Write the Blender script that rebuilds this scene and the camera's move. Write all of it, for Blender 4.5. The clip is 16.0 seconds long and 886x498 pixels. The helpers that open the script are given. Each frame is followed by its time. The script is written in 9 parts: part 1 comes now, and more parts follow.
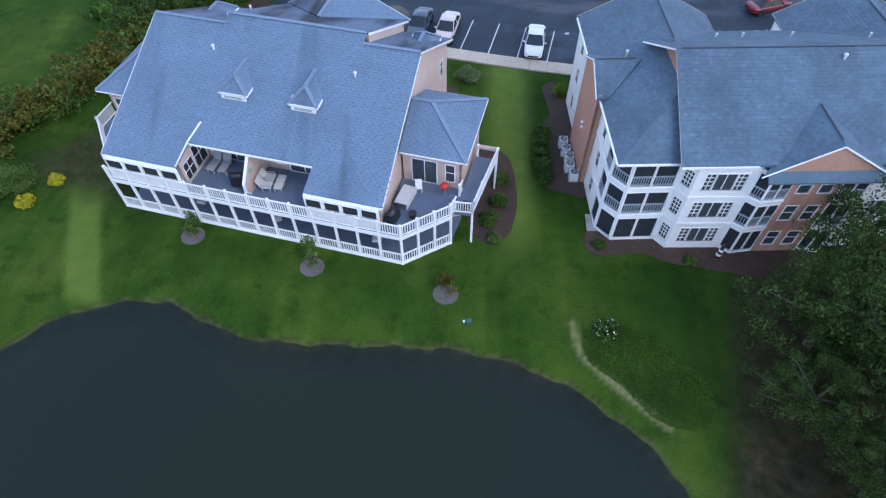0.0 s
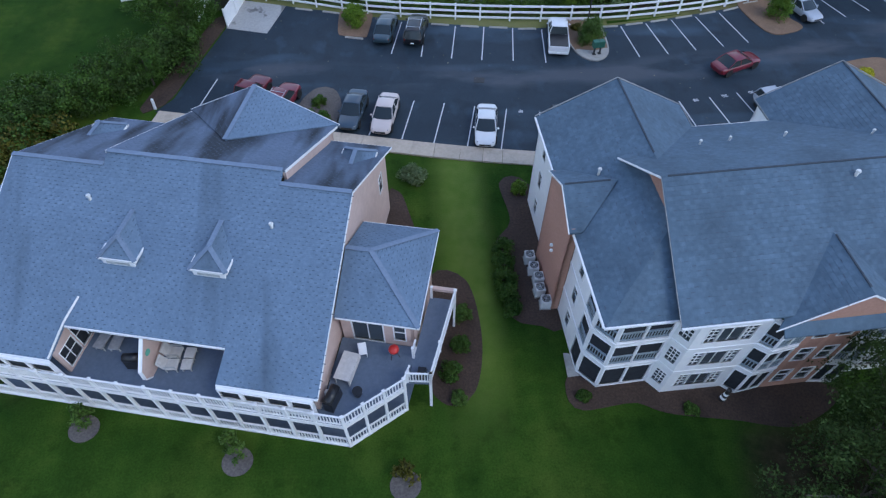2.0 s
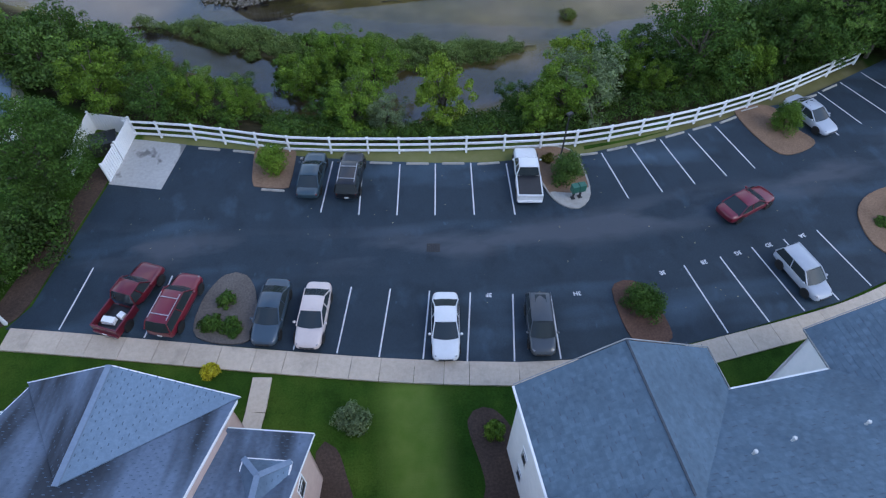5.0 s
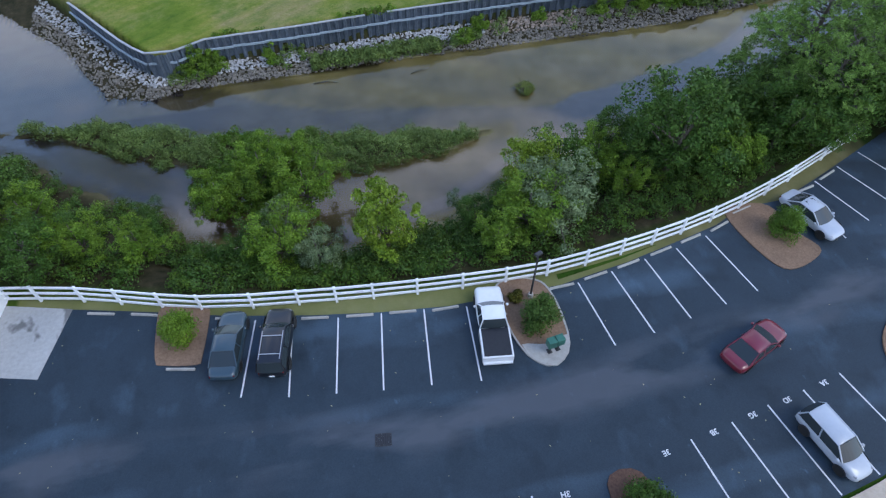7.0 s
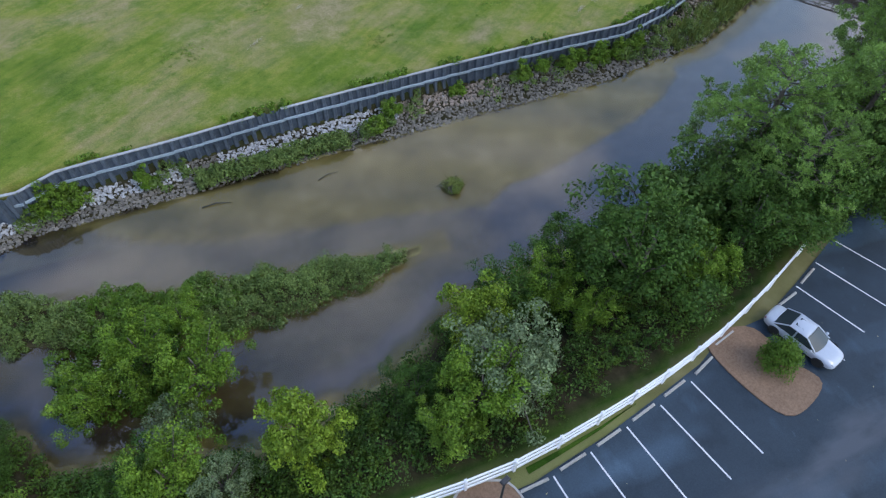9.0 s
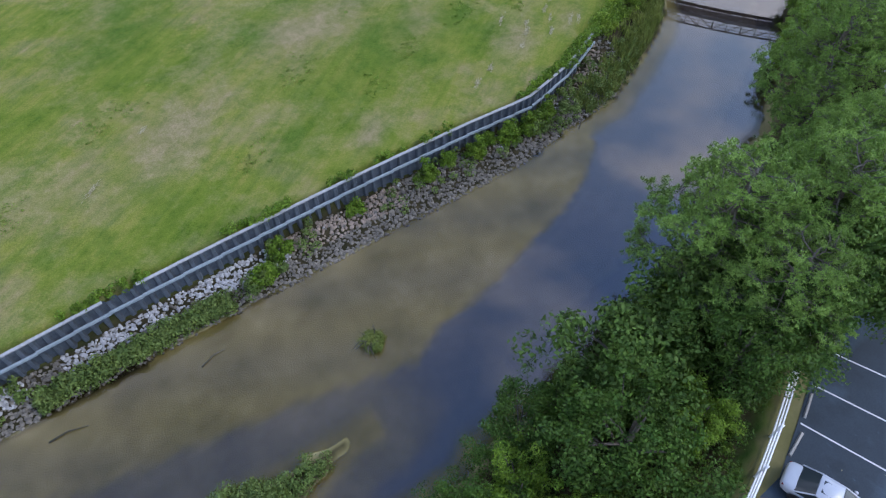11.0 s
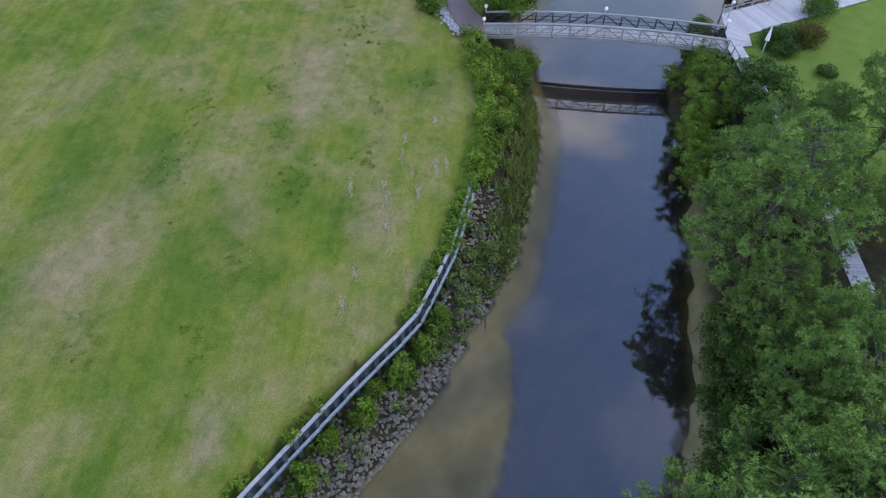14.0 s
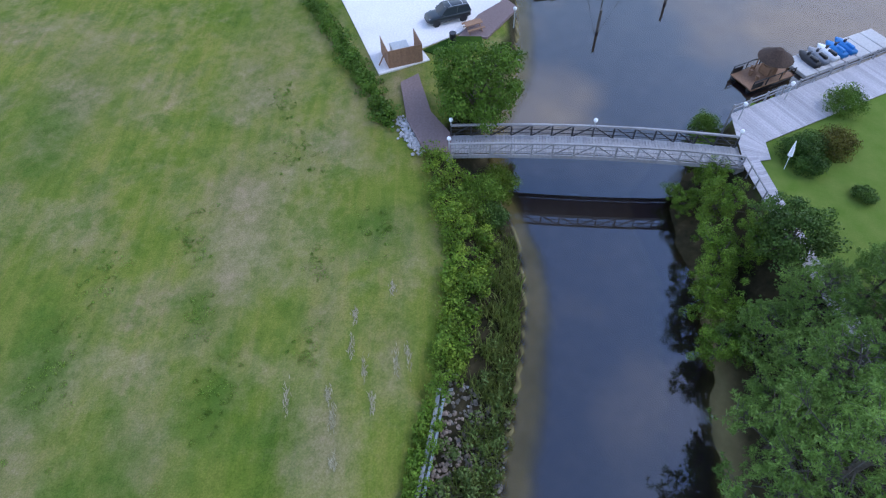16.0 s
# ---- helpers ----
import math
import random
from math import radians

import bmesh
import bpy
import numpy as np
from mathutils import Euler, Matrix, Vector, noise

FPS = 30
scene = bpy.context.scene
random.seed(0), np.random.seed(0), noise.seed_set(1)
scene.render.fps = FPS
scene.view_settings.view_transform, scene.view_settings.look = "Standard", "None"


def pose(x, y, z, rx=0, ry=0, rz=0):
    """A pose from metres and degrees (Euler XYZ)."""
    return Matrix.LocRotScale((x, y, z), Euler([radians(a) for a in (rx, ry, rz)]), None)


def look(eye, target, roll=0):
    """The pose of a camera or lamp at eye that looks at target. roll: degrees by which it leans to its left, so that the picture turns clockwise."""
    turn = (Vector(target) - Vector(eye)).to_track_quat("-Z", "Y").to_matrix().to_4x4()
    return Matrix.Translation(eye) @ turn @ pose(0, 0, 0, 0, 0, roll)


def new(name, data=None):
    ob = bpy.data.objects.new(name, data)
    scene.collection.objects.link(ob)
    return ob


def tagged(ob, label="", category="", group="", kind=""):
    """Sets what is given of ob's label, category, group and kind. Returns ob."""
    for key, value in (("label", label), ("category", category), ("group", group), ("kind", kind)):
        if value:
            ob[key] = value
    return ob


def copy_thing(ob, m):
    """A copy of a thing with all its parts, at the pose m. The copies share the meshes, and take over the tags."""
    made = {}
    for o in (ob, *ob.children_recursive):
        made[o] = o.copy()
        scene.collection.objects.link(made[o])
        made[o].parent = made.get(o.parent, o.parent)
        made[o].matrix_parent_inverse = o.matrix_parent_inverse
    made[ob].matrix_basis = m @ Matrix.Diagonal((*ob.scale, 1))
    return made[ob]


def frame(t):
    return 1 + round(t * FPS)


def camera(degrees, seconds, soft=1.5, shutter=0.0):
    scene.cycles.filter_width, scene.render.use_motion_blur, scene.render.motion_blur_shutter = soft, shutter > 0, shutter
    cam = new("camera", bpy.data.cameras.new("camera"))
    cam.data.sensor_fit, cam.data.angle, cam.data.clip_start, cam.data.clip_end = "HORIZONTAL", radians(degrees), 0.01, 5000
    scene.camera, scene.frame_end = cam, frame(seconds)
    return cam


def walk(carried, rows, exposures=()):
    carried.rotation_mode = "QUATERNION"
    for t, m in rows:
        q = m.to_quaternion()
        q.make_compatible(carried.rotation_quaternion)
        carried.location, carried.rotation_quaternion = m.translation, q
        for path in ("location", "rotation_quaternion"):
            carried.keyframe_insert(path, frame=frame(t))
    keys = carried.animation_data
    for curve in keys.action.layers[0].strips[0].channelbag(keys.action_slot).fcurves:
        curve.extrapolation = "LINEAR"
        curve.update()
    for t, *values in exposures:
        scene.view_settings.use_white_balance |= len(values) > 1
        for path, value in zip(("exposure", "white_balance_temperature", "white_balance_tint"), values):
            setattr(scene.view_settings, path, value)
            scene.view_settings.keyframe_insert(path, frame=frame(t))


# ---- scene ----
cam = camera(73.0, 16.0, soft=1.25)
PATH = [
    (0, (1.535, -1.480, 33.316), (1.459, -0.193, 31.633), -0.4),
    (0.5, (1.430, 1.461, 33.176), (1.362, 2.757, 31.500), -0.0),
    (1, (1.549, 4.512, 33.189), (1.513, 5.811, 31.513), -0.0),
    (1.5, (1.698, 7.502, 33.220), (1.728, 8.800, 31.545), 0.1),
    (2, (1.894, 10.466, 33.284), (1.960, 11.763, 31.607), 0.1),
    (2.5, (2.115, 13.495, 33.405), (2.200, 14.788, 31.727), 0.2),
    (3, (2.488, 16.554, 33.507), (2.583, 17.843, 31.826), 0.2),
    (3.5, (2.914, 19.688, 33.527), (3.037, 20.976, 31.847), 0.2),
    (4, (3.338, 22.951, 33.666), (3.495, 24.229, 31.982), 0.4),
    (6.5, (7.062, 38.747, 33.568), (7.268, 40.044, 31.905), -0.1),
    (7, (8.032, 42.083, 33.545), (8.315, 43.368, 31.883), -0.2),
    (7.5, (8.923, 45.487, 33.597), (9.262, 46.758, 31.934), -0.1),
    (8, (9.895, 48.871, 33.700), (10.259, 50.135, 32.036), -0.0),
    (8.5, (11.017, 52.219, 33.813), (11.419, 53.470, 32.150), 0.0),
    (9, (12.530, 55.426, 33.771), (13.016, 56.649, 32.108), -0.2),
    (11.5, (21.111, 71.617, 33.490), (21.889, 72.694, 31.837), -1.1),
    (12, (23.445, 74.757, 33.697), (24.257, 75.804, 32.042), -1.0),
    (12.5, (26.158, 77.881, 33.778), (27.027, 78.874, 32.119), -0.9),
    (13, (29.183, 80.783, 34.067), (30.094, 81.723, 32.400), -1.0),
    (13.5, (32.341, 83.577, 34.222), (33.300, 84.461, 32.552), -1.2),
    (14, (35.622, 86.306, 34.543), (36.630, 87.118, 32.865), -1.0),
    (14.5, (39.168, 88.750, 34.681), (40.190, 89.538, 33.000), -1.3),
    (15, (42.990, 91.139, 34.912), (44.009, 91.920, 33.225), -1.5),
    (15.5, (46.854, 93.480, 35.020), (47.875, 94.251, 33.329), -1.6),
    (16, (50.846, 95.902, 35.054), (51.874, 96.655, 33.360), -1.6),
]
walk(cam, [(t, look(eye, target, roll)) for t, eye, target, roll in PATH],
     [(0.0, 0.46, 6850, 8), (0.5, 0.34, 6750, 6), (1.5, 0.06, 6700, 5), (3.5, -0.2, 6550, 3), (4.5, -0.02, 6650, 5), (6.5, 0.25, 6880, 6), (7.5, 0.40, 6950, 4), (9.0, 0.44, 7250, 5), (11.5, 0.48, 7250, 10), (13.0, 0.41, 7200, 10), (14.5, 0.38, 7100, 9), (16.0, 0.34, 6550, 9)])

# ---------------------------------------------------------------- sky and light
world = bpy.data.worlds.new("sky")
scene.world = world
world.use_nodes = True
wn, wl = world.node_tree.nodes, world.node_tree.links
wn.clear()
w_out = wn.new("ShaderNodeOutputWorld")
w_bg = wn.new("ShaderNodeBackground")
w_sky = wn.new("ShaderNodeTexSky")
w_sky.sky_type = "NISHITA"
w_sky.sun_disc = False
w_sky.sun_elevation, w_sky.sun_rotation = radians(30), radians(126)
w_bg.inputs["Strength"].default_value = 0.15
# broken cloud over the blue: soft white masses, seen in the creek
w_co = wn.new("ShaderNodeTexCoord")
w_map = wn.new("ShaderNodeMapping")
w_map.inputs["Scale"].default_value = (1.0, 1.0, 2.2)
w_noise = wn.new("ShaderNodeTexNoise")
w_noise.inputs["Scale"].default_value, w_noise.inputs["Detail"].default_value = 2.6, 7.0
w_ramp = wn.new("ShaderNodeValToRGB")
w_ramp.color_ramp.elements[0].position, w_ramp.color_ramp.elements[1].position = 0.49, 0.645
w_mix = wn.new("ShaderNodeMixRGB")
w_mix.inputs["Color2"].default_value = (9.2, 9.5, 11.8, 1)
wl.new(w_co.outputs["Generated"], w_map.inputs["Vector"])
wl.new(w_map.outputs["Vector"], w_noise.inputs["Vector"])
wl.new(w_noise.outputs["Fac"], w_ramp.inputs["Fac"])
# the cloud thins out overhead
w_sep = wn.new("ShaderNodeSeparateXYZ")
w_low = wn.new("ShaderNodeMapRange")
w_low.inputs["From Min"].default_value, w_low.inputs["From Max"].default_value = 0.62, 0.95
w_low.inputs["To Min"].default_value, w_low.inputs["To Max"].default_value = 1.0, 0.12
w_thin = wn.new("ShaderNodeMath")
w_thin.operation = "MULTIPLY"
wl.new(w_co.outputs["Generated"], w_sep.inputs[0])
wl.new(w_sep.outputs["Z"], w_low.inputs["Value"])
wl.new(w_ramp.outputs["Color"], w_thin.inputs[0])
wl.new(w_low.outputs["Result"], w_thin.inputs[1])
wl.new(w_thin.outputs[0], w_mix.inputs["Fac"])
w_gain = wn.new("ShaderNodeVectorMath")
w_gain.operation = "MULTIPLY"
w_gain.inputs[1].default_value = (1.38, 1.74, 2.45)
wl.new(w_sky.outputs["Color"], w_gain.inputs[0])
# pale blue haze low in the sky
w_fade = wn.new("ShaderNodeMapRange")
w_fade.inputs["From Min"].default_value, w_fade.inputs["From Max"].default_value = 0.35, 0.74
w_fade.inputs["To Min"].default_value, w_fade.inputs["To Max"].default_value = 0.75, 0.0
w_haze = wn.new("ShaderNodeMixRGB")
w_haze.inputs["Color2"].default_value = (5.4, 7.3, 10.6, 1)
wl.new(w_sep.outputs["Z"], w_fade.inputs["Value"])
wl.new(w_fade.outputs["Result"], w_haze.inputs["Fac"])
wl.new(w_gain.outputs["Vector"], w_haze.inputs["Color1"])
wl.new(w_haze.outputs["Color"], w_mix.inputs["Color1"])
wl.new(w_mix.outputs["Color"], w_bg.inputs["Color"])
wl.new(w_bg.outputs["Background"], w_out.inputs["Surface"])

sun = new("sun", bpy.data.lights.new("sun", "SUN"))
sun.data.energy, sun.data.angle, sun.data.color = 0.7, radians(20), (1.0, 0.95, 0.88)
sun.matrix_world = look((0, 0, 60), (-38, 28, 0))

# ---------------------------------------------------------------- materials


def noisy(name, dark, light, scale, rough=0.8, bump=0.2, big=0.0, big_scale=0.15, metal=0.0, vary=0.0, bump_dist=0.02, spec=0.5):
    """A surface of two mottled colours, with a second, wider mottle (big) and a fine relief; vary: value change from object to object."""
    m = bpy.data.materials.new(name)
    m.use_nodes = True
    n, l = m.node_tree.nodes, m.node_tree.links
    b = n["Principled BSDF"]
    co = n.new("ShaderNodeNewGeometry")
    fine = n.new("ShaderNodeTexNoise")
    fine.inputs["Scale"].default_value, fine.inputs["Detail"].default_value, fine.inputs["Roughness"].default_value = scale, 5, 0.65
    l.new(co.outputs["Position"], fine.inputs["Vector"])
    ramp = n.new("ShaderNodeValToRGB")
    ramp.color_ramp.elements[0].position, ramp.color_ramp.elements[1].position = 0.3, 0.7
    ramp.color_ramp.elements[0].color, ramp.color_ramp.elements[1].color = (*dark, 1), (*light, 1)
    l.new(fine.outputs["Fac"], ramp.inputs["Fac"])
    colour = ramp.outputs["Color"]
    if big:
        wide = n.new("ShaderNodeTexNoise")
        wide.inputs["Scale"].default_value, wide.inputs["Detail"].default_value = big_scale, 4
        l.new(co.outputs["Position"], wide.inputs["Vector"])
        wr = n.new("ShaderNodeMapRange")
        wr.inputs["From Min"].default_value, wr.inputs["From Max"].default_value = 0.3, 0.7
        wr.inputs["To Min"].default_value, wr.inputs["To Max"].default_value = 1 - big, 1 + big
        l.new(wide.outputs["Fac"], wr.inputs["Value"])
        mul = n.new("ShaderNodeVectorMath")
        mul.operation = "SCALE"
        l.new(colour, mul.inputs[0])
        l.new(wr.outputs["Result"], mul.inputs["Scale"])
        colour = mul.outputs["Vector"]
    if vary:
        info = n.new("ShaderNodeObjectInfo")
        isl = n.new("ShaderNodeMath")
        isl.operation = "ADD"
        l.new(info.outputs["Random"], isl.inputs[0])
        l.new(co.outputs["Random Per Island"], isl.inputs[1])
        fr = n.new("ShaderNodeMath")
        fr.operation = "FRACT"
        l.new(isl.outputs[0], fr.inputs[0])
        vr = n.new("ShaderNodeMapRange")
        vr.inputs["To Min"].default_value, vr.inputs["To Max"].default_value = 1 - vary, 1 + vary
        l.new(fr.outputs[0], vr.inputs["Value"])
        mul = n.new("ShaderNodeVectorMath")
        mul.operation = "SCALE"
        l.new(colour, mul.inputs[0])
        l.new(vr.outputs["Result"], mul.inputs["Scale"])
        colour = mul.outputs["Vector"]
    l.new(colour, b.inputs["Base Color"])
    b.inputs["Roughness"].default_value, b.inputs["Metallic"].default_value = rough, metal
    b.inputs["Specular IOR Level"].default_value = spec
    if bump:
        bp = n.new("ShaderNodeBump")
        bp.inputs["Strength"].default_value, bp.inputs["Distance"].default_value = bump, bump_dist
        l.new(fine.outputs["Fac"], bp.inputs["Height"])
        l.new(bp.outputs["Normal"], b.inputs["Normal"])
    return m


def leafy(name, dark, light, hue=0.35, spec=0.18):
    """Leaves: colour changes from leaf to leaf and from clump to clump, thin enough to let some light through."""
    m = noisy(name, dark, light, 0.9, 0.55, 0.0, 0.25, 0.35, vary=hue, spec=spec)
    n, l = m.node_tree.nodes, m.node_tree.links
    b = n["Principled BSDF"]
    tr = n.new("ShaderNodeBsdfTranslucent")
    mx = n.new("ShaderNodeMixShader")
    mx.inputs["Fac"].default_value = 0.15
    l.new(b.inputs["Base Color"].links[0].from_socket, tr.inputs["Color"])
    l.new(b.outputs["BSDF"], mx.inputs[1])
    l.new(tr.outputs["BSDF"], mx.inputs[2])
    l.new(mx.outputs["Shader"], n["Material Output"].inputs["Surface"])
    return m


def glassy(name, tint, rough=0.05, spec=0.7):
    m = bpy.data.materials.new(name)
    m.use_nodes = True
    b = m.node_tree.nodes["Principled BSDF"]
    b.inputs["Base Color"].default_value = (*tint, 1)
    b.inputs["Roughness"].default_value = rough
    b.inputs["Specular IOR Level"].default_value = spec
    return m


M = dict(
    white=noisy("white_vinyl", (0.80, 0.81, 0.83), (0.88, 0.88, 0.88), 3, 0.45, 0.05, 0.05),
    siding=noisy("white_siding", (0.78, 0.79, 0.80), (0.86, 0.86, 0.86), 2, 0.6, 0.05, 0.06),
    pink=noisy("pink_siding", (0.55, 0.40, 0.35), (0.63, 0.47, 0.41), 2, 0.75, 0.1, 0.08),
    brick=noisy("brick", (0.38, 0.20, 0.145), (0.47, 0.265, 0.20), 8, 0.85, 0.3, 0.08, vary=0.12),
    roof=noisy("shingle", (0.122, 0.184, 0.262), (0.156, 0.228, 0.318), 5, 0.85, 0.3, 0.08, 0.35, vary=0.05),
    roof_cap=noisy("shingle_cap", (0.15, 0.205, 0.285), (0.19, 0.25, 0.335), 5, 0.85, 0.3, 0.08),
    roof_two=noisy("shingle_two", (0.078, 0.128, 0.176), (0.104, 0.163, 0.22), 3.5, 0.85, 0.35, 0.10, 0.5, vary=0.04),
    roof_tab=noisy("shingle_tab", (0.118, 0.180, 0.255), (0.160, 0.232, 0.322), 5, 0.85, 0.3, 0.08, 0.35, vary=0.05),
    roof_tab_two=noisy("shingle_tab_two", (0.073, 0.121, 0.168), (0.112, 0.171, 0.23), 3.5, 0.85, 0.3, 0.10, 0.5, vary=0.085),
    roof_slot=noisy("shingle_slot", (0.066, 0.104, 0.152), (0.086, 0.13, 0.186), 5, 0.9, 0.2),
    roof_slot_two=noisy("shingle_slot_two", (0.068, 0.094, 0.13), (0.09, 0.122, 0.165), 5, 0.9, 0.2),
    deck=noisy("deck_blue_grey", (0.098, 0.135, 0.19), (0.132, 0.172, 0.235), 4, 0.7, 0.1, 0.08),
    dark=noisy("dark_screen", (0.026, 0.030, 0.036), (0.040, 0.045, 0.052), 3, 0.8, 0.0, spec=0.1),
    glass=glassy("window_glass", (0.055, 0.07, 0.085)),
    carglass=glassy("car_glass", (0.03, 0.04, 0.044), 0.1, 0.45),
    asphalt=noisy("asphalt", (0.0185, 0.0310, 0.0445), (0.0275, 0.0445, 0.060), 14, 0.66, 0.3, 0.10, 0.5, spec=0.28),
    line=noisy("road_paint", (0.5, 0.51, 0.53), (0.72, 0.72, 0.73), 9, 0.7, 0.1),
    concrete=noisy("concrete", (0.33, 0.315, 0.285), (0.42, 0.40, 0.365), 4, 0.85, 0.2, 0.08, vary=0.04),
    paving=noisy("tan_concrete", (0.47, 0.385, 0.30), (0.57, 0.475, 0.375), 4, 0.85, 0.2, 0.08, vary=0.05),
    pale_metal=noisy("pale_metal", (0.55, 0.56, 0.55), (0.68, 0.69, 0.68), 4, 0.5, 0.05),
    mulch=noisy("pine_straw", (0.034, 0.021, 0.015), (0.082, 0.051, 0.035), 7, 0.95, 0.6, 0.2, 0.6),
    red_mulch=noisy("tan_mulch", (0.16, 0.095, 0.058), (0.26, 0.165, 0.105), 7, 0.95, 0.6, 0.15, 0.6),
    stone=noisy("riprap_stone", (0.090, 0.080, 0.066), (0.220, 0.194, 0.158), 3, 0.85, 0.4, 0.15, vary=0.35),
    pale_stone=noisy("pale_stone", (0.30, 0.30, 0.30), (0.46, 0.45, 0.44), 3, 0.85, 0.4, 0.1, vary=0.3),
    sheet=noisy("sheet_pile", (0.055, 0.07, 0.09), (0.10, 0.122, 0.15), 3, 0.6, 0.15, 0.15),
    cap=noisy("wall_cap", (0.26, 0.27, 0.27), (0.40, 0.40, 0.40), 4, 0.8, 0.2, 0.1),
    wale=noisy("wale", (0.24, 0.30, 0.34), (0.34, 0.40, 0.45), 4, 0.7, 0.1, 0.1),
    bark=noisy("bark", (0.06, 0.05, 0.04), (0.14, 0.12, 0.10), 9, 0.95, 0.6),
    wood=noisy("grey_timber", (0.25, 0.245, 0.25), (0.37, 0.36, 0.36), 6, 0.85, 0.2, 0.1, vary=0.12),
    brown_wood=noisy("brown_timber", (0.22, 0.12, 0.07), (0.33, 0.19, 0.11), 5, 0.8, 0.2, 0.08, vary=0.1),
    iron=noisy("dark_iron", (0.02, 0.02, 0.022), (0.04, 0.04, 0.042), 6, 0.5, 0.1),
    gravel=noisy("gravel", (0.66, 0.63, 0.60), (0.82, 0.79, 0.76), 5, 0.9, 0.4, 0.08),
    tyre=noisy("tyre", (0.012, 0.012, 0.012), (0.025, 0.025, 0.025), 9, 0.85, 0.1),
    chrome=noisy("bright_metal", (0.5, 0.5, 0.52), (0.65, 0.65, 0.66), 4, 0.3, 0.0, metal=0.8),
    grey_metal=noisy("grey_metal", (0.36, 0.38, 0.38), (0.48, 0.5, 0.5), 4, 0.5, 0.05),
    green_paint=noisy("green_paint", (0.02, 0.10, 0.07), (0.03, 0.14, 0.10), 4, 0.45, 0.05),
    lamp_red=noisy("tail_lamp", (0.16, 0.008, 0.008), (0.22, 0.012, 0.012), 4, 0.2, 0.0),
    lamp_clear=noisy("head_lamp", (0.22, 0.23, 0.25), (0.3, 0.31, 0.33), 4, 0.15, 0.0),
    cloth=noisy("cushion", (0.50, 0.48, 0.46), (0.62, 0.60, 0.58), 5, 0.9, 0.2),
    cloth_grey=noisy("grey_fabric", (0.25, 0.26, 0.28), (0.36, 0.37, 0.39), 5, 0.9, 0.2),
    mint=noisy("mint_paint", (0.10, 0.42, 0.30), (0.16, 0.5, 0.38), 4, 0.5, 0.0),
    red=noisy("red_enamel", (0.50, 0.02, 0.02), (0.6, 0.04, 0.03), 4, 0.3, 0.0),
    blue=noisy("blue_cover", (0.01, 0.16, 0.48), (0.03, 0.26, 0.6), 5, 0.5, 0.1),
    blackish=noisy("black_paint", (0.012, 0.013, 0.015), (0.02, 0.021, 0.024), 4, 0.35, 0.0),
    oak=leafy("oak_leaf", (0.042, 0.088, 0.018), (0.105, 0.18, 0.034)),
    bright=leafy("bright_leaf", (0.070, 0.146, 0.014), (0.175, 0.268, 0.032)),
    lime=leafy("lime_leaf", (0.098, 0.178, 0.016), (0.235, 0.318, 0.036)),
    silver=leafy("silver_leaf", (0.095, 0.14, 0.06), (0.21, 0.265, 0.13)),
    holly=leafy("holly_leaf", (0.028, 0.075, 0.012), (0.080, 0.145, 0.024)),
    hedge=leafy("hedge_leaf", (0.062, 0.066, 0.011), (0.150, 0.133, 0.021)),
    marsh=leafy("marsh_leaf", (0.075, 0.126, 0.030), (0.190, 0.255, 0.070)),
    yellow=leafy("yellow_leaf", (0.35, 0.33, 0.02), (0.55, 0.5, 0.04)),
    petal=leafy("petal", (0.55, 0.5, 0.5), (0.75, 0.7, 0.7)),
    scrub=leafy("scrub_leaf", (0.040, 0.084, 0.011), (0.112, 0.178, 0.024)),
    bush=leafy("bush_leaf", (0.051, 0.115, 0.012), (0.128, 0.215, 0.028), 0.2),
    plank=noisy("boardwalk_plank", (0.37, 0.35, 0.365), (0.49, 0.465, 0.48), 6, 0.85, 0.2, 0.1, vary=0.14),
    boards=noisy("purple_brown_boards", (0.15, 0.105, 0.10), (0.23, 0.165, 0.155), 5, 0.85, 0.2, 0.1),
    ridge=noisy("ridge_vent", (0.035, 0.046, 0.062), (0.055, 0.07, 0.09), 5, 0.8, 0.1),
    tan_stone=noisy("tan_stone", (0.20, 0.155, 0.12), (0.36, 0.275, 0.215), 3, 0.85, 0.4, 0.1, vary=0.3),
    rust=noisy("rust_mulch", (0.075, 0.038, 0.026), (0.145, 0.078, 0.052), 7, 0.95, 0.6, 0.15, 0.6),
    ring=noisy("grey_mulch", (0.085, 0.072, 0.065), (0.16, 0.14, 0.125), 7, 0.95, 0.6, 0.15, 0.6),
    limb=noisy("pine_limb", (0.060, 0.054, 0.044), (0.125, 0.115, 0.098), 9, 0.9, 0.3),
    straw=noisy("dead_straw", (0.24, 0.215, 0.11), (0.34, 0.30, 0.18), 2, 0.9, 0.0, vary=0.25),
    live_oak=leafy("live_oak_leaf", (0.012, 0.028, 0.008), (0.078, 0.122, 0.034), spec=0.06),
    needle=leafy("pine_tuft", (0.094, 0.176, 0.032), (0.225, 0.350, 0.080), 0.25),
    tuft=leafy("field_tuft", (0.11, 0.20, 0.028), (0.20, 0.29, 0.05), 0.2, 0.1),
    lush=leafy("lush_grass", (0.026, 0.066, 0.008), (0.055, 0.108, 0.013), 0.2, 0.1),
    reed=leafy("reed_blade", (0.12, 0.165, 0.035), (0.24, 0.275, 0.075), 0.3, 0.15),
    dead=noisy("dead_brush", (0.045, 0.042, 0.03), (0.12, 0.108, 0.072), 6, 0.9, 0.2, vary=0.3),
)


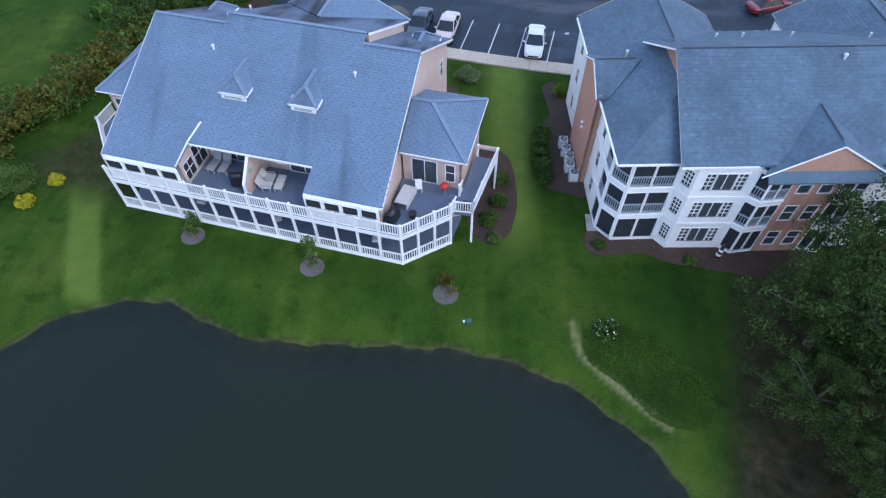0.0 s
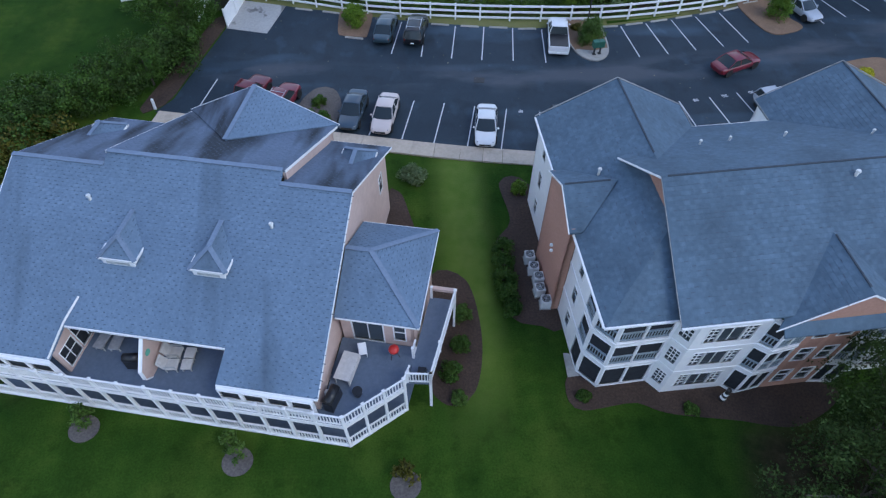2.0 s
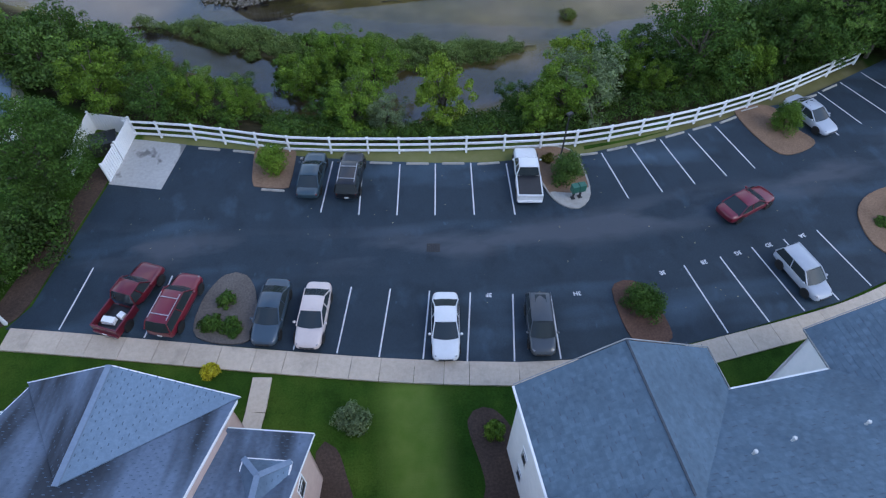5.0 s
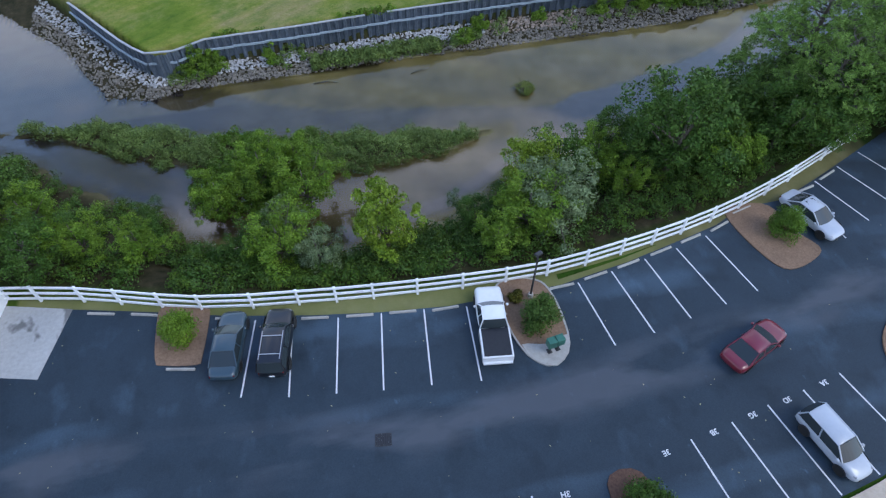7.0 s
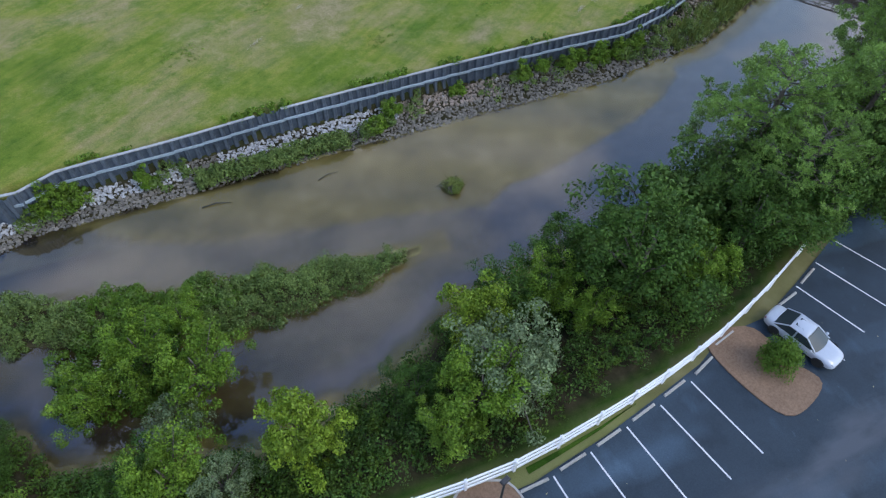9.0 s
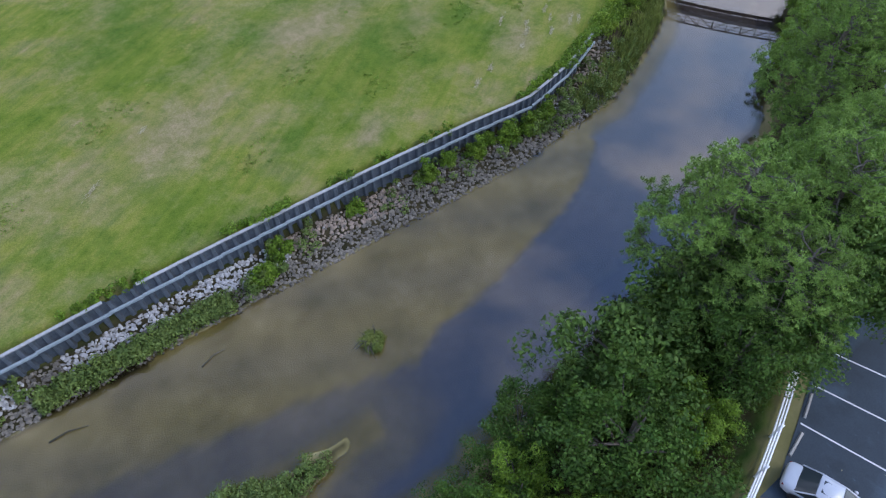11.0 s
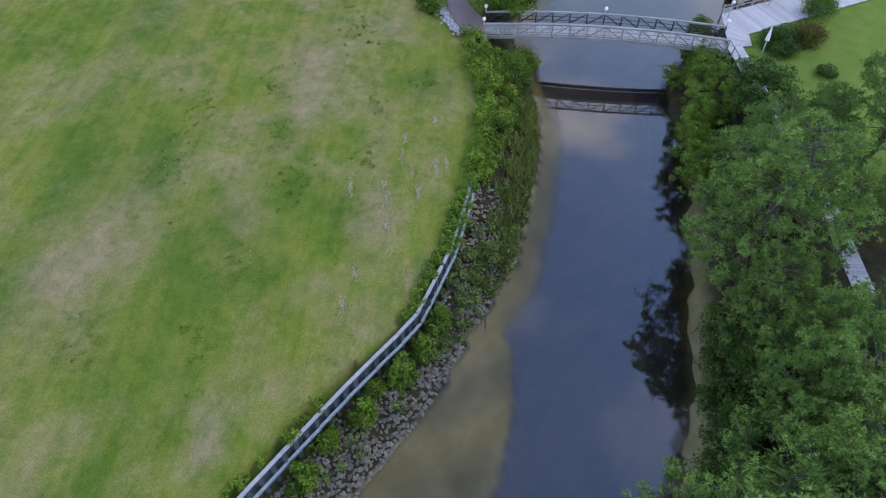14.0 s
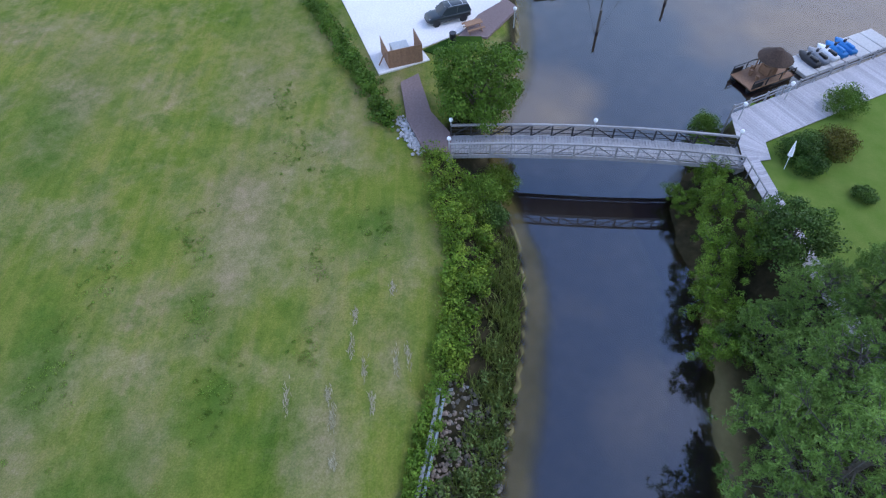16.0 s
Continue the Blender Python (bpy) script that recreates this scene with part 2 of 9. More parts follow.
def overlay(m, scale, stretch, turn, lo, hi, gain):
    """Lays stains over a surface: where a stretched noise lies between lo and hi the colour goes to gain times itself."""
    n, l = m.node_tree.nodes, m.node_tree.links
    b = n["Principled BSDF"]
    old = b.inputs["Base Color"].links[0].from_socket
    co, mp, tx, mr, sc = n.new("ShaderNodeNewGeometry"), n.new("ShaderNodeMapping"), n.new("ShaderNodeTexNoise"), n.new("ShaderNodeMapRange"), n.new("ShaderNodeVectorMath")
    mp.inputs["Scale"].default_value, mp.inputs["Rotation"].default_value = stretch, (0, 0, radians(turn))
    tx.inputs["Scale"].default_value, tx.inputs["Detail"].default_value = scale, 3
    mr.inputs["From Min"].default_value, mr.inputs["From Max"].default_value, mr.inputs["To Min"].default_value, mr.inputs["To Max"].default_value = lo, hi, 1.0, gain
    sc.operation = "SCALE"
    l.new(co.outputs["Position"], mp.inputs["Vector"])
    l.new(mp.outputs["Vector"], tx.inputs["Vector"])
    l.new(tx.outputs["Fac"], mr.inputs["Value"])
    l.new(old, sc.inputs[0])
    l.new(mr.outputs["Result"], sc.inputs["Scale"])
    l.new(sc.outputs["Vector"], b.inputs["Base Color"])
    return m


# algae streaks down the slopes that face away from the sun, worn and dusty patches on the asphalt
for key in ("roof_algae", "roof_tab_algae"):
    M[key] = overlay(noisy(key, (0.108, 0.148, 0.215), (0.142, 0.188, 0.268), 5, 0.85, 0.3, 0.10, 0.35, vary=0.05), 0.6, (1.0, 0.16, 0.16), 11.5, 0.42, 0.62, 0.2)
overlay(M["roof"], 0.42, (1.0, 0.16, 0.16), 0, 0.54, 0.70, 0.66)
overlay(M["roof_tab"], 0.42, (1.0, 0.16, 0.16), 0, 0.54, 0.70, 0.66)
overlay(M["roof_two"], 0.3, (1.0, 0.4, 0.4), 0, 0.5, 0.72, 0.8)
overlay(M["roof_tab_two"], 0.3, (1.0, 0.4, 0.4), 0, 0.5, 0.72, 0.8)
overlay(M["asphalt"], 0.55, (1.0, 0.8, 1.0), 20, 0.56, 0.70, 0.8)
overlay(M["asphalt"], 0.13, (0.4, 1.4, 1.0), -4, 0.53, 0.72, 2.6)
overlay(M["asphalt"], 0.5, (1.0, 0.6, 1.0), 10, 0.60, 0.78, 1.7)
overlay(M["asphalt"], 2.0, (1.0, 0.6, 1.0), 74, 0.69, 0.80, 2.0)


def lane_wear(m):
    """A pale worn band along the middle of the driving lane, broken by noise."""
    n, l = m.node_tree.nodes, m.node_tree.links
    b = n["Principled BSDF"]
    old = b.inputs["Base Color"].links[0].from_socket
    co, sep, tx, sc = n.new("ShaderNodeNewGeometry"), n.new("ShaderNodeSeparateXYZ"), n.new("ShaderNodeTexNoise"), n.new("ShaderNodeMixRGB")
    mp = n.new("ShaderNodeMapping")
    mp.inputs["Scale"].default_value = (0.35, 1.0, 1.0)
    tx.inputs["Scale"].default_value, tx.inputs["Detail"].default_value = 0.35, 5
    l.new(co.outputs["Position"], sep.inputs[0])
    l.new(co.outputs["Position"], mp.inputs["Vector"])
    l.new(mp.outputs["Vector"], tx.inputs["Vector"])

    def op(kind, a, c):
        k = n.new("ShaderNodeMath")
        k.operation = kind
        for i, v in enumerate((a, c)):
            if isinstance(v, (int, float)):
                k.inputs[i].default_value = v
            else:
                l.new(v, k.inputs[i])
        return k.outputs[0]

    bow = op("MULTIPLY", op("POWER", op("ABSOLUTE", op("SUBTRACT", sep.outputs["X"], 11.0), 0), 2.0), 0.0042)
    off = op("ABSOLUTE", op("SUBTRACT", op("SUBTRACT", sep.outputs["Y"], 55.3), bow), 0)
    band = op("MAXIMUM", op("SUBTRACT", 1.0, op("DIVIDE", off, 2.3)), 0.0)
    mask = op("MULTIPLY", band, op("MAXIMUM", op("MULTIPLY", op("SUBTRACT", tx.outputs["Fac"], 0.45), 8.0), 0.0))
    l.new(old, sc.inputs["Color1"])
    sc.inputs["Color2"].default_value = (0.082, 0.092, 0.108, 1)
    l.new(op("MINIMUM", op("MULTIPLY", mask, 0.75), 0.7), sc.inputs["Fac"])
    l.new(sc.outputs["Color"], b.inputs["Base Color"])


lane_wear(M["asphalt"])
M["pad"] = overlay(noisy("pad_concrete", (0.34, 0.335, 0.32), (0.43, 0.42, 0.40), 4, 0.85, 0.2, 0.1), 0.75, (1.0, 0.7, 1.0), 15, 0.60, 0.68, 0.42)
overlay(M["paving"], 0.8, (1.0, 1.0, 1.0), 0, 0.55, 0.75, 0.8)
overlay(M["concrete"], 0.8, (1.0, 1.0, 1.0), 0, 0.55, 0.75, 0.72)

# ---------------------------------------------------------------- mesh helpers


class Geo:
    """Collects vertices and faces for one mesh."""

    def __init__(self):
        self.v, self.f = [], []

    def add(self, verts, faces):
        k = len(self.v)
        self.v += [tuple(p) for p in verts]
        self.f += [tuple(i + k for i in f) for f in faces]
        return self

    def box(self, cx, cy, z0, lx, ly, h, rot=0.0, taper=1.0, top_shift=(0, 0)):
        c, s = math.cos(radians(rot)), math.sin(radians(rot))
        pts = []
        for z, k, sh in ((z0, 1.0, (0, 0)), (z0 + h, taper, top_shift)):
            for a, b in ((-1, -1), (1, -1), (1, 1), (-1, 1)):
                x, y = a * lx / 2 * k + sh[0], b * ly / 2 * k + sh[1]
                pts.append((cx + c * x - s * y, cy + s * x + c * y, z))
        return self.add(pts, [(3, 2, 1, 0), (4, 5, 6, 7), (0, 1, 5, 4), (1, 2, 6, 5), (2, 3, 7, 6), (3, 0, 4, 7)])

    def bar(self, p, q, w, h):
        """A straight bar of w x h from p to q."""
        p, q = Vector(p), Vector(q)
        d = (q - p).normalized()
        side = d.cross(Vector((0, 0, 1)))
        side = side.normalized() if side.length > 1e-4 else Vector((1, 0, 0))
        up = side.cross(d).normalized()
        pts = [e + side * a * w / 2 + up * b * h / 2 for e in (p, q) for a, b in ((-1, -1), (1, -1), (1, 1), (-1, 1))]
        return self.add(pts, [(3, 2, 1, 0), (4, 5, 6, 7), (0, 1, 5, 4), (1, 2, 6, 5), (2, 3, 7, 6), (3, 0, 4, 7)])

    def tube(self, path, radii, n=7):
        rings = []
        for i, p in enumerate(path):
            a, b = Vector(path[max(i - 1, 0)]), Vector(path[min(i + 1, len(path) - 1)])
            d = (b - a).normalized()
            side = d.orthogonal().normalized()
            up = d.cross(side)
            rings.append([Vector(p) + (side * math.cos(2 * math.pi * k / n) + up * math.sin(2 * math.pi * k / n)) * radii[i] for k in range(n)])
        faces = [(r * n + k, r * n + (k + 1) % n, (r + 1) * n + (k + 1) % n, (r + 1) * n + k) for r in range(len(path) - 1) for k in range(n)]
        faces += [tuple(range(n))[::-1], tuple(range((len(path) - 1) * n, len(path) * n))]
        return self.add([p for r in rings for p in r], faces)

    def prism(self, poly, z0, z1):
        """A flat shape, raised from z0 to z1. poly runs against the clock."""
        n = len(poly)
        pts = [(x, y, z0) for x, y in poly] + [(x, y, z1) for x, y in poly]
        return self.add(pts, [tuple(range(n))[::-1], tuple(range(n, 2 * n))] + [(i, (i + 1) % n, n + (i + 1) % n, n + i) for i in range(n)])

    def slab(self, pts, thick):
        """A sloping slab under the given top polygon."""
        n = len(pts)
        low = [(x, y, z - thick) for x, y, z in pts]
        return self.add(list(pts) + low, [tuple(range(n)), tuple(range(n, 2 * n))[::-1]] + [(i, n + i, n + (i + 1) % n, (i + 1) % n) for i in range(n)])

    def ball(self, c, r, n=8, m=5, squash=1.0):
        pts = [(c[0], c[1], c[2] - r * squash)]
        for j in range(1, m):
            a = -math.pi / 2 + math.pi * j / m
            pts += [(c[0] + r * math.cos(a) * math.cos(2 * math.pi * k / n), c[1] + r * math.cos(a) * math.sin(2 * math.pi * k / n), c[2] + r * squash * math.sin(a)) for k in range(n)]
        pts.append((c[0], c[1], c[2] + r * squash))
        f = [(0, 1 + (k + 1) % n, 1 + k) for k in range(n)]
        for j in range(m - 2):
            f += [(1 + j * n + k, 1 + j * n + (k + 1) % n, 1 + (j + 1) * n + (k + 1) % n, 1 + (j + 1) * n + k) for k in range(n)]
        last = len(pts) - 1
        f += [(last, 1 + (m - 2) * n + k, 1 + (m - 2) * n + (k + 1) % n) for k in range(n)]
        return self.add(pts, f)

    def moved(self, m):
        g = Geo()
        g.v, g.f = [tuple(m @ Vector(p)) for p in self.v], list(self.f)
        return g

    def mesh(self, name):
        me = bpy.data.meshes.new(name)
        me.from_pydata(self.v, [], self.f)
        me.update()
        return me


def part(name, geo, material, parent=None, label="", smooth=False, bevel=0.0):
    """Links a Geo as one mesh object under a thing or a part."""
    me = geo.mesh(name)
    me.materials.append(material)
    if smooth:
        me.polygons.foreach_set("use_smooth", [True] * len(me.polygons))
    ob = new(name, me)
    if parent is not None:
        ob.parent = parent
    if label:
        ob["label"] = label
    if bevel:
        mod = ob.modifiers.new("bevel", "BEVEL")
        mod.width, mod.segments, mod.limit_method = bevel, 2, "ANGLE"
    return ob


def thing(name, label, category, m=None, group="", kind=""):
    """An Empty that parents the parts of a thing."""
    ob = tagged(new(name), label, category, group, kind)
    if m is not None:
        ob.matrix_world = m
    return ob


def solo(name, geo, material, label, category, kind="", group="", smooth=False, bevel=0.0, m=None):
    ob = tagged(part(name, geo, material, None, "", smooth, bevel), label, category, group, kind)
    if m is not None:
        ob.matrix_world = m
    return ob


def lerp(points, x):
    """A broken line y(x)."""
    return np.interp(x, [p[0] for p in points], [p[1] for p in points])


def smooth_line(points, step=0.6):
    """A rounded line through the points (Catmull-Rom)."""
    out = []
    p = [Vector((*q, 0)) if len(q) == 2 else Vector(q) for q in points]
    p = [p[0] * 2 - p[1]] + p + [p[-1] * 2 - p[-2]]
    for i in range(1, len(p) - 2):
        n = max(1, int((p[i + 1] - p[i]).length / step))
        for k in range(n):
            t = k / n
            out.append(0.5 * ((2 * p[i]) + (p[i + 1] - p[i - 1]) * t + (2 * p[i - 1] - 5 * p[i] + 4 * p[i + 1] - p[i + 2]) * t * t + (3 * p[i] - p[i - 1] - 3 * p[i + 1] + p[i + 2]) * t ** 3))
    out.append(p[-2])
    return out


def blob(points, step=0.5):
    """A closed rounded outline through the points."""
    n = len(points)
    ext = [points[(i - 1) % n] for i in range(n + 3)]
    line = []
    p = [Vector((*q, 0)) for q in ext]
    for i in range(1, n + 1):
        k = max(2, int((p[i + 1] - p[i]).length / step))
        for j in range(k):
            t = j / k
            v = 0.5 * ((2 * p[i]) + (p[i + 1] - p[i - 1]) * t + (2 * p[i - 1] - 5 * p[i] + 4 * p[i + 1] - p[i + 2]) * t * t + (3 * p[i] - p[i - 1] - 3 * p[i + 1] + p[i + 2]) * t ** 3)
            line.append((v.x, v.y))
    area = sum(a[0] * b[1] - b[0] * a[1] for a, b in zip(line, line[1:] + line[:1]))
    return line if area > 0 else line[::-1]

# ---------------------------------------------------------------- the lie of the land
WATER, POND = -3.9, -0.5
FENCE = [(-16.0, 70.1), (-10.6, 68.9), (-2.9, 66.5), (3.4, 65.5), (8.3, 64.9), (14.3, 64.4), (20.2, 64.2), (25.9, 64.8), (30.9, 65.6), (36.2, 66.9), (41.5, 68.7), (45.5, 70.3), (49.0, 71.7)]
TOP = [(-60, 92), (-30, 80), (-18, 71.6)] + [(x, y + 0.7) for x, y in FENCE[1:]] + [(56, 73), (68, 78.5), (80, 86), (88, 92), (94, 95.4), (98, 97.4), (101, 98.6), (114, 89.2), (134, 77), (200, 40)]
NEAR = [(-60, 118), (-30, 96), (-20, 89.5), (-14.5, 84.7), (-7, 79.5), (-5.2, 76.0), (4.6, 73.4), (7.2, 72.8), (13, 74.0), (16, 74.4), (18.8, 76.2), (21, 77.6), (25, 78.6), (32, 79.4), (42, 80.6), (52, 82.3), (56.2, 83.0), (58.8, 84.1), (62.4, 85.7), (66.5, 87.6), (71.1, 89.7), (76.3, 92.1), (82.3, 94.8), (86, 98.6), (88.7, 100.2), (93, 100.4), (98, 99.8), (101, 99.5), (114, 90.2), (134, 78), (200, 42)]
SAND = [(-60, 175), (-20, 112), (-14, 99.5), (-7, 97.6), (-3, 95.8), (1, 92.8), (7.4, 90.2), (16.5, 88.6), (22, 87.7), (28.7, 86.0), (31.5, 87.5), (37.4, 88.2), (41.8, 89.7), (46.4, 90.7), (51, 92.8), (54.6, 95.2), (55.6, 97.6), (62, 99.0), (68, 102), (200, 260)]
FAR = [(-60, 160), (-28, 115.6), (-20, 107.5), (-14, 96.8), (-10, 95.8), (-6, 96.8), (3.8, 97.0), (18, 97.3), (28.8, 97.3), (41.7, 97.3), (48, 97.4), (53.5, 98.5), (60.8, 99.4), (69, 102.9), (73.7, 105.2), (78.5, 108.6), (82, 113), (88, 118), (99, 121), (109, 127), (140, 150), (200, 200)]
WALL = [(-60, 168), (-18.2, 110.4), (-9.3, 98.7), (-3.9, 99.9), (5.3, 100.3), (15, 101), (24, 101.3), (33.6, 101.5), (44, 101.5), (51.2, 101.3), (54.5, 102.2), (57.3, 103.0), (61.2, 104.7), (66, 107), (72, 110.3), (76, 114.5), (80, 118.5), (88, 120.4), (99, 122), (109, 128.5), (140, 152), (200, 203)]
SHORE = [(-60, -4), (-40, 7), (-27.5, 14.9), (-25.5, 16.9), (-23.4, 18.1), (-20.3, 19.0), (-18.0, 18.9), (-16.0, 18.0), (-13.6, 16.9), (-11.2, 16.4), (-7.6, 16.3), (-2.6, 16.4), (1.0, 16.4), (3.8, 15.9), (6.3, 15.1), (8.9, 13.8), (11.0, 12.1), (12.7, 10.6), (14.1, 8.6), (15.2, 4), (16, -20), (17, -200)]


def ramp(a, b, x):
    t = np.clip((x - a) / (b - a), 0, 1)
    return t * t * (3 - 2 * t)


def islet(x, y, skirt=0.0):
    """How far a place lies inside the overgrown islet (1 inside, 0 outside); skirt: metres of shoal round it."""
    mid = np.interp(x, [-24, -19, -14, -10, -5, 3, 12, 18, 22], [93.5, 92.4, 91.0, 89.0, 86.9, 84.4, 83.4, 83.3, 83.9])
    half = np.interp(x, [-24, -18, -14, -10, -3, 5, 12, 17, 22], [0.2, 0.7, 2.4, 3.0, 3.4, 4.1, 2.9, 1.8, 0.2])
    return np.clip(1.6 - 1.6 * np.abs(y - mid) / (half + skirt), 0, 1) * ((x > -24) & (x < 22 + skirt))


def height(x, y):
    x, y = np.asarray(x, float), np.asarray(y, float)
    wob = 0.35 * np.sin(x * 0.9 + 1.3 * np.sin(y * 0.4)) + 0.2 * np.sin(x * 2.3)
    top, near, sand, far, wall = (lerp(p, x) for p in (TOP, NEAR, SAND, FAR, WALL))
    near, far = near + wob * 0.8, far + wob * 0.3
    base = 0.02 * np.sin(x * 0.23) * np.cos(y * 0.19) - 0.35 * ramp(60, 85, x)
    side = np.where(y < 60, 0.10, 0.0) * (1 - ramp(43, 45, y))
    z = base + side
    # near bank down to the water, the deep run, the shallow sand, then the stone slope and the field behind the wall
    down = ramp(0, 1, (y - top) / np.maximum(near - top, 0.5))
    z = np.where(y > top, base + (WATER - 0.03 - base) * down, z)
    bed = WATER - 0.03 - 0.9 * ramp(0, 1, (y - near) / np.where(x > 34, 0.9, 2.2))
    shallow = WATER - 0.09 + 0.05 * np.sin(x * 0.5 + y * 0.9)
    bed = bed + (shallow - bed) * ramp(-0.6, 0.35, y - sand)
    bed = np.maximum(bed, np.where(x > 55, WATER - 0.05 - 0.7 * ramp(0.35, 1, (far - y) / 3.8), -9.0))
    bed = np.maximum(bed, WATER - 0.75 + 0.70 * np.exp(-((((x + 12.5) * 0.82 - (y - 86.3) * 0.57) / 8.0) ** 4 + (((x + 12.5) * 0.57 + (y - 86.3) * 0.82) / 2.0) ** 4)))
    bed = np.maximum(bed, WATER - 0.75 + 0.64 * np.minimum(islet(x, y, 2.2), 1.0) * ramp(-4, 2, x))
    bed = np.maximum(bed, WATER - 0.75 + 0.42 * ramp(-20, -12, x) * (1 - ramp(24, 36, x)) * ramp(0.5, 3, y - near))
    bed = np.maximum(bed, WATER - 0.5 + 0.78 * islet(x, y))
    for cx, cy, rx, ry in ((19.6, 84.4, 2.6, 0.6), (-4.6, 89.5, 2.4, 0.5), (27.8, 88.3, 2.2, 0.5)):
        bed = np.maximum(bed, WATER - 0.5 + 0.56 * np.exp(-(((x - cx) / rx) ** 2 + ((y - cy + 0.2 * (x - cx)) / ry) ** 2)))
    z = np.where(y > near, bed, z)
    stone_top = np.interp(x, [58, 66], [-3.05, -1.0])
    slope = WATER - 0.12 + (stone_top - WATER + 0.12) * ramp(-0.3, 1, (y - far) / np.maximum(wall - far, 0.5))
    z = np.where(y > far, slope, z)
    field = -0.8 + 0.10 * np.sin(x * 0.11 + 1) * np.sin(y * 0.13) + 0.04 * np.sin(x * 0.7) * np.sin(y * 0.6)
    z = np.where(y > wall + np.where(x < 61, 0.35, 0.0), np.where(x < 62, field, slope + (field - slope) * ramp(0, 2.5, y - wall)), z)
    shore = lerp(SHORE, x) + 0.12 * np.sin(x * 1.7) + 0.08 * np.sin(x * 4.1)
    pond = np.interp(y - shore, [-6, -0.5, -0.08, 0.3, 1.2, 4.5], [-1.6, -0.8, -0.58, -0.3, -0.1, 0.1])
    z = np.where((y < shore + 4.5) & (y < 30), np.minimum(z, pond), z)
    return z


def ground_height(x, y):
    return float(height(np.array([x]), np.array([y]))[0])


def axis(lo, hi, step, fine):
    far_lo = [lo - d for d in (3000, 1500, 700, 350, 160, 70, 25)]
    a, b = fine
    return np.array(far_lo + list(np.arange(lo, a, step)) + list(np.arange(a, b, 0.3)) + list(np.arange(b, hi, step)) + [hi + d for d in (0, 25, 70, 160, 350, 700, 1500, 3000)])


gx, gy = axis(-50, 135, 0.6, (-28.0, 18.0)), axis(-12, 165, 0.6, (7.0, 31.0))
GX, GY = np.meshgrid(gx, gy)
GZ = height(np.clip(GX, -60, 200), GY)
nx, ny = len(gx), len(gy)
me = bpy.data.meshes.new("ground")
idx = np.arange(nx * ny).reshape(ny, nx)
quads = np.stack([idx[:-1, :-1], idx[:-1, 1:], idx[1:, 1:], idx[1:, :-1]], -1).reshape(-1, 4)
me.from_pydata(np.stack([GX, GY, GZ], -1).reshape(-1, 3).tolist(), [], quads.tolist())
me.polygons.foreach_set("use_smooth", [True] * len(me.polygons))
# what the ground is made of: field grass, bare soil and leaf litter, sand; lawn elsewhere
tx, ty, tz = GX.ravel(), GY.ravel(), GZ.ravel()
is_field = ramp(-0.3, 0.6, ty - lerp(WALL, tx))
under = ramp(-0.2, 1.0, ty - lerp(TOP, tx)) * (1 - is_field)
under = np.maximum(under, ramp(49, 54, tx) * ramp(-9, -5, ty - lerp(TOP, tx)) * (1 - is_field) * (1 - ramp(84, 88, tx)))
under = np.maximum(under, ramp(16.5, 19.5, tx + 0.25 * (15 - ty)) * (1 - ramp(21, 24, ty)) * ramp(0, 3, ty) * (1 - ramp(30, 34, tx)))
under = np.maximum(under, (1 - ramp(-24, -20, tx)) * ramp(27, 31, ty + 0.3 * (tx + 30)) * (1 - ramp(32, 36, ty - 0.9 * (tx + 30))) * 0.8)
is_sand = np.where((ty > lerp(NEAR, tx)) & (ty < lerp(FAR, tx) - 0.2), 1.0, 0.0) * (1 - 0.9 * islet(tx, ty))
is_sand = np.maximum(is_sand, ramp(0, 1, 1 - np.abs(ty - lerp(NEAR, tx)) / 2.2) * 0.7 * (ty > 70) * (tx < 34))
is_sand = np.maximum(is_sand, 0.62 * ramp(0, 1, 1 - np.abs(ty - lerp(NEAR, tx) + 0.9) / 1.7) * (tx > 48) * (tx < 84))
is_sand = is_sand * (1 - 0.25 * ramp(56, 62, tx)) * (1 - 0.7 * (1 - ramp(-6, 1, tx)) * (ty < 94))
is_sand = is_sand * np.where((tx > 34) & (ty > lerp(NEAR, tx)) & (ty < lerp(NEAR, tx) + 3), 0.25, 1.0)
is_sand = np.maximum(is_sand, np.where(tz < -0.47, 0.12, 0) * (ty < 30))
trail = np.min([np.hypot(tx - q.x, ty - q.y) for q in smooth_line([(8.6, 18.4), (8.8, 17.0), (9.2, 16.0), (10.5, 14.7), (12.0, 13.3), (13.6, 11.8)], 0.4)], axis=0)
is_sand = np.maximum(is_sand, 0.42 * (1 - ramp(0.1, 0.4, trail)))
verge = 0.45 * ramp(-1.9, -1.3, ty - lerp(FENCE, tx)) * (1 - ramp(0.2, 0.7, ty - lerp(FENCE, tx))) * (tx > -15) * (tx < 50)
gap = 0.75 * ramp(2.0, 4.2, tx) * (1 - ramp(5.4, 7.4, tx)) * ramp(20, 30, ty) * (1 - ramp(45, 46, ty))
strip = ramp(-0.3, 0.3, 1.2 - np.abs(tx + 23.6 + (ty - 18.5) * 0.38)) * (1 - ramp(26, 30, ty)) * ramp(18, 19.2, ty)
under = np.maximum(under, np.where((tz < -0.3) & (ty < 30) & (tx < 20), 0.55, 0.0))
under = np.maximum(under, (verge > 0.2) * (0.35 + 0.4 * ramp(27, 31, tx)))
is_sand = np.maximum(is_sand, verge * 0.75)
kinds = me.color_attributes.new("kinds", "FLOAT_COLOR", "POINT")
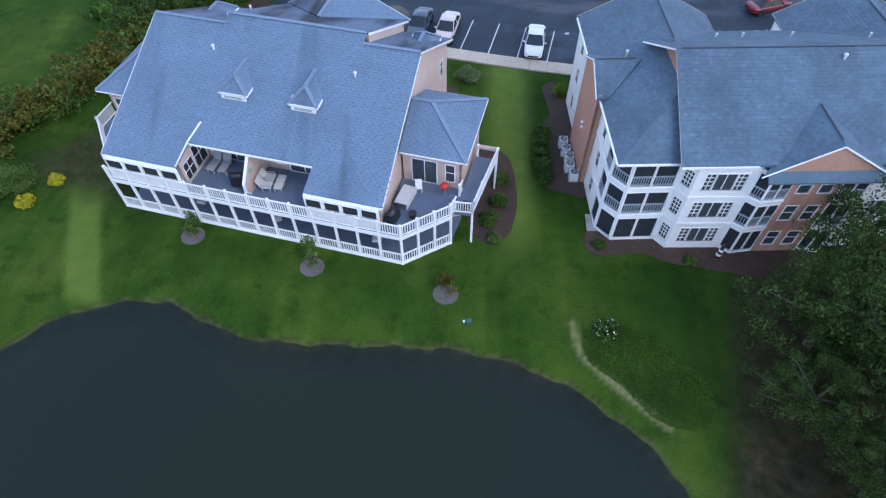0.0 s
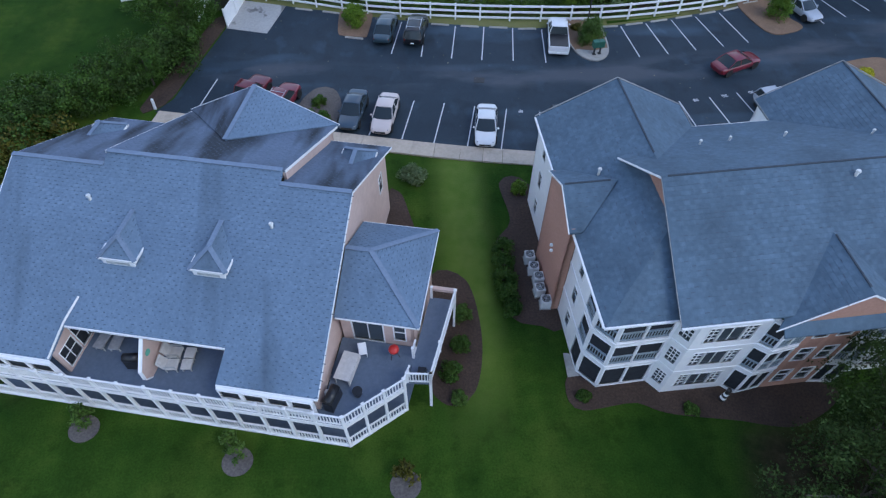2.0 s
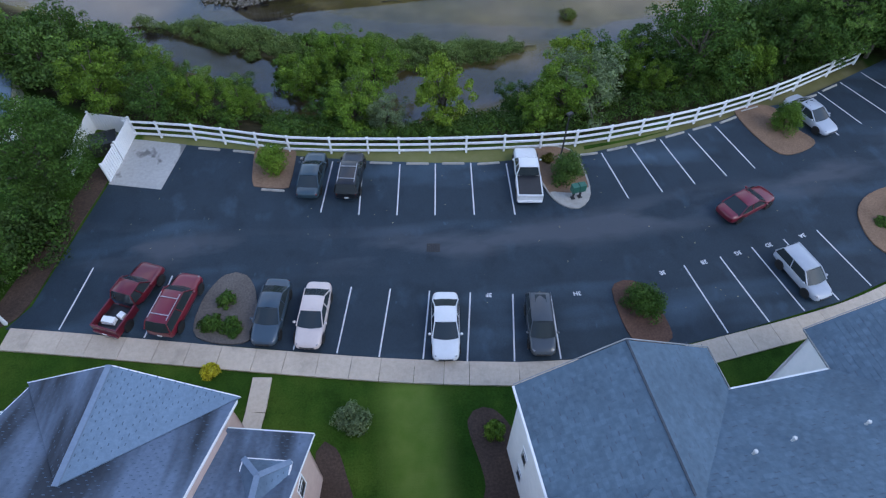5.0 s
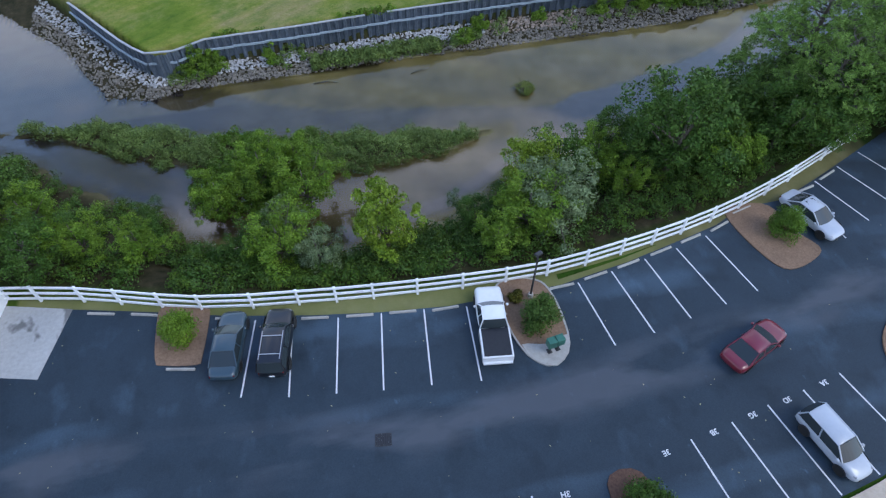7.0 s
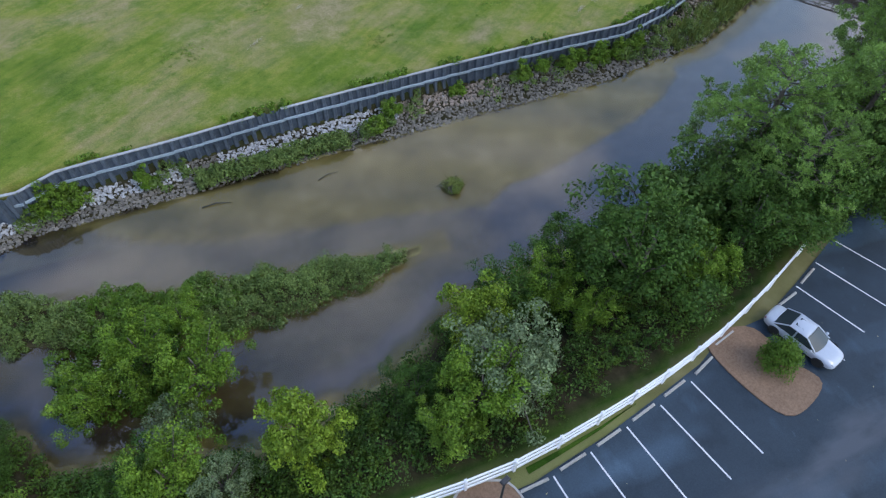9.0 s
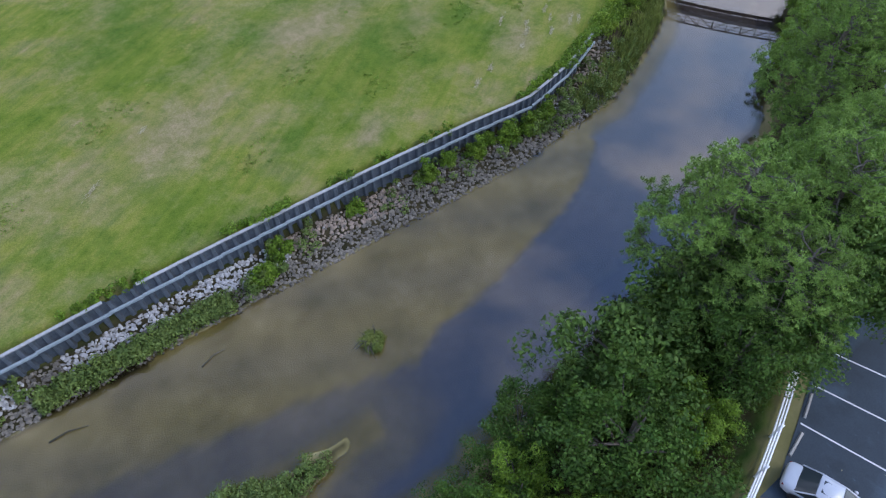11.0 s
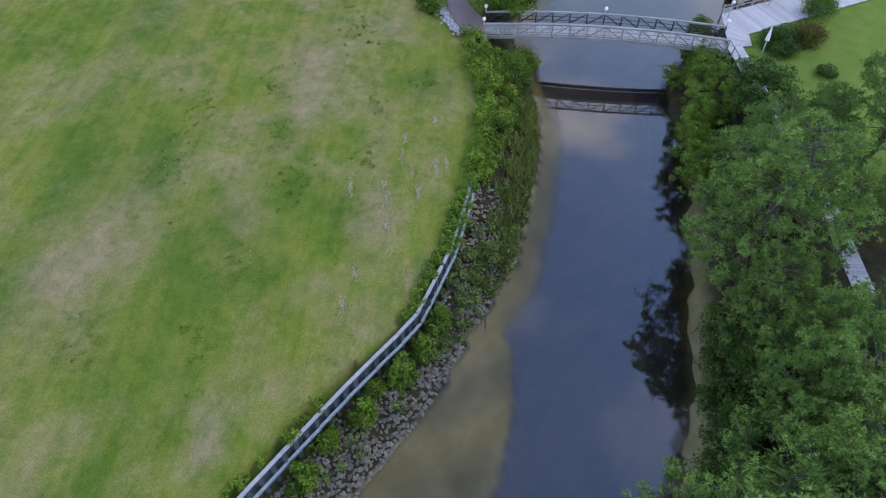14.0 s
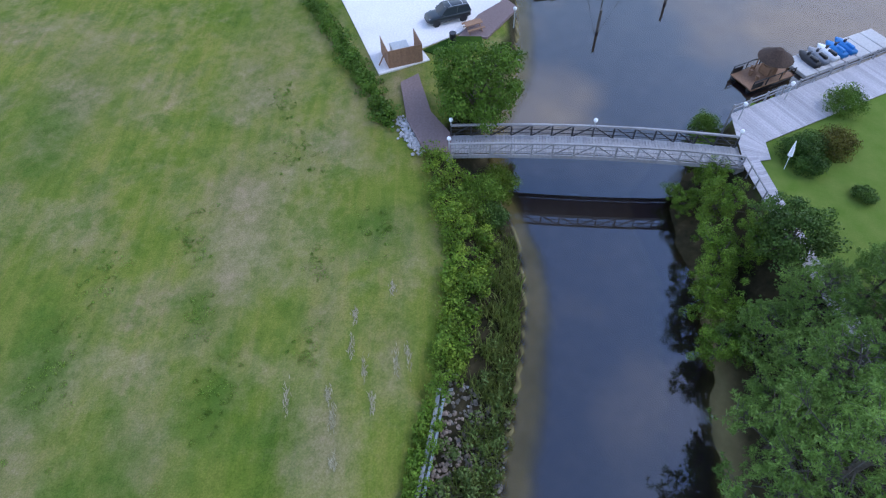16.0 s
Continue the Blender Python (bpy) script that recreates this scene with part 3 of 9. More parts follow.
kinds.data.foreach_set("color", np.stack([is_field, under, is_sand, np.maximum(np.maximum(strip * 0.55, gap), np.maximum(verge, 0.95 * ramp(80, 86, tx) * ramp(70, 78, ty) * (1 - ramp(118, 130, tx)) * (ty < 100)))], -1).astype(np.float32).ravel())

# worn tan patches and tyre tracks, lush patches in the field, darker turf with the oaks' shade painted in
def spots(places):
    best = np.zeros_like(tx)
    for x0, y0, rx, ry in places:
        c0, s0 = math.cos(radians(41)), math.sin(radians(41))
        a0, b0 = (tx - x0) * c0 + (ty - y0) * s0, -(tx - x0) * s0 + (ty - y0) * c0
        best = np.maximum(best, np.exp(-((a0 / rx) ** 2 + (b0 / ry) ** 2)))
    return best


track = [np.abs((ty - y0) * 0.755 - (tx - x0) * 0.656) for x0, y0 in ((80.1, 140.3), (81.3, 138.4))]
worn = spots([(67.8, 128.2, 7, 3.2), (61.6, 123.3, 4, 1.6), (63.2, 115.2, 2.6, 1.5), (64.0, 110.0, 2.8, 1.3), (82, 139, 9, 3.5), (39.7, 124.3, 9, 4), (45.0, 124.5, 6, 3), (22.5, 116.0, 7, 3.5), (48.7, 117.3, 4, 2), (0.5, 117.0, 4, 1.2), (57, 109.5, 3.5, 1.4), (36.5, 105.4, 3, 1.0), (69, 152, 8, 4)])
worn = np.maximum(worn, 0.6 * (1 - ramp(0.3, 1.0, np.minimum(*track))) * ramp(60, 70, tx) * (ty > 118))
rich = spots([(54.8, 117.0, 3.6, 2.0), (58.2, 122.6, 2.2, 1.4), (24, 136, 9, 4.5), (47, 135, 8, 3.0), (34.5, 126.5, 4, 2), (47.0, 112.0, 4, 1.6), (31, 108.8, 4, 1.4), (71.5, 117.0, 3.0, 3.0), (62, 147, 7, 3), (41, 115.2, 4, 1.6), (53.2, 117.7, 2, 1.5), (45.5, 117.5, 6, 3.5), (49.5, 128.5, 6, 3)])
# shade of the oaks on the lawn, put into the turf colour
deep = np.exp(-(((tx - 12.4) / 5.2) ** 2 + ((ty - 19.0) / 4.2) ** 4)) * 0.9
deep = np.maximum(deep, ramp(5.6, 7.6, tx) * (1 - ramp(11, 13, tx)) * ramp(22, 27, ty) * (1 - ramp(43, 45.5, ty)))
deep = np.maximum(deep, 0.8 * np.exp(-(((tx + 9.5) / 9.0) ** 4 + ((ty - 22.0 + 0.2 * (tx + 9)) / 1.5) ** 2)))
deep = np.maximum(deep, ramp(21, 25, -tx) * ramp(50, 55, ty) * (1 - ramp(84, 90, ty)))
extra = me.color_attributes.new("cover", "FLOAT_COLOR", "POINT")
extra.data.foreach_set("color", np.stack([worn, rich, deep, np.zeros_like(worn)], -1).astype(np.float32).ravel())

gm = bpy.data.materials.new("ground_cover")
gm.use_nodes = True
n, l = gm.node_tree.nodes, gm.node_tree.links
g_b = n["Principled BSDF"]
g_b.inputs["Roughness"].default_value = 0.9
g_b.inputs["Specular IOR Level"].default_value = 0.06
g_pos = n.new("ShaderNodeNewGeometry")
g_att = n.new("ShaderNodeVertexColor")
g_att.layer_name = "kinds"
g_sep = n.new("ShaderNodeSeparateColor")
l.new(g_att.outputs["Color"], g_sep.inputs["Color"])


def patchy(scale, detail, stops, stretch=None, rough=0.6):
    """Noise through a colour ramp."""
    t = n.new("ShaderNodeTexNoise")
    t.inputs["Scale"].default_value, t.inputs["Detail"].default_value, t.inputs["Roughness"].default_value = scale, detail, rough
    src = g_pos.outputs["Position"]
    if stretch:
        mp = n.new("ShaderNodeMapping")
        mp.inputs["Scale"].default_value, mp.inputs["Rotation"].default_value = stretch[0], (0, 0, radians(stretch[1]))
        l.new(src, mp.inputs["Vector"])
        src = mp.outputs["Vector"]
    l.new(src, t.inputs["Vector"])
    r = n.new("ShaderNodeValToRGB")
    el = r.color_ramp.elements
    while len(el) < len(stops):
        el.new(0.5)
    for e, (p, c) in zip(el, stops):
        e.position, e.color = p, (*c, 1)
    l.new(t.outputs["Fac"], r.inputs["Fac"])
    return r.outputs["Color"], t.outputs["Fac"]


def blend(kind, fac, a, b):
    x = n.new("ShaderNodeMixRGB")
    x.blend_type = kind
    if isinstance(fac, float):
        x.inputs["Fac"].default_value = fac
    else:
        l.new(fac, x.inputs["Fac"])
    l.new(a, x.inputs["Color1"])
    l.new(b, x.inputs["Color2"])
    return x.outputs["Color"]


lawn_a, _ = patchy(0.16, 4, [(0.32, (0.017, 0.048, 0.007)), (0.5, (0.032, 0.070, 0.010)), (0.68, (0.060, 0.098, 0.016))])
lawn_s, _ = patchy(0.45, 2, [(0.35, (0.85, 0.87, 0.85)), (0.65, (1.18, 1.15, 1.1))], ((1.0, 0.06, 1), 8))
lawn_f, fine_fac = patchy(9, 5, [(0.3, (0.75, 0.78, 0.7)), (0.7, (1.25, 1.22, 1.2))])
lawn_d, _ = patchy(0.55, 5, [(0.30, (1.12, 1.1, 1.1)), (0.55, (1, 1, 1)), (0.68, (0.62, 0.68, 0.66))])
lawn = blend("MULTIPLY", 1.0, blend("MULTIPLY", 1.0, blend("MULTIPLY", 1.0, lawn_a, lawn_s), lawn_d), lawn_f)
field_a, _ = patchy(0.075, 5, [(0.30, (0.086, 0.130, 0.020)), (0.42, (0.128, 0.168, 0.024)), (0.52, (0.172, 0.190, 0.036)), (0.62, (0.205, 0.188, 0.072)), (0.74, (0.165, 0.172, 0.040))])
field_b, _ = patchy(0.8, 8, [(0.30, (0.68, 0.80, 0.70)), (0.5, (0.97, 1.0, 0.97)), (0.72, (1.22, 1.14, 1.32))], None, 0.8)
field_c, _ = patchy(1.1, 4, [(0.70, (1, 1, 1)), (0.80, (1.3, 1.25, 1.45))])
field_t, _ = patchy(1.1, 6, [(0.30, (0.70, 0.83, 0.80)), (0.48, (0.98, 1.0, 1.0)), (0.66, (1.24, 1.07, 1.4))])
g_map = n.new("ShaderNodeMapping")
g_map.vector_type = "TEXTURE"
g_map.inputs["Rotation"].default_value, g_map.inputs["Scale"].default_value = (0, 0, radians(36)), (9.0, 1.0, 1.0)
l.new(g_pos.outputs["Position"], g_map.inputs["Vector"])
l.new(g_map.outputs["Vector"], field_t.node.inputs["Fac"].links[0].from_node.inputs["Vector"])
field_a = blend("MULTIPLY", 1.0, field_a, field_t)
bare, bare_fac = patchy(0.10, 7, [(0.3, (0.195, 0.160, 0.074)), (0.7, (0.275, 0.222, 0.128))], None, 0.7)
clover, clover_fac = patchy(0.33, 7, [(0.3, (0.05, 0.105, 0.014)), (0.7, (0.085, 0.14, 0.022))], None, 0.7)


def above(fac, lo, hi, most):
    """A mask: 0 where a noise lies below lo, most where it lies above hi."""
    r = n.new("ShaderNodeMapRange")
    r.inputs["From Min"].default_value, r.inputs["From Max"].default_value, r.inputs["To Max"].default_value = lo, hi, most
    l.new(fac, r.inputs["Value"])
    return r.outputs["Result"]


field_a = blend("MIX", above(bare_fac, 0.48, 0.64, 0.52), field_a, bare)
field_a = blend("MIX", above(clover_fac, 0.52, 0.64, 0.6), field_a, clover)
g_ex = n.new("ShaderNodeVertexColor")
g_ex.layer_name = "cover"
g_xs = n.new("ShaderNodeSeparateColor")
l.new(g_ex.outputs["Color"], g_xs.inputs["Color"])


def times(a, b, most):
    """Two masks multiplied, up to most."""
    r = n.new("ShaderNodeMath")
    r.operation = "MULTIPLY"
    l.new(a, r.inputs[0])
    l.new(above(b, 0.3, 0.56, most), r.inputs[1])
    return r.outputs[0]


field_a = blend("MIX", times(g_xs.outputs["Red"], bare_fac, 1.0), field_a, bare)
field_a = blend("MIX", times(g_xs.outputs["Green"], clover_fac, 0.9), field_a, clover)
# darker lawn colour; near the oaks it stands in for their shade
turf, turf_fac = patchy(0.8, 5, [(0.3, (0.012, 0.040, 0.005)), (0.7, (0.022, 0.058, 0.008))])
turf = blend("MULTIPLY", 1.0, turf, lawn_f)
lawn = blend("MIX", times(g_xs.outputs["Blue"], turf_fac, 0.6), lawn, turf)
field = blend("MULTIPLY", 1.0, blend("MULTIPLY", 1.0, blend("MULTIPLY", 1.0, field_a, field_b), field_c), lawn_f)
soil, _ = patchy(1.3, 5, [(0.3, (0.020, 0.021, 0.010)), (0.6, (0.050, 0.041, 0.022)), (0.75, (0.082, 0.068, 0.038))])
sand_c, _ = patchy(0.3, 5, [(0.3, (0.26, 0.225, 0.10)), (0.5, (0.36, 0.31, 0.145)), (0.72, (0.5, 0.425, 0.24))])
straw, _ = patchy(0.7, 3, [(0.3, (0.110, 0.180, 0.028)), (0.7, (0.160, 0.215, 0.046))])
mix = blend("MIX", g_att.outputs["Alpha"], lawn, straw)
mix = blend("MIX", g_sep.outputs["Red"], mix, field)
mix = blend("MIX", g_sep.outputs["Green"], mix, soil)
mix = blend("MIX", g_sep.outputs["Blue"], mix, sand_c)
l.new(mix, g_b.inputs["Base Color"])
g_bump = n.new("ShaderNodeBump")
g_bump.inputs["Strength"].default_value, g_bump.inputs["Distance"].default_value = 0.6, 0.06
l.new(fine_fac, g_bump.inputs["Height"])
l.new(g_bump.outputs["Normal"], g_b.inputs["Normal"])
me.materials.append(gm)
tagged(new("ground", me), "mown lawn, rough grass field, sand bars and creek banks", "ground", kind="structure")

# ---------------------------------------------------------------- water


def water_sheet(name, x0, x1, y0, y1, step, level, clear, murk, label, ripple, mirror=0.9, ior=1.42, blur=0.02):
    """A water surface that is clear where it is shallow and murky where it is deep."""
    xs, ys = np.arange(x0, x1 + step, step), np.arange(y0, y1 + step, step)
    X, Y = np.meshgrid(xs, ys)
    depth = level - height(X, Y)
    keep = depth > -0.25
    ids = np.arange(X.size).reshape(X.shape)
    q = np.stack([ids[:-1, :-1], ids[:-1, 1:], ids[1:, 1:], ids[1:, :-1]], -1).reshape(-1, 4)
    q = q[keep.ravel()[q].any(1)]
    used = np.unique(q)
    remap = np.zeros(X.size, int)
    remap[used] = np.arange(len(used))
    w = bpy.data.meshes.new(name)
    w.from_pydata(np.stack([X, Y, np.full_like(X, level)], -1).reshape(-1, 3)[used].tolist(), [], remap[q].tolist())
    at = w.attributes.new("depth", "FLOAT", "POINT")
    at.data.foreach_set("value", np.clip(depth / clear, 0, 1).ravel()[used].astype(np.float32))
    m = bpy.data.materials.new(name)
    m.use_nodes = True
    n, l = m.node_tree.nodes, m.node_tree.links
    b = n["Principled BSDF"]
    b.inputs["Base Color"].default_value, b.inputs["Roughness"].default_value, b.inputs["IOR"].default_value = (*murk, 1), blur, ior
    b.inputs["Specular IOR Level"].default_value = mirror
    thin = n.new("ShaderNodeBsdfTransparent")
    thin.inputs["Color"].default_value = (0.90, 0.87, 0.74, 1)
    gloss = n.new("ShaderNodeBsdfGlossy")
    gloss.inputs["Roughness"].default_value = 0.03
    fres = n.new("ShaderNodeFresnel")
    fres.inputs["IOR"].default_value = 1.45
    shallow = n.new("ShaderNodeMixShader")
    l.new(fres.outputs["Fac"], shallow.inputs["Fac"])
    l.new(thin.outputs["BSDF"], shallow.inputs[1])
    l.new(gloss.outputs["BSDF"], shallow.inputs[2])
    a = n.new("ShaderNodeAttribute")
    a.attribute_name = "depth"
    mx = n.new("ShaderNodeMixShader")
    l.new(a.outputs["Fac"], mx.inputs["Fac"])
    l.new(shallow.outputs["Shader"], mx.inputs[1])
    l.new(b.outputs["BSDF"], mx.inputs[2])
    t = n.new("ShaderNodeTexNoise")
    t.inputs["Scale"].default_value, t.inputs["Detail"].default_value = 0.9, 3
    p = n.new("ShaderNodeNewGeometry")
    l.new(p.outputs["Position"], t.inputs["Vector"])
    bp = n.new("ShaderNodeBump")
    bp.inputs["Strength"].default_value, bp.inputs["Distance"].default_value = ripple, 0.05
    l.new(t.outputs["Fac"], bp.inputs["Height"])
    for s in (b, gloss, fres):
        l.new(bp.outputs["Normal"], s.inputs["Normal"])
    l.new(mx.outputs["Shader"], n["Material Output"].inputs["Surface"])
    w.materials.append(m)
    return tagged(new(name, w), label, "water", kind="structure")


water_sheet("water", -60, 200, 70, 215, 0.6, WATER, 0.75, (0.018, 0.012, 0.016), "brown tidal creek water between sand bars", 0.03, 1.0, 1.7, 0.025)
water_sheet("pond_water", -60, 17, -60, 20, 0.7, POND, 0.5, (0.017, 0.024, 0.016), "dark still pond water beside the lawn", 0.25, 0.3, 1.33, 0.2)

# ---------------------------------------------------------------- parking lot
LOT = [(-20.6, 52.2), (-16.7, 51.45), (-10.6, 50.0), (-4.7, 48.75), (3.0, 47.0), (8.4, 46.05), (11.2, 45.65), (16, 45.3), (20, 45.2), (25.3, 45.8), (33.8, 47.2), (40, 49.0), (52, 53.5), (62, 58.5), (62, 76), (50, 71.0), (46.4, 69.5), (43.7, 68.4), (40, 67.0), (36.4, 66.9), (33.9, 65.8), (31.4, 65.2), (28.7, 64.6), (26.0, 64.0), (23.4, 63.6), (20.9, 63.2), (17.5, 63.2), (13.0, 63.2), (8.6, 63.7), (4.2, 64.45), (-1.2, 65.6), (-6.4, 67.1), (-11.0, 68.3), (-15.9, 69.6), (-16.7, 64.6), (-17.9, 59.9), (-19.4, 53.8)]
solo("parking_lot", Geo().prism(LOT, -0.25, 0.035), M["asphalt"], "dark blue-black asphalt parking lot with pale wear", "parking lot", "structure")


def paint(p, q, w=0.095):
    g = Geo()
    d = (Vector(q) - Vector(p)).normalized()
    s = Vector((-d.y, d.x)) * w / 2
    a, b = Vector(p), Vector(q)
    return g.prism([tuple(a - s), tuple(b - s), tuple(b + s), tuple(a + s)], 0.036, 0.043)


STALLS = [((-0.5, 59.6), (0.5, 64.9)), ((2.3, 59.0), (2.9, 64.5)), ((5.1, 58.6), (5.8, 63.9)), ((7.9, 58.2), (8.6, 63.6)), ((10.8, 57.9), (11.4, 63.3)), ((13.8, 57.5), (14.2, 62.9)),
          ((22.7, 58.0), (22.1, 63.1)), ((25.5, 58.3), (24.7, 63.5)), ((28.3, 58.8), (27.4, 64.0)), ((31.1, 59.3), (30.0, 64.4)), ((33.7, 59.8), (32.6, 65.0)), ((42.4, 62.6), (41.0, 67.2)), ((45.1, 63.7), (43.6, 68.2)), ((48.0, 64.7), (46.3, 69.3)), ((50.8, 65.9), (49.0, 70.4)),
          ((-16.1, 56.5), (-17.2, 51.7)), ((-10.6, 55.1), (-11.7, 50.4)), ((-1.2, 53.2), (-2.3, 48.3)), ((1.5, 52.6), (0.4, 47.7)), ((4.1, 52.1), (3.0, 47.1)), ((6.7, 51.6), (5.7, 46.6)), ((9.4, 51.1), (8.4, 46.1)), ((12.2, 50.6), (11.3, 45.7)), ((14.7, 50.4), (14.2, 45.5)),
          ((24.5, 51.4), (25.3, 45.9)), ((27.3, 51.8), (28.3, 46.3)), ((29.9, 52.3), (31.0, 46.8)), ((32.5, 52.7), (33.7, 47.3)), ((35.3, 53.2), (36.5, 48.1))]
for a, b in STALLS:
    solo("parking_line", paint(a, b), M["line"], "worn white painted parking stall line on asphalt", "road marking", group="parking lines")


def lettering(text, x, y, turn, size=0.44):
    c = bpy.data.curves.new("marking", "FONT")
    c.body, c.size, c.align_x, c.align_y, c.extrude, c.offset = text, size, "CENTER", "CENTER", 0.003, 0.012
    tmp = new("tmp", c)
    bpy.context.view_layer.update()
    me = bpy.data.meshes.new_from_object(tmp.evaluated_get(bpy.context.evaluated_depsgraph_get()))
    bpy.data.objects.remove(tmp)
    me.materials.clear()
    me.materials.append(M["line"])
    ob = tagged(new("stall_marking", me), "white painted stall code " + text + " on asphalt", "road marking", "stall codes")
    ob.matrix_world = pose(x, y, 0.042, 0, 0, turn)


for text, x, y, turn in (("3I", 8.1, 51.1, 169), ("3F", 10.6, 50.75, 170), ("3C", 13.4, 50.3, 172), ("3H", 16.5, 50.1, 176), ("3E", 22.8, 51.0, 188), ("3B", 26.0, 51.5, 189), ("3G", 28.7, 51.95, 189), ("3D", 31.2, 52.35, 190), ("3A", 34.0, 52.85, 190)):
    lettering(text, x, y, turn)

# pavements: slabs with joints
def pavement(name, line, width, label, z=0.15, pitch=1.6):
    top = thing(name, label, "pavement", kind="structure")
    pts = smooth_line(line, pitch)
    for a, b in zip(pts, pts[1:]):
        d = (b - a).normalized()
        s = Vector((-d.y, d.x, 0)) * width / 2
        e = d * 0.012
        quad = [(a + e - s), (b - e - s), (b - e + s), (a + e + s)]
        part("slab", Geo().prism([(q.x, q.y) for q in quad], -0.12, z), M["paving"], top)
    return top


pavement("pavement_1", [(-20.4, 51.4), (-16.9, 50.65), (-10.8, 49.25), (-4.7, 47.85), (3.0, 46.2), (8.4, 45.25), (11.4, 44.8), (16, 44.45), (20, 44.35), (25, 44.9), (33.6, 46.2), (40, 48.0)], 1.55, "pale concrete pavement along the parking stalls")
pavement("pavement_2", [(-4.1, 46.6), (-4.4, 44.4), (-4.8, 42.5)], 1.15, "short concrete path from the pavement to the house")
solo("service_pad", Geo().prism([(-15.9, 69.7), (-16.7, 64.6), (-12.6, 63.5), (-11.3, 68.4)], -0.2, 0.05), M["pad"], "stained pale concrete pad beside the parking lot", "concrete pad", "structure")

STOPS = [(-9.4, 67.6), (-6.6, 66.9), (-1.2, 65.35), (2.2, 64.6), (4.3, 64.2), (7.2, 63.75), (10.0, 63.4), (12.8, 63.05), (20.9, 63.05), (23.5, 63.4), (26.1, 63.85), (28.8, 64.4), (31.4, 65.0), (34.0, 65.6), (36.4, 66.7), (42.3, 67.6), (44.9, 68.6)]
stop = Geo().add([(-0.9, -0.09, 0), (0.9, -0.09, 0), (0.9, 0.09, 0), (-0.9, 0.09, 0), (-0.86, -0.05, 0.13), (0.86, -0.05, 0.13), (0.86, 0.05, 0.13), (-0.86, 0.05, 0.13)], [(3, 2, 1, 0), (4, 5, 6, 7), (0, 1, 5, 4), (1, 2, 6, 5), (2, 3, 7, 6), (3, 0, 4, 7)])
for i, (x, y) in enumerate(STOPS):
    a, b = STOPS[max(i - 1, 0)], STOPS[min(i + 1, len(STOPS) - 1)]
    solo("wheel_stop", stop, M["concrete"], "weathered concrete wheel stop at the head of a stall", "wheel stop", group="wheel stops", m=pose(x, y, 0.035, 0, 0, math.degrees(math.atan2(b[1] - a[1], b[0] - a[0]))))

solo("wheel_stop", stop, M["concrete"], "concrete kerb block at the end of a mulch island", "wheel stop", group="wheel stops", m=pose(-4.1, 62.3, 0.035, 0, 0, -12.5))

# planted islands and beds
def bed(name, outline, material, label, z=0.16, kerb=None):
    line = blob(outline)
    top = thing(name, label, "planting bed", kind="structure")
    part("mulch", Geo().prism(line, -0.15, z), material, top)
    if kerb:
        ring = Geo()
        cx, cy = sum(p[0] for p in line) / len(line), sum(p[1] for p in line) / len(line)
        out = []
        for x, y in line:
            d = Vector((x - cx, y - cy))
            out.append(tuple(Vector((x, y)) + d.normalized() * 0.14))
        k = len(line)
        pts = [(x, y, -0.1) for x, y in out] + [(x, y, 0.15) for x, y in out] + [(x, y, 0.15) for x, y in line] + [(x, y, -0.1) for x, y in line]
        ring.add(pts, [(a * k + i, a * k + (i + 1) % k, b * k + (i + 1) % k, b * k + i) for i in range(k) for a, b in ((0, 1), (1, 2), (2, 3))])
        part("kerb", ring, kerb, top)
    return top


bed("border_bed_1", [(-16.75, 66.6), (-18.0, 66.4), (-20.0, 59.6), (-22.0, 52.6), (-20.8, 52.5), (-19.6, 54.0), (-18.1, 60.0), (-16.9, 64.7)], M["mulch"], "strip of brown pine straw along the lot", 0.05)
bed("island_bed_1", [(-5.7, 66.9), (-5.0, 67.2), (-2.9, 66.7), (-2.4, 66.2), (-2.8, 62.9), (-3.2, 62.4), (-5.2, 62.8), (-5.7, 63.4)], M["red_mulch"], "tan mulch island at the head of the stalls", 0.1)
bed("island_bed_2", [(16.5, 63.9), (19.6, 63.6), (20.0, 59.6), (19.2, 57.9), (18.0, 57.7), (16.8, 59.4)], M["red_mulch"], "brown mulch island with a pale concrete nose", 0.12, M["concrete"])
solo("concrete_apron", Geo().prism(blob([(16.9, 59.3), (17.5, 58.0), (18.6, 57.6), (19.6, 58.1), (20.0, 59.4), (18.5, 59.0)]), 0.1, 0.17), M["concrete"], "rounded pale concrete apron under the mailbox unit", "concrete apron", "structure")
bed("island_bed_3", [(35.0, 66.5), (36.6, 67.2), (38.6, 66.6), (39.2, 63.9), (39.9, 61.9), (36.9, 60.9), (35.6, 62.7)], M["red_mulch"], "tan mulch island beside the stalls", 0.12)
bed("island_bed_4", [(-8.2, 52.6), (-7.0, 54.5), (-5.6, 54.3), (-4.9, 52.4), (-5.2, 49.4), (-8.3, 50.1)], M["ring"], "grey-brown mulch island with low shrubs and a worn edge", 0.14, M["ring"])
bed("island_bed_5", [(18.8, 49.3), (19.2, 50.5), (20.5, 50.6), (21.3, 49.5), (21.6, 46.0), (19.2, 46.0)], M["rust"], "reddish mulch island with one clipped shrub", 0.12)
bed("island_bed_6", [(38.7, 51.3), (39.2, 54.4), (41.6, 56.2), (45.5, 56.4), (44.0, 52.0), (40.5, 49.8)], M["red_mulch"], "tan mulch island with flowers and shrubs", 0.14)
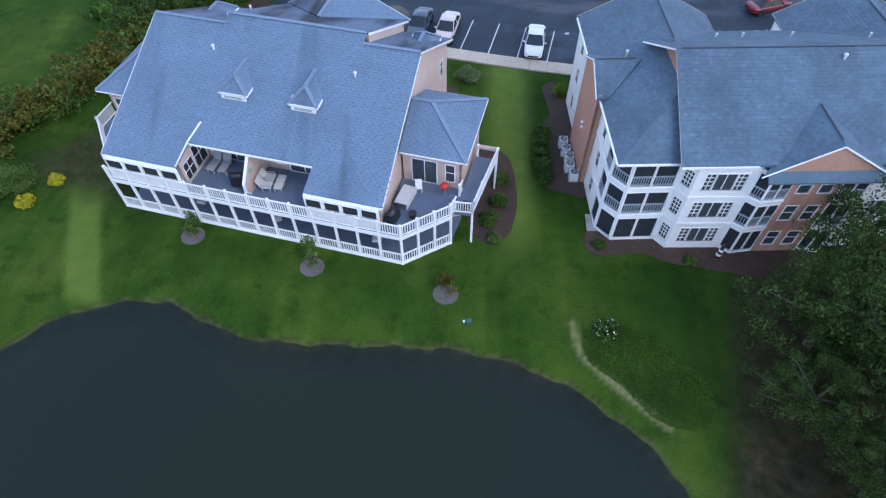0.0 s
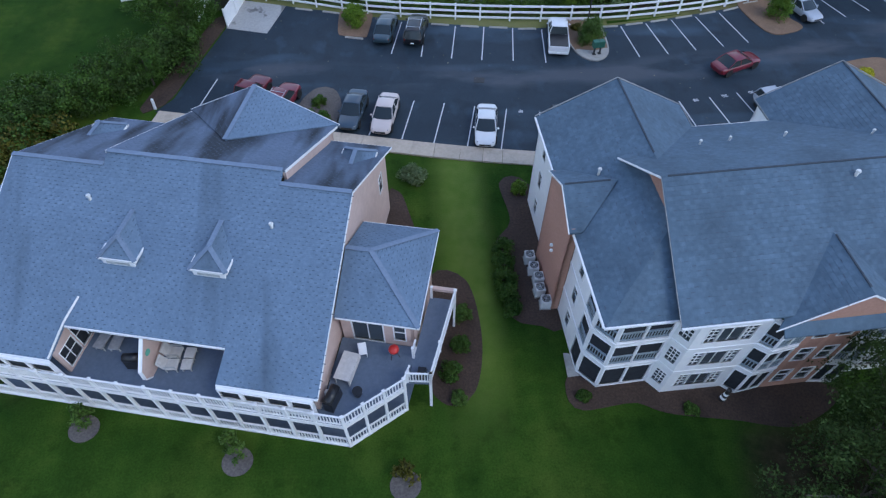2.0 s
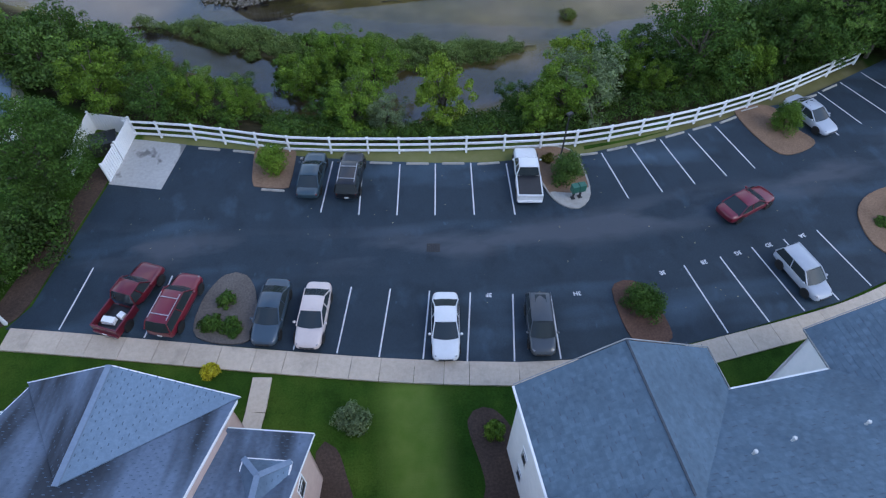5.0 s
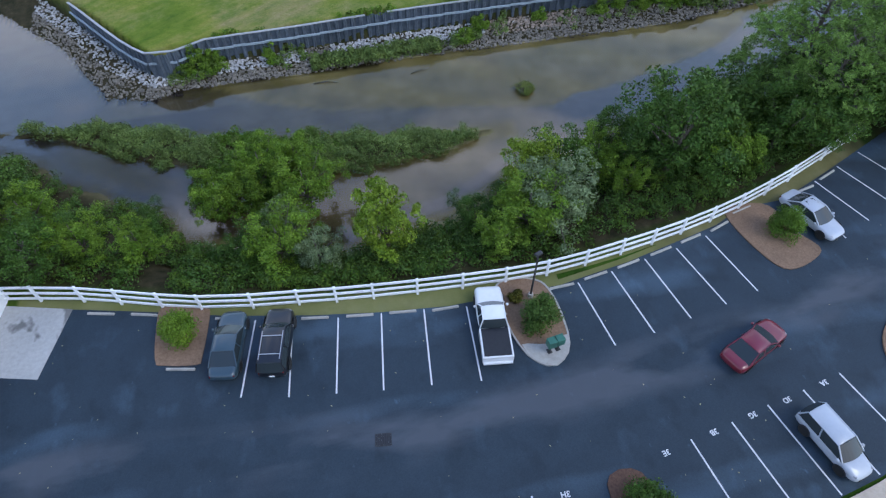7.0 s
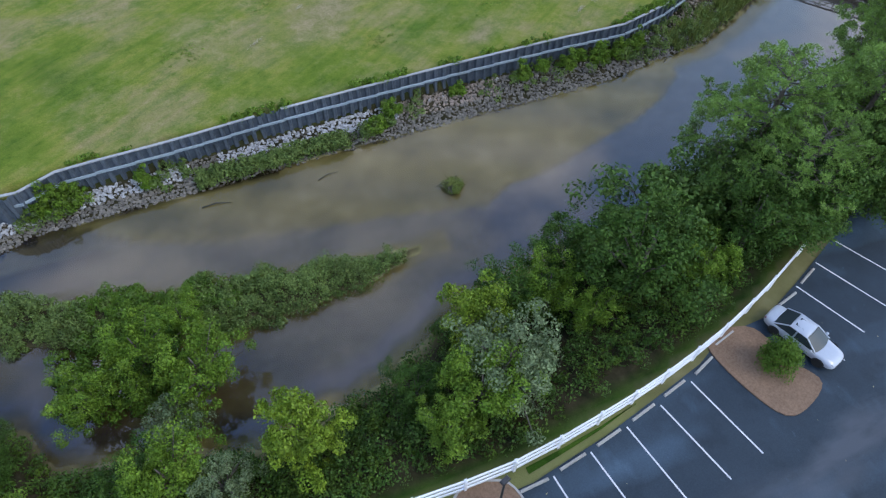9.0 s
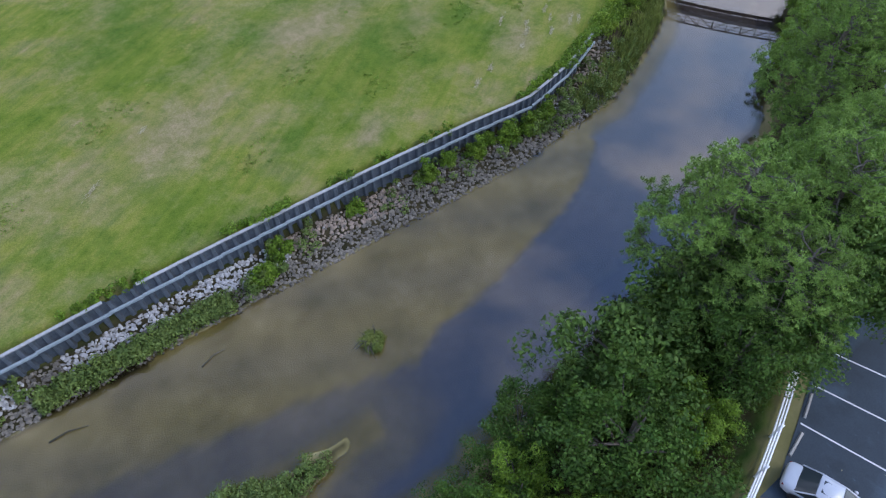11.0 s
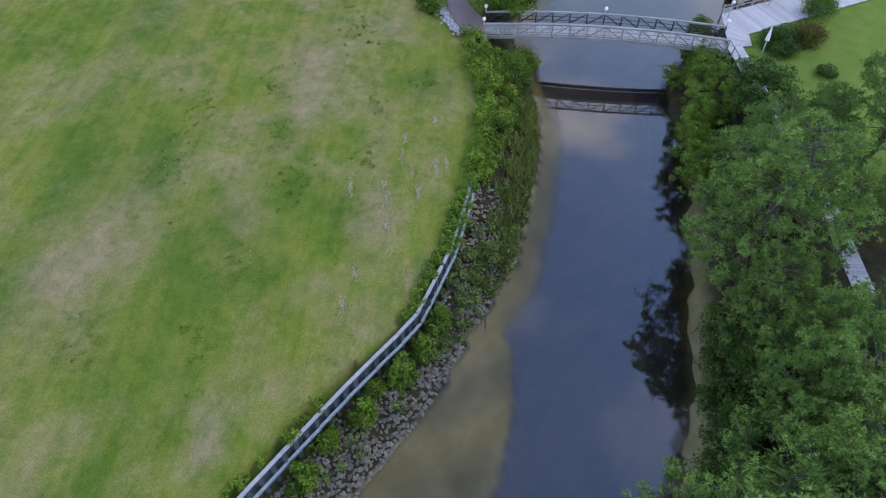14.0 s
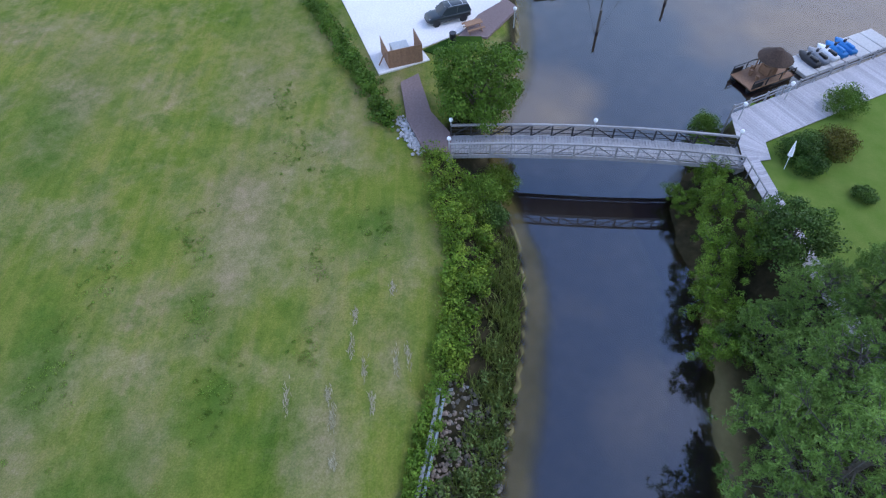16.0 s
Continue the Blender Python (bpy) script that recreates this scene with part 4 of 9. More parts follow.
bed("side_bed_1", [(7.8, 42.3), (9.4, 42.8), (10.6, 40), (10.4, 33), (10.4, 29.3), (9.2, 29.6), (7.4, 30.3), (7.2, 33.2), (6.9, 36.4), (8.2, 38.5)], M["mulch"], "pine straw bed along the brick wall", 0.14)
bed("side_bed_2", [(-0.9, 41.6), (0.2, 41.7), (0.8, 39.9), (1.4, 37.3), (1.2, 35.6), (-0.6, 35.4)], M["mulch"], "pine straw bed along the pink wall", 0.14)
bed("front_bed", [(10.2, 26.1), (10.0, 24.5), (10.8, 23.9), (12.6, 24.1), (14.0, 24.2), (15.6, 23.5), (19.3, 22.9), (23, 22.4), (26, 24.5), (20, 26), (12, 26.5)], M["mulch"], "pine straw bed under the screened porches", 0.14)
bed("side_bed_3", [(2.9, 24.6), (4.6, 25.4), (5.3, 29), (4.6, 33.4), (2.2, 33.8), (1.6, 27.0)], M["mulch"], "dark mulch bed under the deck stairs", 0.13)

# ---------------------------------------------------------------- building kit


def wall_run(g, p, q, z0, z1, holes=(), thick=0.18, z1b=None):
    """A wall from p to q with openings (from, to, sill, head) that go through it; z1b: the height at q where the top slopes."""
    p, q = Vector((*p, 0)), Vector((*q, 0))
    d = q - p
    length = d.length
    d.normalize()
    nrm = Vector((-d.y, d.x, 0)) * thick
    ss = sorted({0.0, length, *[h[0] for h in holes], *[h[1] for h in holes]})
    for a, b in zip(ss, ss[1:]):
        spans = sorted((h[2], h[3]) for h in holes if h[0] <= a + 1e-6 and h[1] >= b - 1e-6)
        z = z0
        for lo, hi in spans + [(None, None)]:
            ta = tb = lo
            if lo is None:
                ta = z1 + ((z1b if z1b is not None else z1) - z1) * a / length
                tb = z1 + ((z1b if z1b is not None else z1) - z1) * b / length
            if ta - z > 1e-4 or tb - z > 1e-4:
                A, B = p + d * a, p + d * b
                pts = [(v.x, v.y, zz) for v, zz in ((A, z), (B, z), (B + nrm, z), (A + nrm, z), (A, ta), (B, tb), (B + nrm, tb), (A + nrm, ta))]
                g.add(pts, [(3, 2, 1, 0), (4, 5, 6, 7), (0, 1, 5, 4), (1, 2, 6, 5), (2, 3, 7, 6), (3, 0, 4, 7)])
            z = hi
    return g


def along(p, q, s, out=0.0):
    """The place s metres from p towards q, set out to the right of the way."""
    p, q = Vector(p), Vector(q)
    d = (q - p).normalized()
    r = p + d * s + Vector((d.y, -d.x)) * out
    return r.x, r.y


def opening(house, p, q, s0, s1, z0, z1, kind="window", grid=(1, 2)):
    """Fills one opening of a wall run from p to q: a window, a sliding door or an insect screen with its frame."""
    names = {"window": "window", "door": "sliding_door", "screen": "porch_screen"}
    w = part(names[kind], frame_geo(p, q, s0, s1, z0, z1, 0.07 if kind != "screen" else 0.05, 0.03), M["white"], house, {"window": "white framed sash window", "door": "white framed sliding glass door", "screen": "white framed porch opening with dark screen"}[kind])
    pane = Geo()
    a, b = along(p, q, s0, -0.06), along(p, q, s1, -0.06)
    a2, b2 = along(p, q, s0, -0.09), along(p, q, s1, -0.09)
    pane.prism([a, b, b2, a2], z0, z1)
    part("pane" if kind != "screen" else "screen", pane, M["glass"] if kind != "screen" else M["dark"], w)
    bars = Geo()
    nxb, nzb = grid
    for i in range(1, nxb):
        s = s0 + (s1 - s0) * i / nxb
        bars.prism([along(p, q, s - 0.025, -0.03), along(p, q, s + 0.025, -0.03), along(p, q, s + 0.025, -0.07), along(p, q, s - 0.025, -0.07)], z0, z1)
    for i in range(1, nzb):
        z = z0 + (z1 - z0) * i / nzb
        bars.prism([along(p, q, s0, -0.03), along(p, q, s1, -0.03), along(p, q, s1, -0.07), along(p, q, s0, -0.07)], z - 0.025, z + 0.025)
    if bars.v:
        part("glazing_bar", bars, M["white"], w)
    return w


def frame_geo(p, q, s0, s1, z0, z1, w, out):
    g = Geo()
    for a, b, lo, hi in ((s0 - w, s0, z0 - w, z1 + w), (s1, s1 + w, z0 - w, z1 + w), (s0, s1, z0 - w, z0), (s0, s1, z1, z1 + w)):
        g.prism([along(p, q, a, out), along(p, q, b, out), along(p, q, b, -0.08), along(p, q, a, -0.08)], lo, hi)
    return g


BALUSTER = {}


def railing(house, p, q, z0, z1, name="railing", material=None):
    """A rail with square balusters between two posts."""
    m = material or M["white"]
    L = (Vector(q) - Vector(p)).length
    ang = math.degrees(math.atan2(q[1] - p[1], q[0] - p[0]))
    mid = along(p, q, L / 2)
    rail = part(name, Geo().box(*mid, z1 - 0.08, L, 0.09, 0.08, ang), m, house)
    part("bottom_rail", Geo().box(*mid, z0 + 0.09, L, 0.09, 0.06, ang), m, rail)
    k = max(2, int(L / 0.155))
    tall = round(z1 - z0 - 0.18, 2)
    key = (tall, m.name)
    if key not in BALUSTER:
        BALUSTER[key] = Geo().box(0, 0, 0, 0.052, 0.045, tall).mesh("baluster")
        BALUSTER[key].materials.append(m)
    for i in range(1, k):
        ob = new("baluster", BALUSTER[key])
        ob.parent = rail
        ob.matrix_local = pose(*along(p, q, L * i / k), z0 + 0.12, 0, 0, ang)


def post(house, p, z0, z1, w=0.14, ang=0.0, name="post"):
    g = Geo().box(*p, z0, w, w, z1 - z0, ang).box(*p, z1, w + 0.05, w + 0.05, 0.05, ang, 0.7)
    part(name, g, M["white"], house)


ROOFS = []


def roof_plane(house, pts, name="roof_plane", mat="roof", thick=0.16):
    """One slope of a roof, with a white fascia under its edge."""
    part(name, Geo().slab(pts, thick), M[mat], house)
    ROOFS.append((house, pts, mat))


def edge_bar(house, pts, name, mat, w=0.1, h=0.2, drop=0.12):
    if name in ("rake_trim", "fascia"):
        h, drop, w = h * 0.5, drop * 0.6, 0.045
    g = Geo()
    for a, b in zip(pts, pts[1:]):
        g.bar((a[0], a[1], a[2] - drop), (b[0], b[1], b[2] - drop), w, h)
    part(name, g, M[mat], house)


def ridge_cap(house, a, b, mat="roof_cap", name="ridge_cap", w=0.28):
    part(name, Geo().bar((a[0], a[1], a[2] + 0.035), (b[0], b[1], b[2] + 0.035), w, 0.05), M[mat], house)


def roof_vent(house, x, y, z, r=0.11):
    g = Geo().tube([(x, y, z - 0.15), (x, y, z + 0.28)], [r, r * 0.9], 8).tube([(x, y, z + 0.28), (x, y, z + 0.36)], [r * 1.6, r * 1.2], 8)
    part("roof_vent", g, M["pale_metal"], house, "small pale metal roof vent pipe")


# ---------------------------------------------------------------- the pink house with decks
H1 = thing("house", "pink two-storey apartment house with blue-grey shingle roof and white decks", "house", pose(-3.81, 23.14, 0, 0, 0, -11.5))
SL, V1, V2 = 0.51, 9.6, 10.3
EAVE, END1, END2 = 5.1, 17.6, 18.9
zf = lambda v: EAVE + SL * v
Z1, Z2 = zf(V1), zf(V2)
zb = lambda v: Z1 - 0.506 * (v - V1)
zc = lambda v: Z2 - 0.49 * (v - V2)

# roof: front slope, back slopes, gable to the parking side, side wings
front = [(-19.95, 0), (-14.36, 0), (-14.0, 1.66), (-5.1, 1.66), (-5.25, 0), (0.08, 0), (0.08, V1), (-3.9, V1), (-3.9, V2), (-14, V2), (-14, V1), (-19.45, V1)]
roof_plane(H1, [(u, v, zf(v)) for u, v in front])
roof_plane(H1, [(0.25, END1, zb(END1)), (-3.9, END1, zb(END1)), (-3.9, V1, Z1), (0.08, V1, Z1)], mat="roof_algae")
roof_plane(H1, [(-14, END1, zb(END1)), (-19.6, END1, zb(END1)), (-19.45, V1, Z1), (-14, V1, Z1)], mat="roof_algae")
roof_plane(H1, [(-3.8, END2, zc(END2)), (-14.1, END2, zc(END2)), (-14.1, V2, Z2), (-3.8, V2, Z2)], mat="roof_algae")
PEAK, VP = 8.76, 13.75
roof_plane(H1, [(-9, VP, PEAK), (-3.7, 19.1, 6.12), (-9, 19.1, PEAK)])
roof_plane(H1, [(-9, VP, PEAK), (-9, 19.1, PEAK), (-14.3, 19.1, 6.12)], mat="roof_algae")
for sx, off, ku, dv in ((1, 0.0, 1.0, 0.0), (-1, -19.4, 0.84, 0.7)):
    W = lambda u, v, z: (off + sx * u * ku, v + dv, z)
    order = 1 if sx == 1 else -1
    for pl in ([W(-0.05, 4.2, 6.05), W(4.5, 4.2, 6.05), W(1.35, 7.55, 7.8), W(-0.05, 7.55, 7.8)], [W(4.5, 4.2, 6.05), W(4.5, 10.9, 6.05), W(1.35, 7.55, 7.8)], [W(4.5, 10.9, 6.05), W(-0.05, 10.9, 6.05), W(-0.05, 7.55, 7.8), W(1.35, 7.55, 7.8)]):
        roof_plane(H1, pl[::order])
    ridge_cap(H1, W(1.35, 7.55, 7.8), W(4.5, 4.2, 6.05))
    ridge_cap(H1, W(1.35, 7.55, 7.8), W(4.5, 10.9, 6.05))
    ridge_cap(H1, W(-0.05, 7.55, 7.8), W(1.35, 7.55, 7.8))
    edge_bar(H1, [W(0, 4.17, 6.05), W(4.53, 4.17, 6.05), W(4.53, 10.93, 6.05), W(0, 10.93, 6.05)], "fascia", "white", 0.06)
    # wing walls, with the deck door in the front
    g = Geo()
    a, b, c, d = W(0, 4.7, 0)[:2], W(4.1, 4.7, 0)[:2], W(4.1, 10.5, 0)[:2], W(0, 10.5, 0)[:2]
    runs = ((a, b), (b, c), (c, d)) if sx == 1 else ((b, a), (c, b), (d, c))
    fo = [(0.65, 2.35, 3.15, 5.15), (3.0, 3.6, 3.6, 5.1)] if sx == 1 else [(0.4, 1.0, 3.6, 5.1), (1.4, 3.0, 3.15, 5.15)]
    for r_, h_ in zip(runs, (fo, [(2.4, 3.2, 3.9, 5.2)], ())):
        part("wing_wall", wall_run(Geo(), *r_, 0.1, 6.0, h_), M["pink"], H1)
    for o in fo:
        opening(H1, *runs[0], *o, "door" if o[1] - o[0] > 1 else "window", (2, 1) if o[1] - o[0] > 1 else (1, 2))
    opening(H1, *runs[1], 2.4, 3.2, 3.9, 5.2, "window")
for a, b in (((-14, V2, Z2), (-3.9, V2, Z2)), ((-3.9, V1, Z1), (0.05, V1, Z1)), ((-19.45, V1, Z1), (-14, V1, Z1)), ((-9, VP, PEAK), (-9, 19.1, PEAK))):
    ridge_cap(H1, a, b)
edge_bar(H1, [(0.1, 0, zf(0)), (0.1, V1, Z1), (0.27, END1, zb(END1))], "rake_trim", "white", 0.06)
edge_bar(H1, [(-19.98, 0, zf(0)), (-19.48, V1, Z1), (-19.63, END1, zb(END1))], "rake_trim", "white", 0.06)
edge_bar(H1, [(-3.76, V2, Z2), (-3.76, END2, zc(END2))], "rake_trim", "white", 0.07, 0.3, 0.16)
edge_bar(H1, [(-14.14, V2, Z2), (-14.14, END2, zc(END2))], "rake_trim", "white", 0.07, 0.3, 0.16)
edge_bar(H1, [(-14.34, 0.0, zf(0) + 0.12), (-14.0, 1.7, zf(1.7) + 0.14), (-13.5, 3.0, zf(3.0) + 0.16)], "rake_trim", "white", 0.08, 0.24, 0.08)
edge_bar(H1, [(-19.95, -0.03, EAVE), (-14.36, -0.03, EAVE)], "gutter", "white", 0.1, 0.13)
edge_bar(H1, [(-5.25, -0.03, EAVE), (0.08, -0.03, EAVE)], "gutter", "white", 0.1, 0.13)
edge_bar(H1, [(-14.0, 1.63, zf(1.63)), (-5.1, 1.63, zf(1.63))], "gutter", "white", 0.1, 0.13)
edge_bar(H1, [(-3.9, END1 + 0.03, zb(END1)), (0.25, END1 + 0.03, zb(END1))], "gutter", "white", 0.1, 0.13)
edge_bar(H1, [(-19.6, END1 + 0.03, zb(END1)), (-14, END1 + 0.03, zb(END1))], "gutter", "white", 0.1, 0.13)
edge_bar(H1, [(-14.35, 19.13, 6.12), (-9, 19.13, PEAK), (-3.65, 19.13, 6.12)], "rake_trim", "white", 0.06)
for u, v in ((-14.25, 7.75), (-3.87, 7.45)):
    roof_vent(H1, u, v, zf(v), 0.085)


def dormer(house, u0, u1, v0, plane, back=False, lift=0.5, rise=0.9):
    """A small hipped dormer on a slope; plane(v) is the slope's height."""
    s = -1 if back else 1
    ze, uc = plane(v0) + lift, (u0 + u1) / 2
    step = (lambda z: (z - EAVE) / SL) if not back else (lambda z: V1 + (Z1 - z) / 0.506)
    zt = ze + rise
    hip = v0 + s * 0.95
    ve, vt = step(ze), step(zt)
    d = part("dormer", Geo().slab([(u0, v0, ze), (u1, v0, ze), (uc, hip, zt)][::s], 0.08), M["roof"], house, "small hipped shingle dormer with white face")
    part("dormer_slope", Geo().slab([(u1, v0, ze), (u1, ve, ze), (uc, vt, zt), (uc, hip, zt)][::s], 0.08), M["roof"], d)
    part("dormer_slope", Geo().slab([(u0, v0, ze), (uc, hip, zt), (uc, vt, zt), (u0, ve, ze)][::s], 0.08), M["roof"], d)
    ROOFS.append((d, [(u0, v0, ze), (u1, v0, ze), (uc, hip, zt)][::s], "roof"))
    ROOFS.append((d, [(u1, v0, ze), (u1, ve, ze), (uc, vt, zt), (uc, hip, zt)][::s], "roof"))
    ROOFS.append((d, [(u0, v0, ze), (uc, hip, zt), (uc, vt, zt), (u0, ve, ze)][::s], "roof"))
    f = Geo().box(uc, v0 + s * 0.06, plane(v0) - 0.12, u1 - u0 - 0.3, 0.1, lift + 0.08)
    part("dormer_face", f, M["white"], d)
    part("louver", Geo().box(uc, v0 + s * 0.0, plane(v0) + 0.1, u1 - u0 - 0.8, 0.04, 0.2), M["grey_metal"], d)
    t = Geo()
    for a, b in (((u0, v0), (u1, v0)), ((u1, v0), (u1, ve)), ((u0, v0), (u0, ve))):
        t.bar((*a, ze - 0.05), (*b, ze - 0.05), 0.07, 0.14)
    part("fascia", t, M["white"], d)
    for a, b in (((u0, v0, ze), (uc, hip, zt)), ((u1, v0, ze), (uc, hip, zt)), ((uc, hip, zt), (uc, vt, zt))):
        part("ridge_cap", Geo().bar((a[0], a[1], a[2] + 0.03), (b[0], b[1], b[2] + 0.03), 0.26, 0.04), M["roof_cap"], d)


dormer(H1, -12.75, -10.65, 4.75, zf)
dormer(H1, -7.7, -5.65, 4.75, zf)
dormer(H1, -2.35, -0.2, 15.9, zb, True, 0.3, 0.85)
dormer(H1, -19.2, -17.0, 15.9, zb, True, 0.3, 0.85)

# walls: the sides under the rakes, the back, the recessed deck wall and the ground floor
VB, VG = END1 - 0.3, 18.7
part("wall", wall_run(Geo(), (-0.15, 0.25), (-0.15, V1), 3.1, zf(0.25) - 0.2, z1b=Z1 - 0.2), M["pink"], H1)
part("wall", wall_run(Geo(), (-0.15, V1), (-0.15, VB), 0.1, Z1 - 0.2, [(5.6, 6.3, 3.9, 5.2)], z1b=zb(VB) - 0.2), M["pink"], H1)
part("wall", wall_run(Geo(), (-0.15, 4.7), (-0.15, V1), 0.1, 3.1), M["pink"], H1)
part("wall", wall_run(Geo(), (-19.3, V1), (-19.75, 0.25), 3.1, Z1 - 0.2, z1b=zf(0.25) - 0.2), M["pink"], H1)
part("wall", wall_run(Geo(), (-19.3, VB), (-19.3, V1), 0.1, zb(VB) - 0.2, z1b=Z1 - 0.2), M["pink"], H1)
part("wall", wall_run(Geo(), (-0.15, VB), (-4.1, VB), 0.1, zb(VB) - 0.25, [(1.5, 2.6, 1.0, 2.3), (1.5, 2.6, 3.7, 5.0)]), M["pink"], H1)
part("wall", wall_run(Geo(), (-4.1, VB), (-4.1, VG), 0.1, zb(VB) - 0.2, z1b=5.9), M["pink"], H1)
part("wall", wall_run(Geo(), (-4.1, VG), (-9.0, VG), 0.1, 5.9, [(1, 2, 1.0, 2.3), (1, 2, 3.7, 4.9)], z1b=8.5), M["pink"], H1)
part("wall", wall_run(Geo(), (-9.0, VG), (-13.9, VG), 0.1, 8.5, [(2.5, 3.5, 1.0, 2.3), (2.5, 3.5, 3.7, 4.9)], z1b=5.9), M["pink"], H1)
part("wall", wall_run(Geo(), (-13.9, VG), (-13.9, VB), 0.1, 5.9, z1b=zb(VB) - 0.2), M["pink"], H1)
part("wall", wall_run(Geo(), (-13.9, VB), (-19.3, VB), 0.1, zb(VB) - 0.25, [(2, 3.2, 1.0, 2.3), (2, 3.2, 3.7, 5.0)]), M["pink"], H1)
part("wall", wall_run(Geo(), (-3.95, VB), (-3.95, V2), 4.2, zc(VB) - 0.18, z1b=Z2 - 0.18), M["pink"], H1)
part("wall", wall_run(Geo(), (-14.0, V2), (-14.0, VB), 4.2, Z2 - 0.18, z1b=zc(VB) - 0.18), M["pink"], H1)
rec = [(0.3, 1.0, 3.7, 5.0), (1.35, 2.9, 3.15, 5.15), (3.1, 3.8, 3.7, 5.0), (5.3, 6.0, 3.7, 5.0), (6.3, 8.4, 3.15, 5.15)]
cuts = (0.0, 1.15, 3.0, 4.55, 6.15, 9.1)
for a, b, o in zip(cuts, cuts[1:], rec):
    part("deck_wall", wall_run(Geo(), (-14.2 + a, 3.4), (-14.2 + b, 3.4), 3.1, zf(3.4) - 0.2, [(o[0] - a, o[1] - a, o[2], o[3])]), M["pink"], H1)
part("deck_wall", wall_run(Geo(), (-14.25, 0.3), (-14.25, 1.75), 3.1, zf(0.3) - 0.15, [(0.25, 1.35, 3.35, 4.75)], z1b=zf(1.75) - 0.18), M["pink"], H1)
part("deck_wall", wall_run(Geo(), (-14.25, 1.75), (-14.25, 3.4), 3.1, zf(1.75) - 0.18, [(0.1, 1.45, 3.35, 5.2)], z1b=zf(3.4) - 0.2), M["pink"], H1)
part("deck_wall", wall_run(Geo(), (-5.2, 3.4), (-5.2, 0.3), 3.1, zf(3.4) - 0.2, z1b=zf(0.3) - 0.15), M["pink"], H1)
for o in rec:
    opening(H1, (-14.2, 3.4), (-5.1, 3.4), *o, "door" if o[1] - o[0] > 1 else "window", (2, 1) if o[1] - o[0] > 1 else (1, 2))
for o in ((0.25, 1.35, 3.35, 4.75), (1.55, 2.9, 3.35, 5.2)):
    opening(H1, (-14.25, 0.3), (-14.25, 3.4), *o, "screen", (2, 2))
opening(H1, (-0.15, V1), (-0.15, VB), 5.6, 6.3, 3.9, 5.2, "window")
# screen wall between two neighbours on the deck, its top cut off
part("party_wall", Geo().add([(-9.85, 3.4, 3.1), (-9.85, 0.7, 3.1), (-9.85, 0.3, 3.6), (-9.85, 0.35, 4.3), (-9.85, 1.6, 5.62), (-9.85, 3.4, 6.1), (-9.7, 3.4, 3.1), (-9.7, 0.7, 3.1), (-9.7, 0.3, 3.6), (-9.7, 0.35, 4.3), (-9.7, 1.6, 5.62), (-9.7, 3.4, 6.1)],
     [(0, 1, 2, 3, 4, 5), (11, 10, 9, 8, 7, 6), (0, 6, 7, 1), (1, 7, 8, 2), (2, 8, 9, 3), (3, 9, 10, 4), (4, 10, 11, 5)]), M["pink"], H1)
edge_bar(H1, [(-9.775, 0.7, 3.1), (-9.775, 0.28, 3.6), (-9.775, 0.33, 4.33), (-9.775, 1.6, 5.68)], "wall_trim", "white", 0.2, 0.07, 0)
part("wall_plaque", Geo().tube([(-9.7, 1.35, 4.7), (-9.67, 1.35, 4.7)], [0.2, 0.2], 14), M["mint"], H1, "round mint green plaque")
# enclosed sun rooms under the low eaves
for ua, ub in ((-19.8, -14.25), (-5.2, -0.15)):
    k = 4
    w = (ub - ua) / k
    holes = [(i * w + 0.12, (i + 1) * w - 0.12, 4.12, 4.82) for i in range(k)]
    for i in range(k):
        part("sunroom_wall", wall_run(Geo(), (ua + i * w, -0.22), (ua + (i + 1) * w, -0.22), 3.1, 4.98, [(0.12, w - 0.12, 4.12, 4.82)]), M["white"], H1)
    for h in holes:
        opening(H1, (ua, -0.22), (ub, -0.22), *h, "screen", (1, 1))

# deck floors
DECK = [(-20.0, -0.35), (1.3, -0.4), (4.0, 2.15), (4.25, 4.65), (-0.1, 4.65), (-0.1, 0.3), (-5.2, 0.3), (-5.1, 3.4), (-14.2, 3.4), (-14.3, 0.3), (-20.0, 0.3)]
part("deck_floor", Geo().prism(DECK, 2.82, 3.1), M["deck"], H1, "blue-grey deck floor")
LAND = [(4.1, 2.5), (5.35, 2.65), (5.9, 8.1), (4.4, 8.1)]
part("deck_landing", Geo().prism(LAND, 2.85, 3.09), M["deck"], H1, "blue-grey deck landing")
part("deck_floor", Geo().prism([(-23.6, 3.9), (-20.1, 0.2), (-19.7, 5.3), (-23.6, 5.3)], 2.82, 3.1), M["deck"], H1)
run = [(-20.0, -0.4), (1.3, -0.45), (4.05, 2.15)]
edge_bar(H1, [(u, v - 0.03, 3.12) for u, v in run], "deck_fascia", "white", 0.06, 0.32, 0.16)
stops = [(-20.0 + 21.3 * i / 14, -0.36 - 0.05 * i / 14) for i in range(15)] + [(1.3 + 2.7 * i / 3, -0.41 + 2.55 * i / 3) for i in range(1, 4)]
for i, p in enumerate(stops):
    ang = 0 if i < 14 else 43
    post(H1, p, 0.1, 4.22, 0.15, ang)
    if i + 1 < len(stops):
        railing(H1, p, stops[i + 1], 3.1, 4.15)
        railing(H1, p, stops[i + 1], 0.25, 1.2)
edge_bar(H1, [(u, v, 0.35) for u, v in run], "porch_sill", "white", 0.12, 0.2, 0.1)
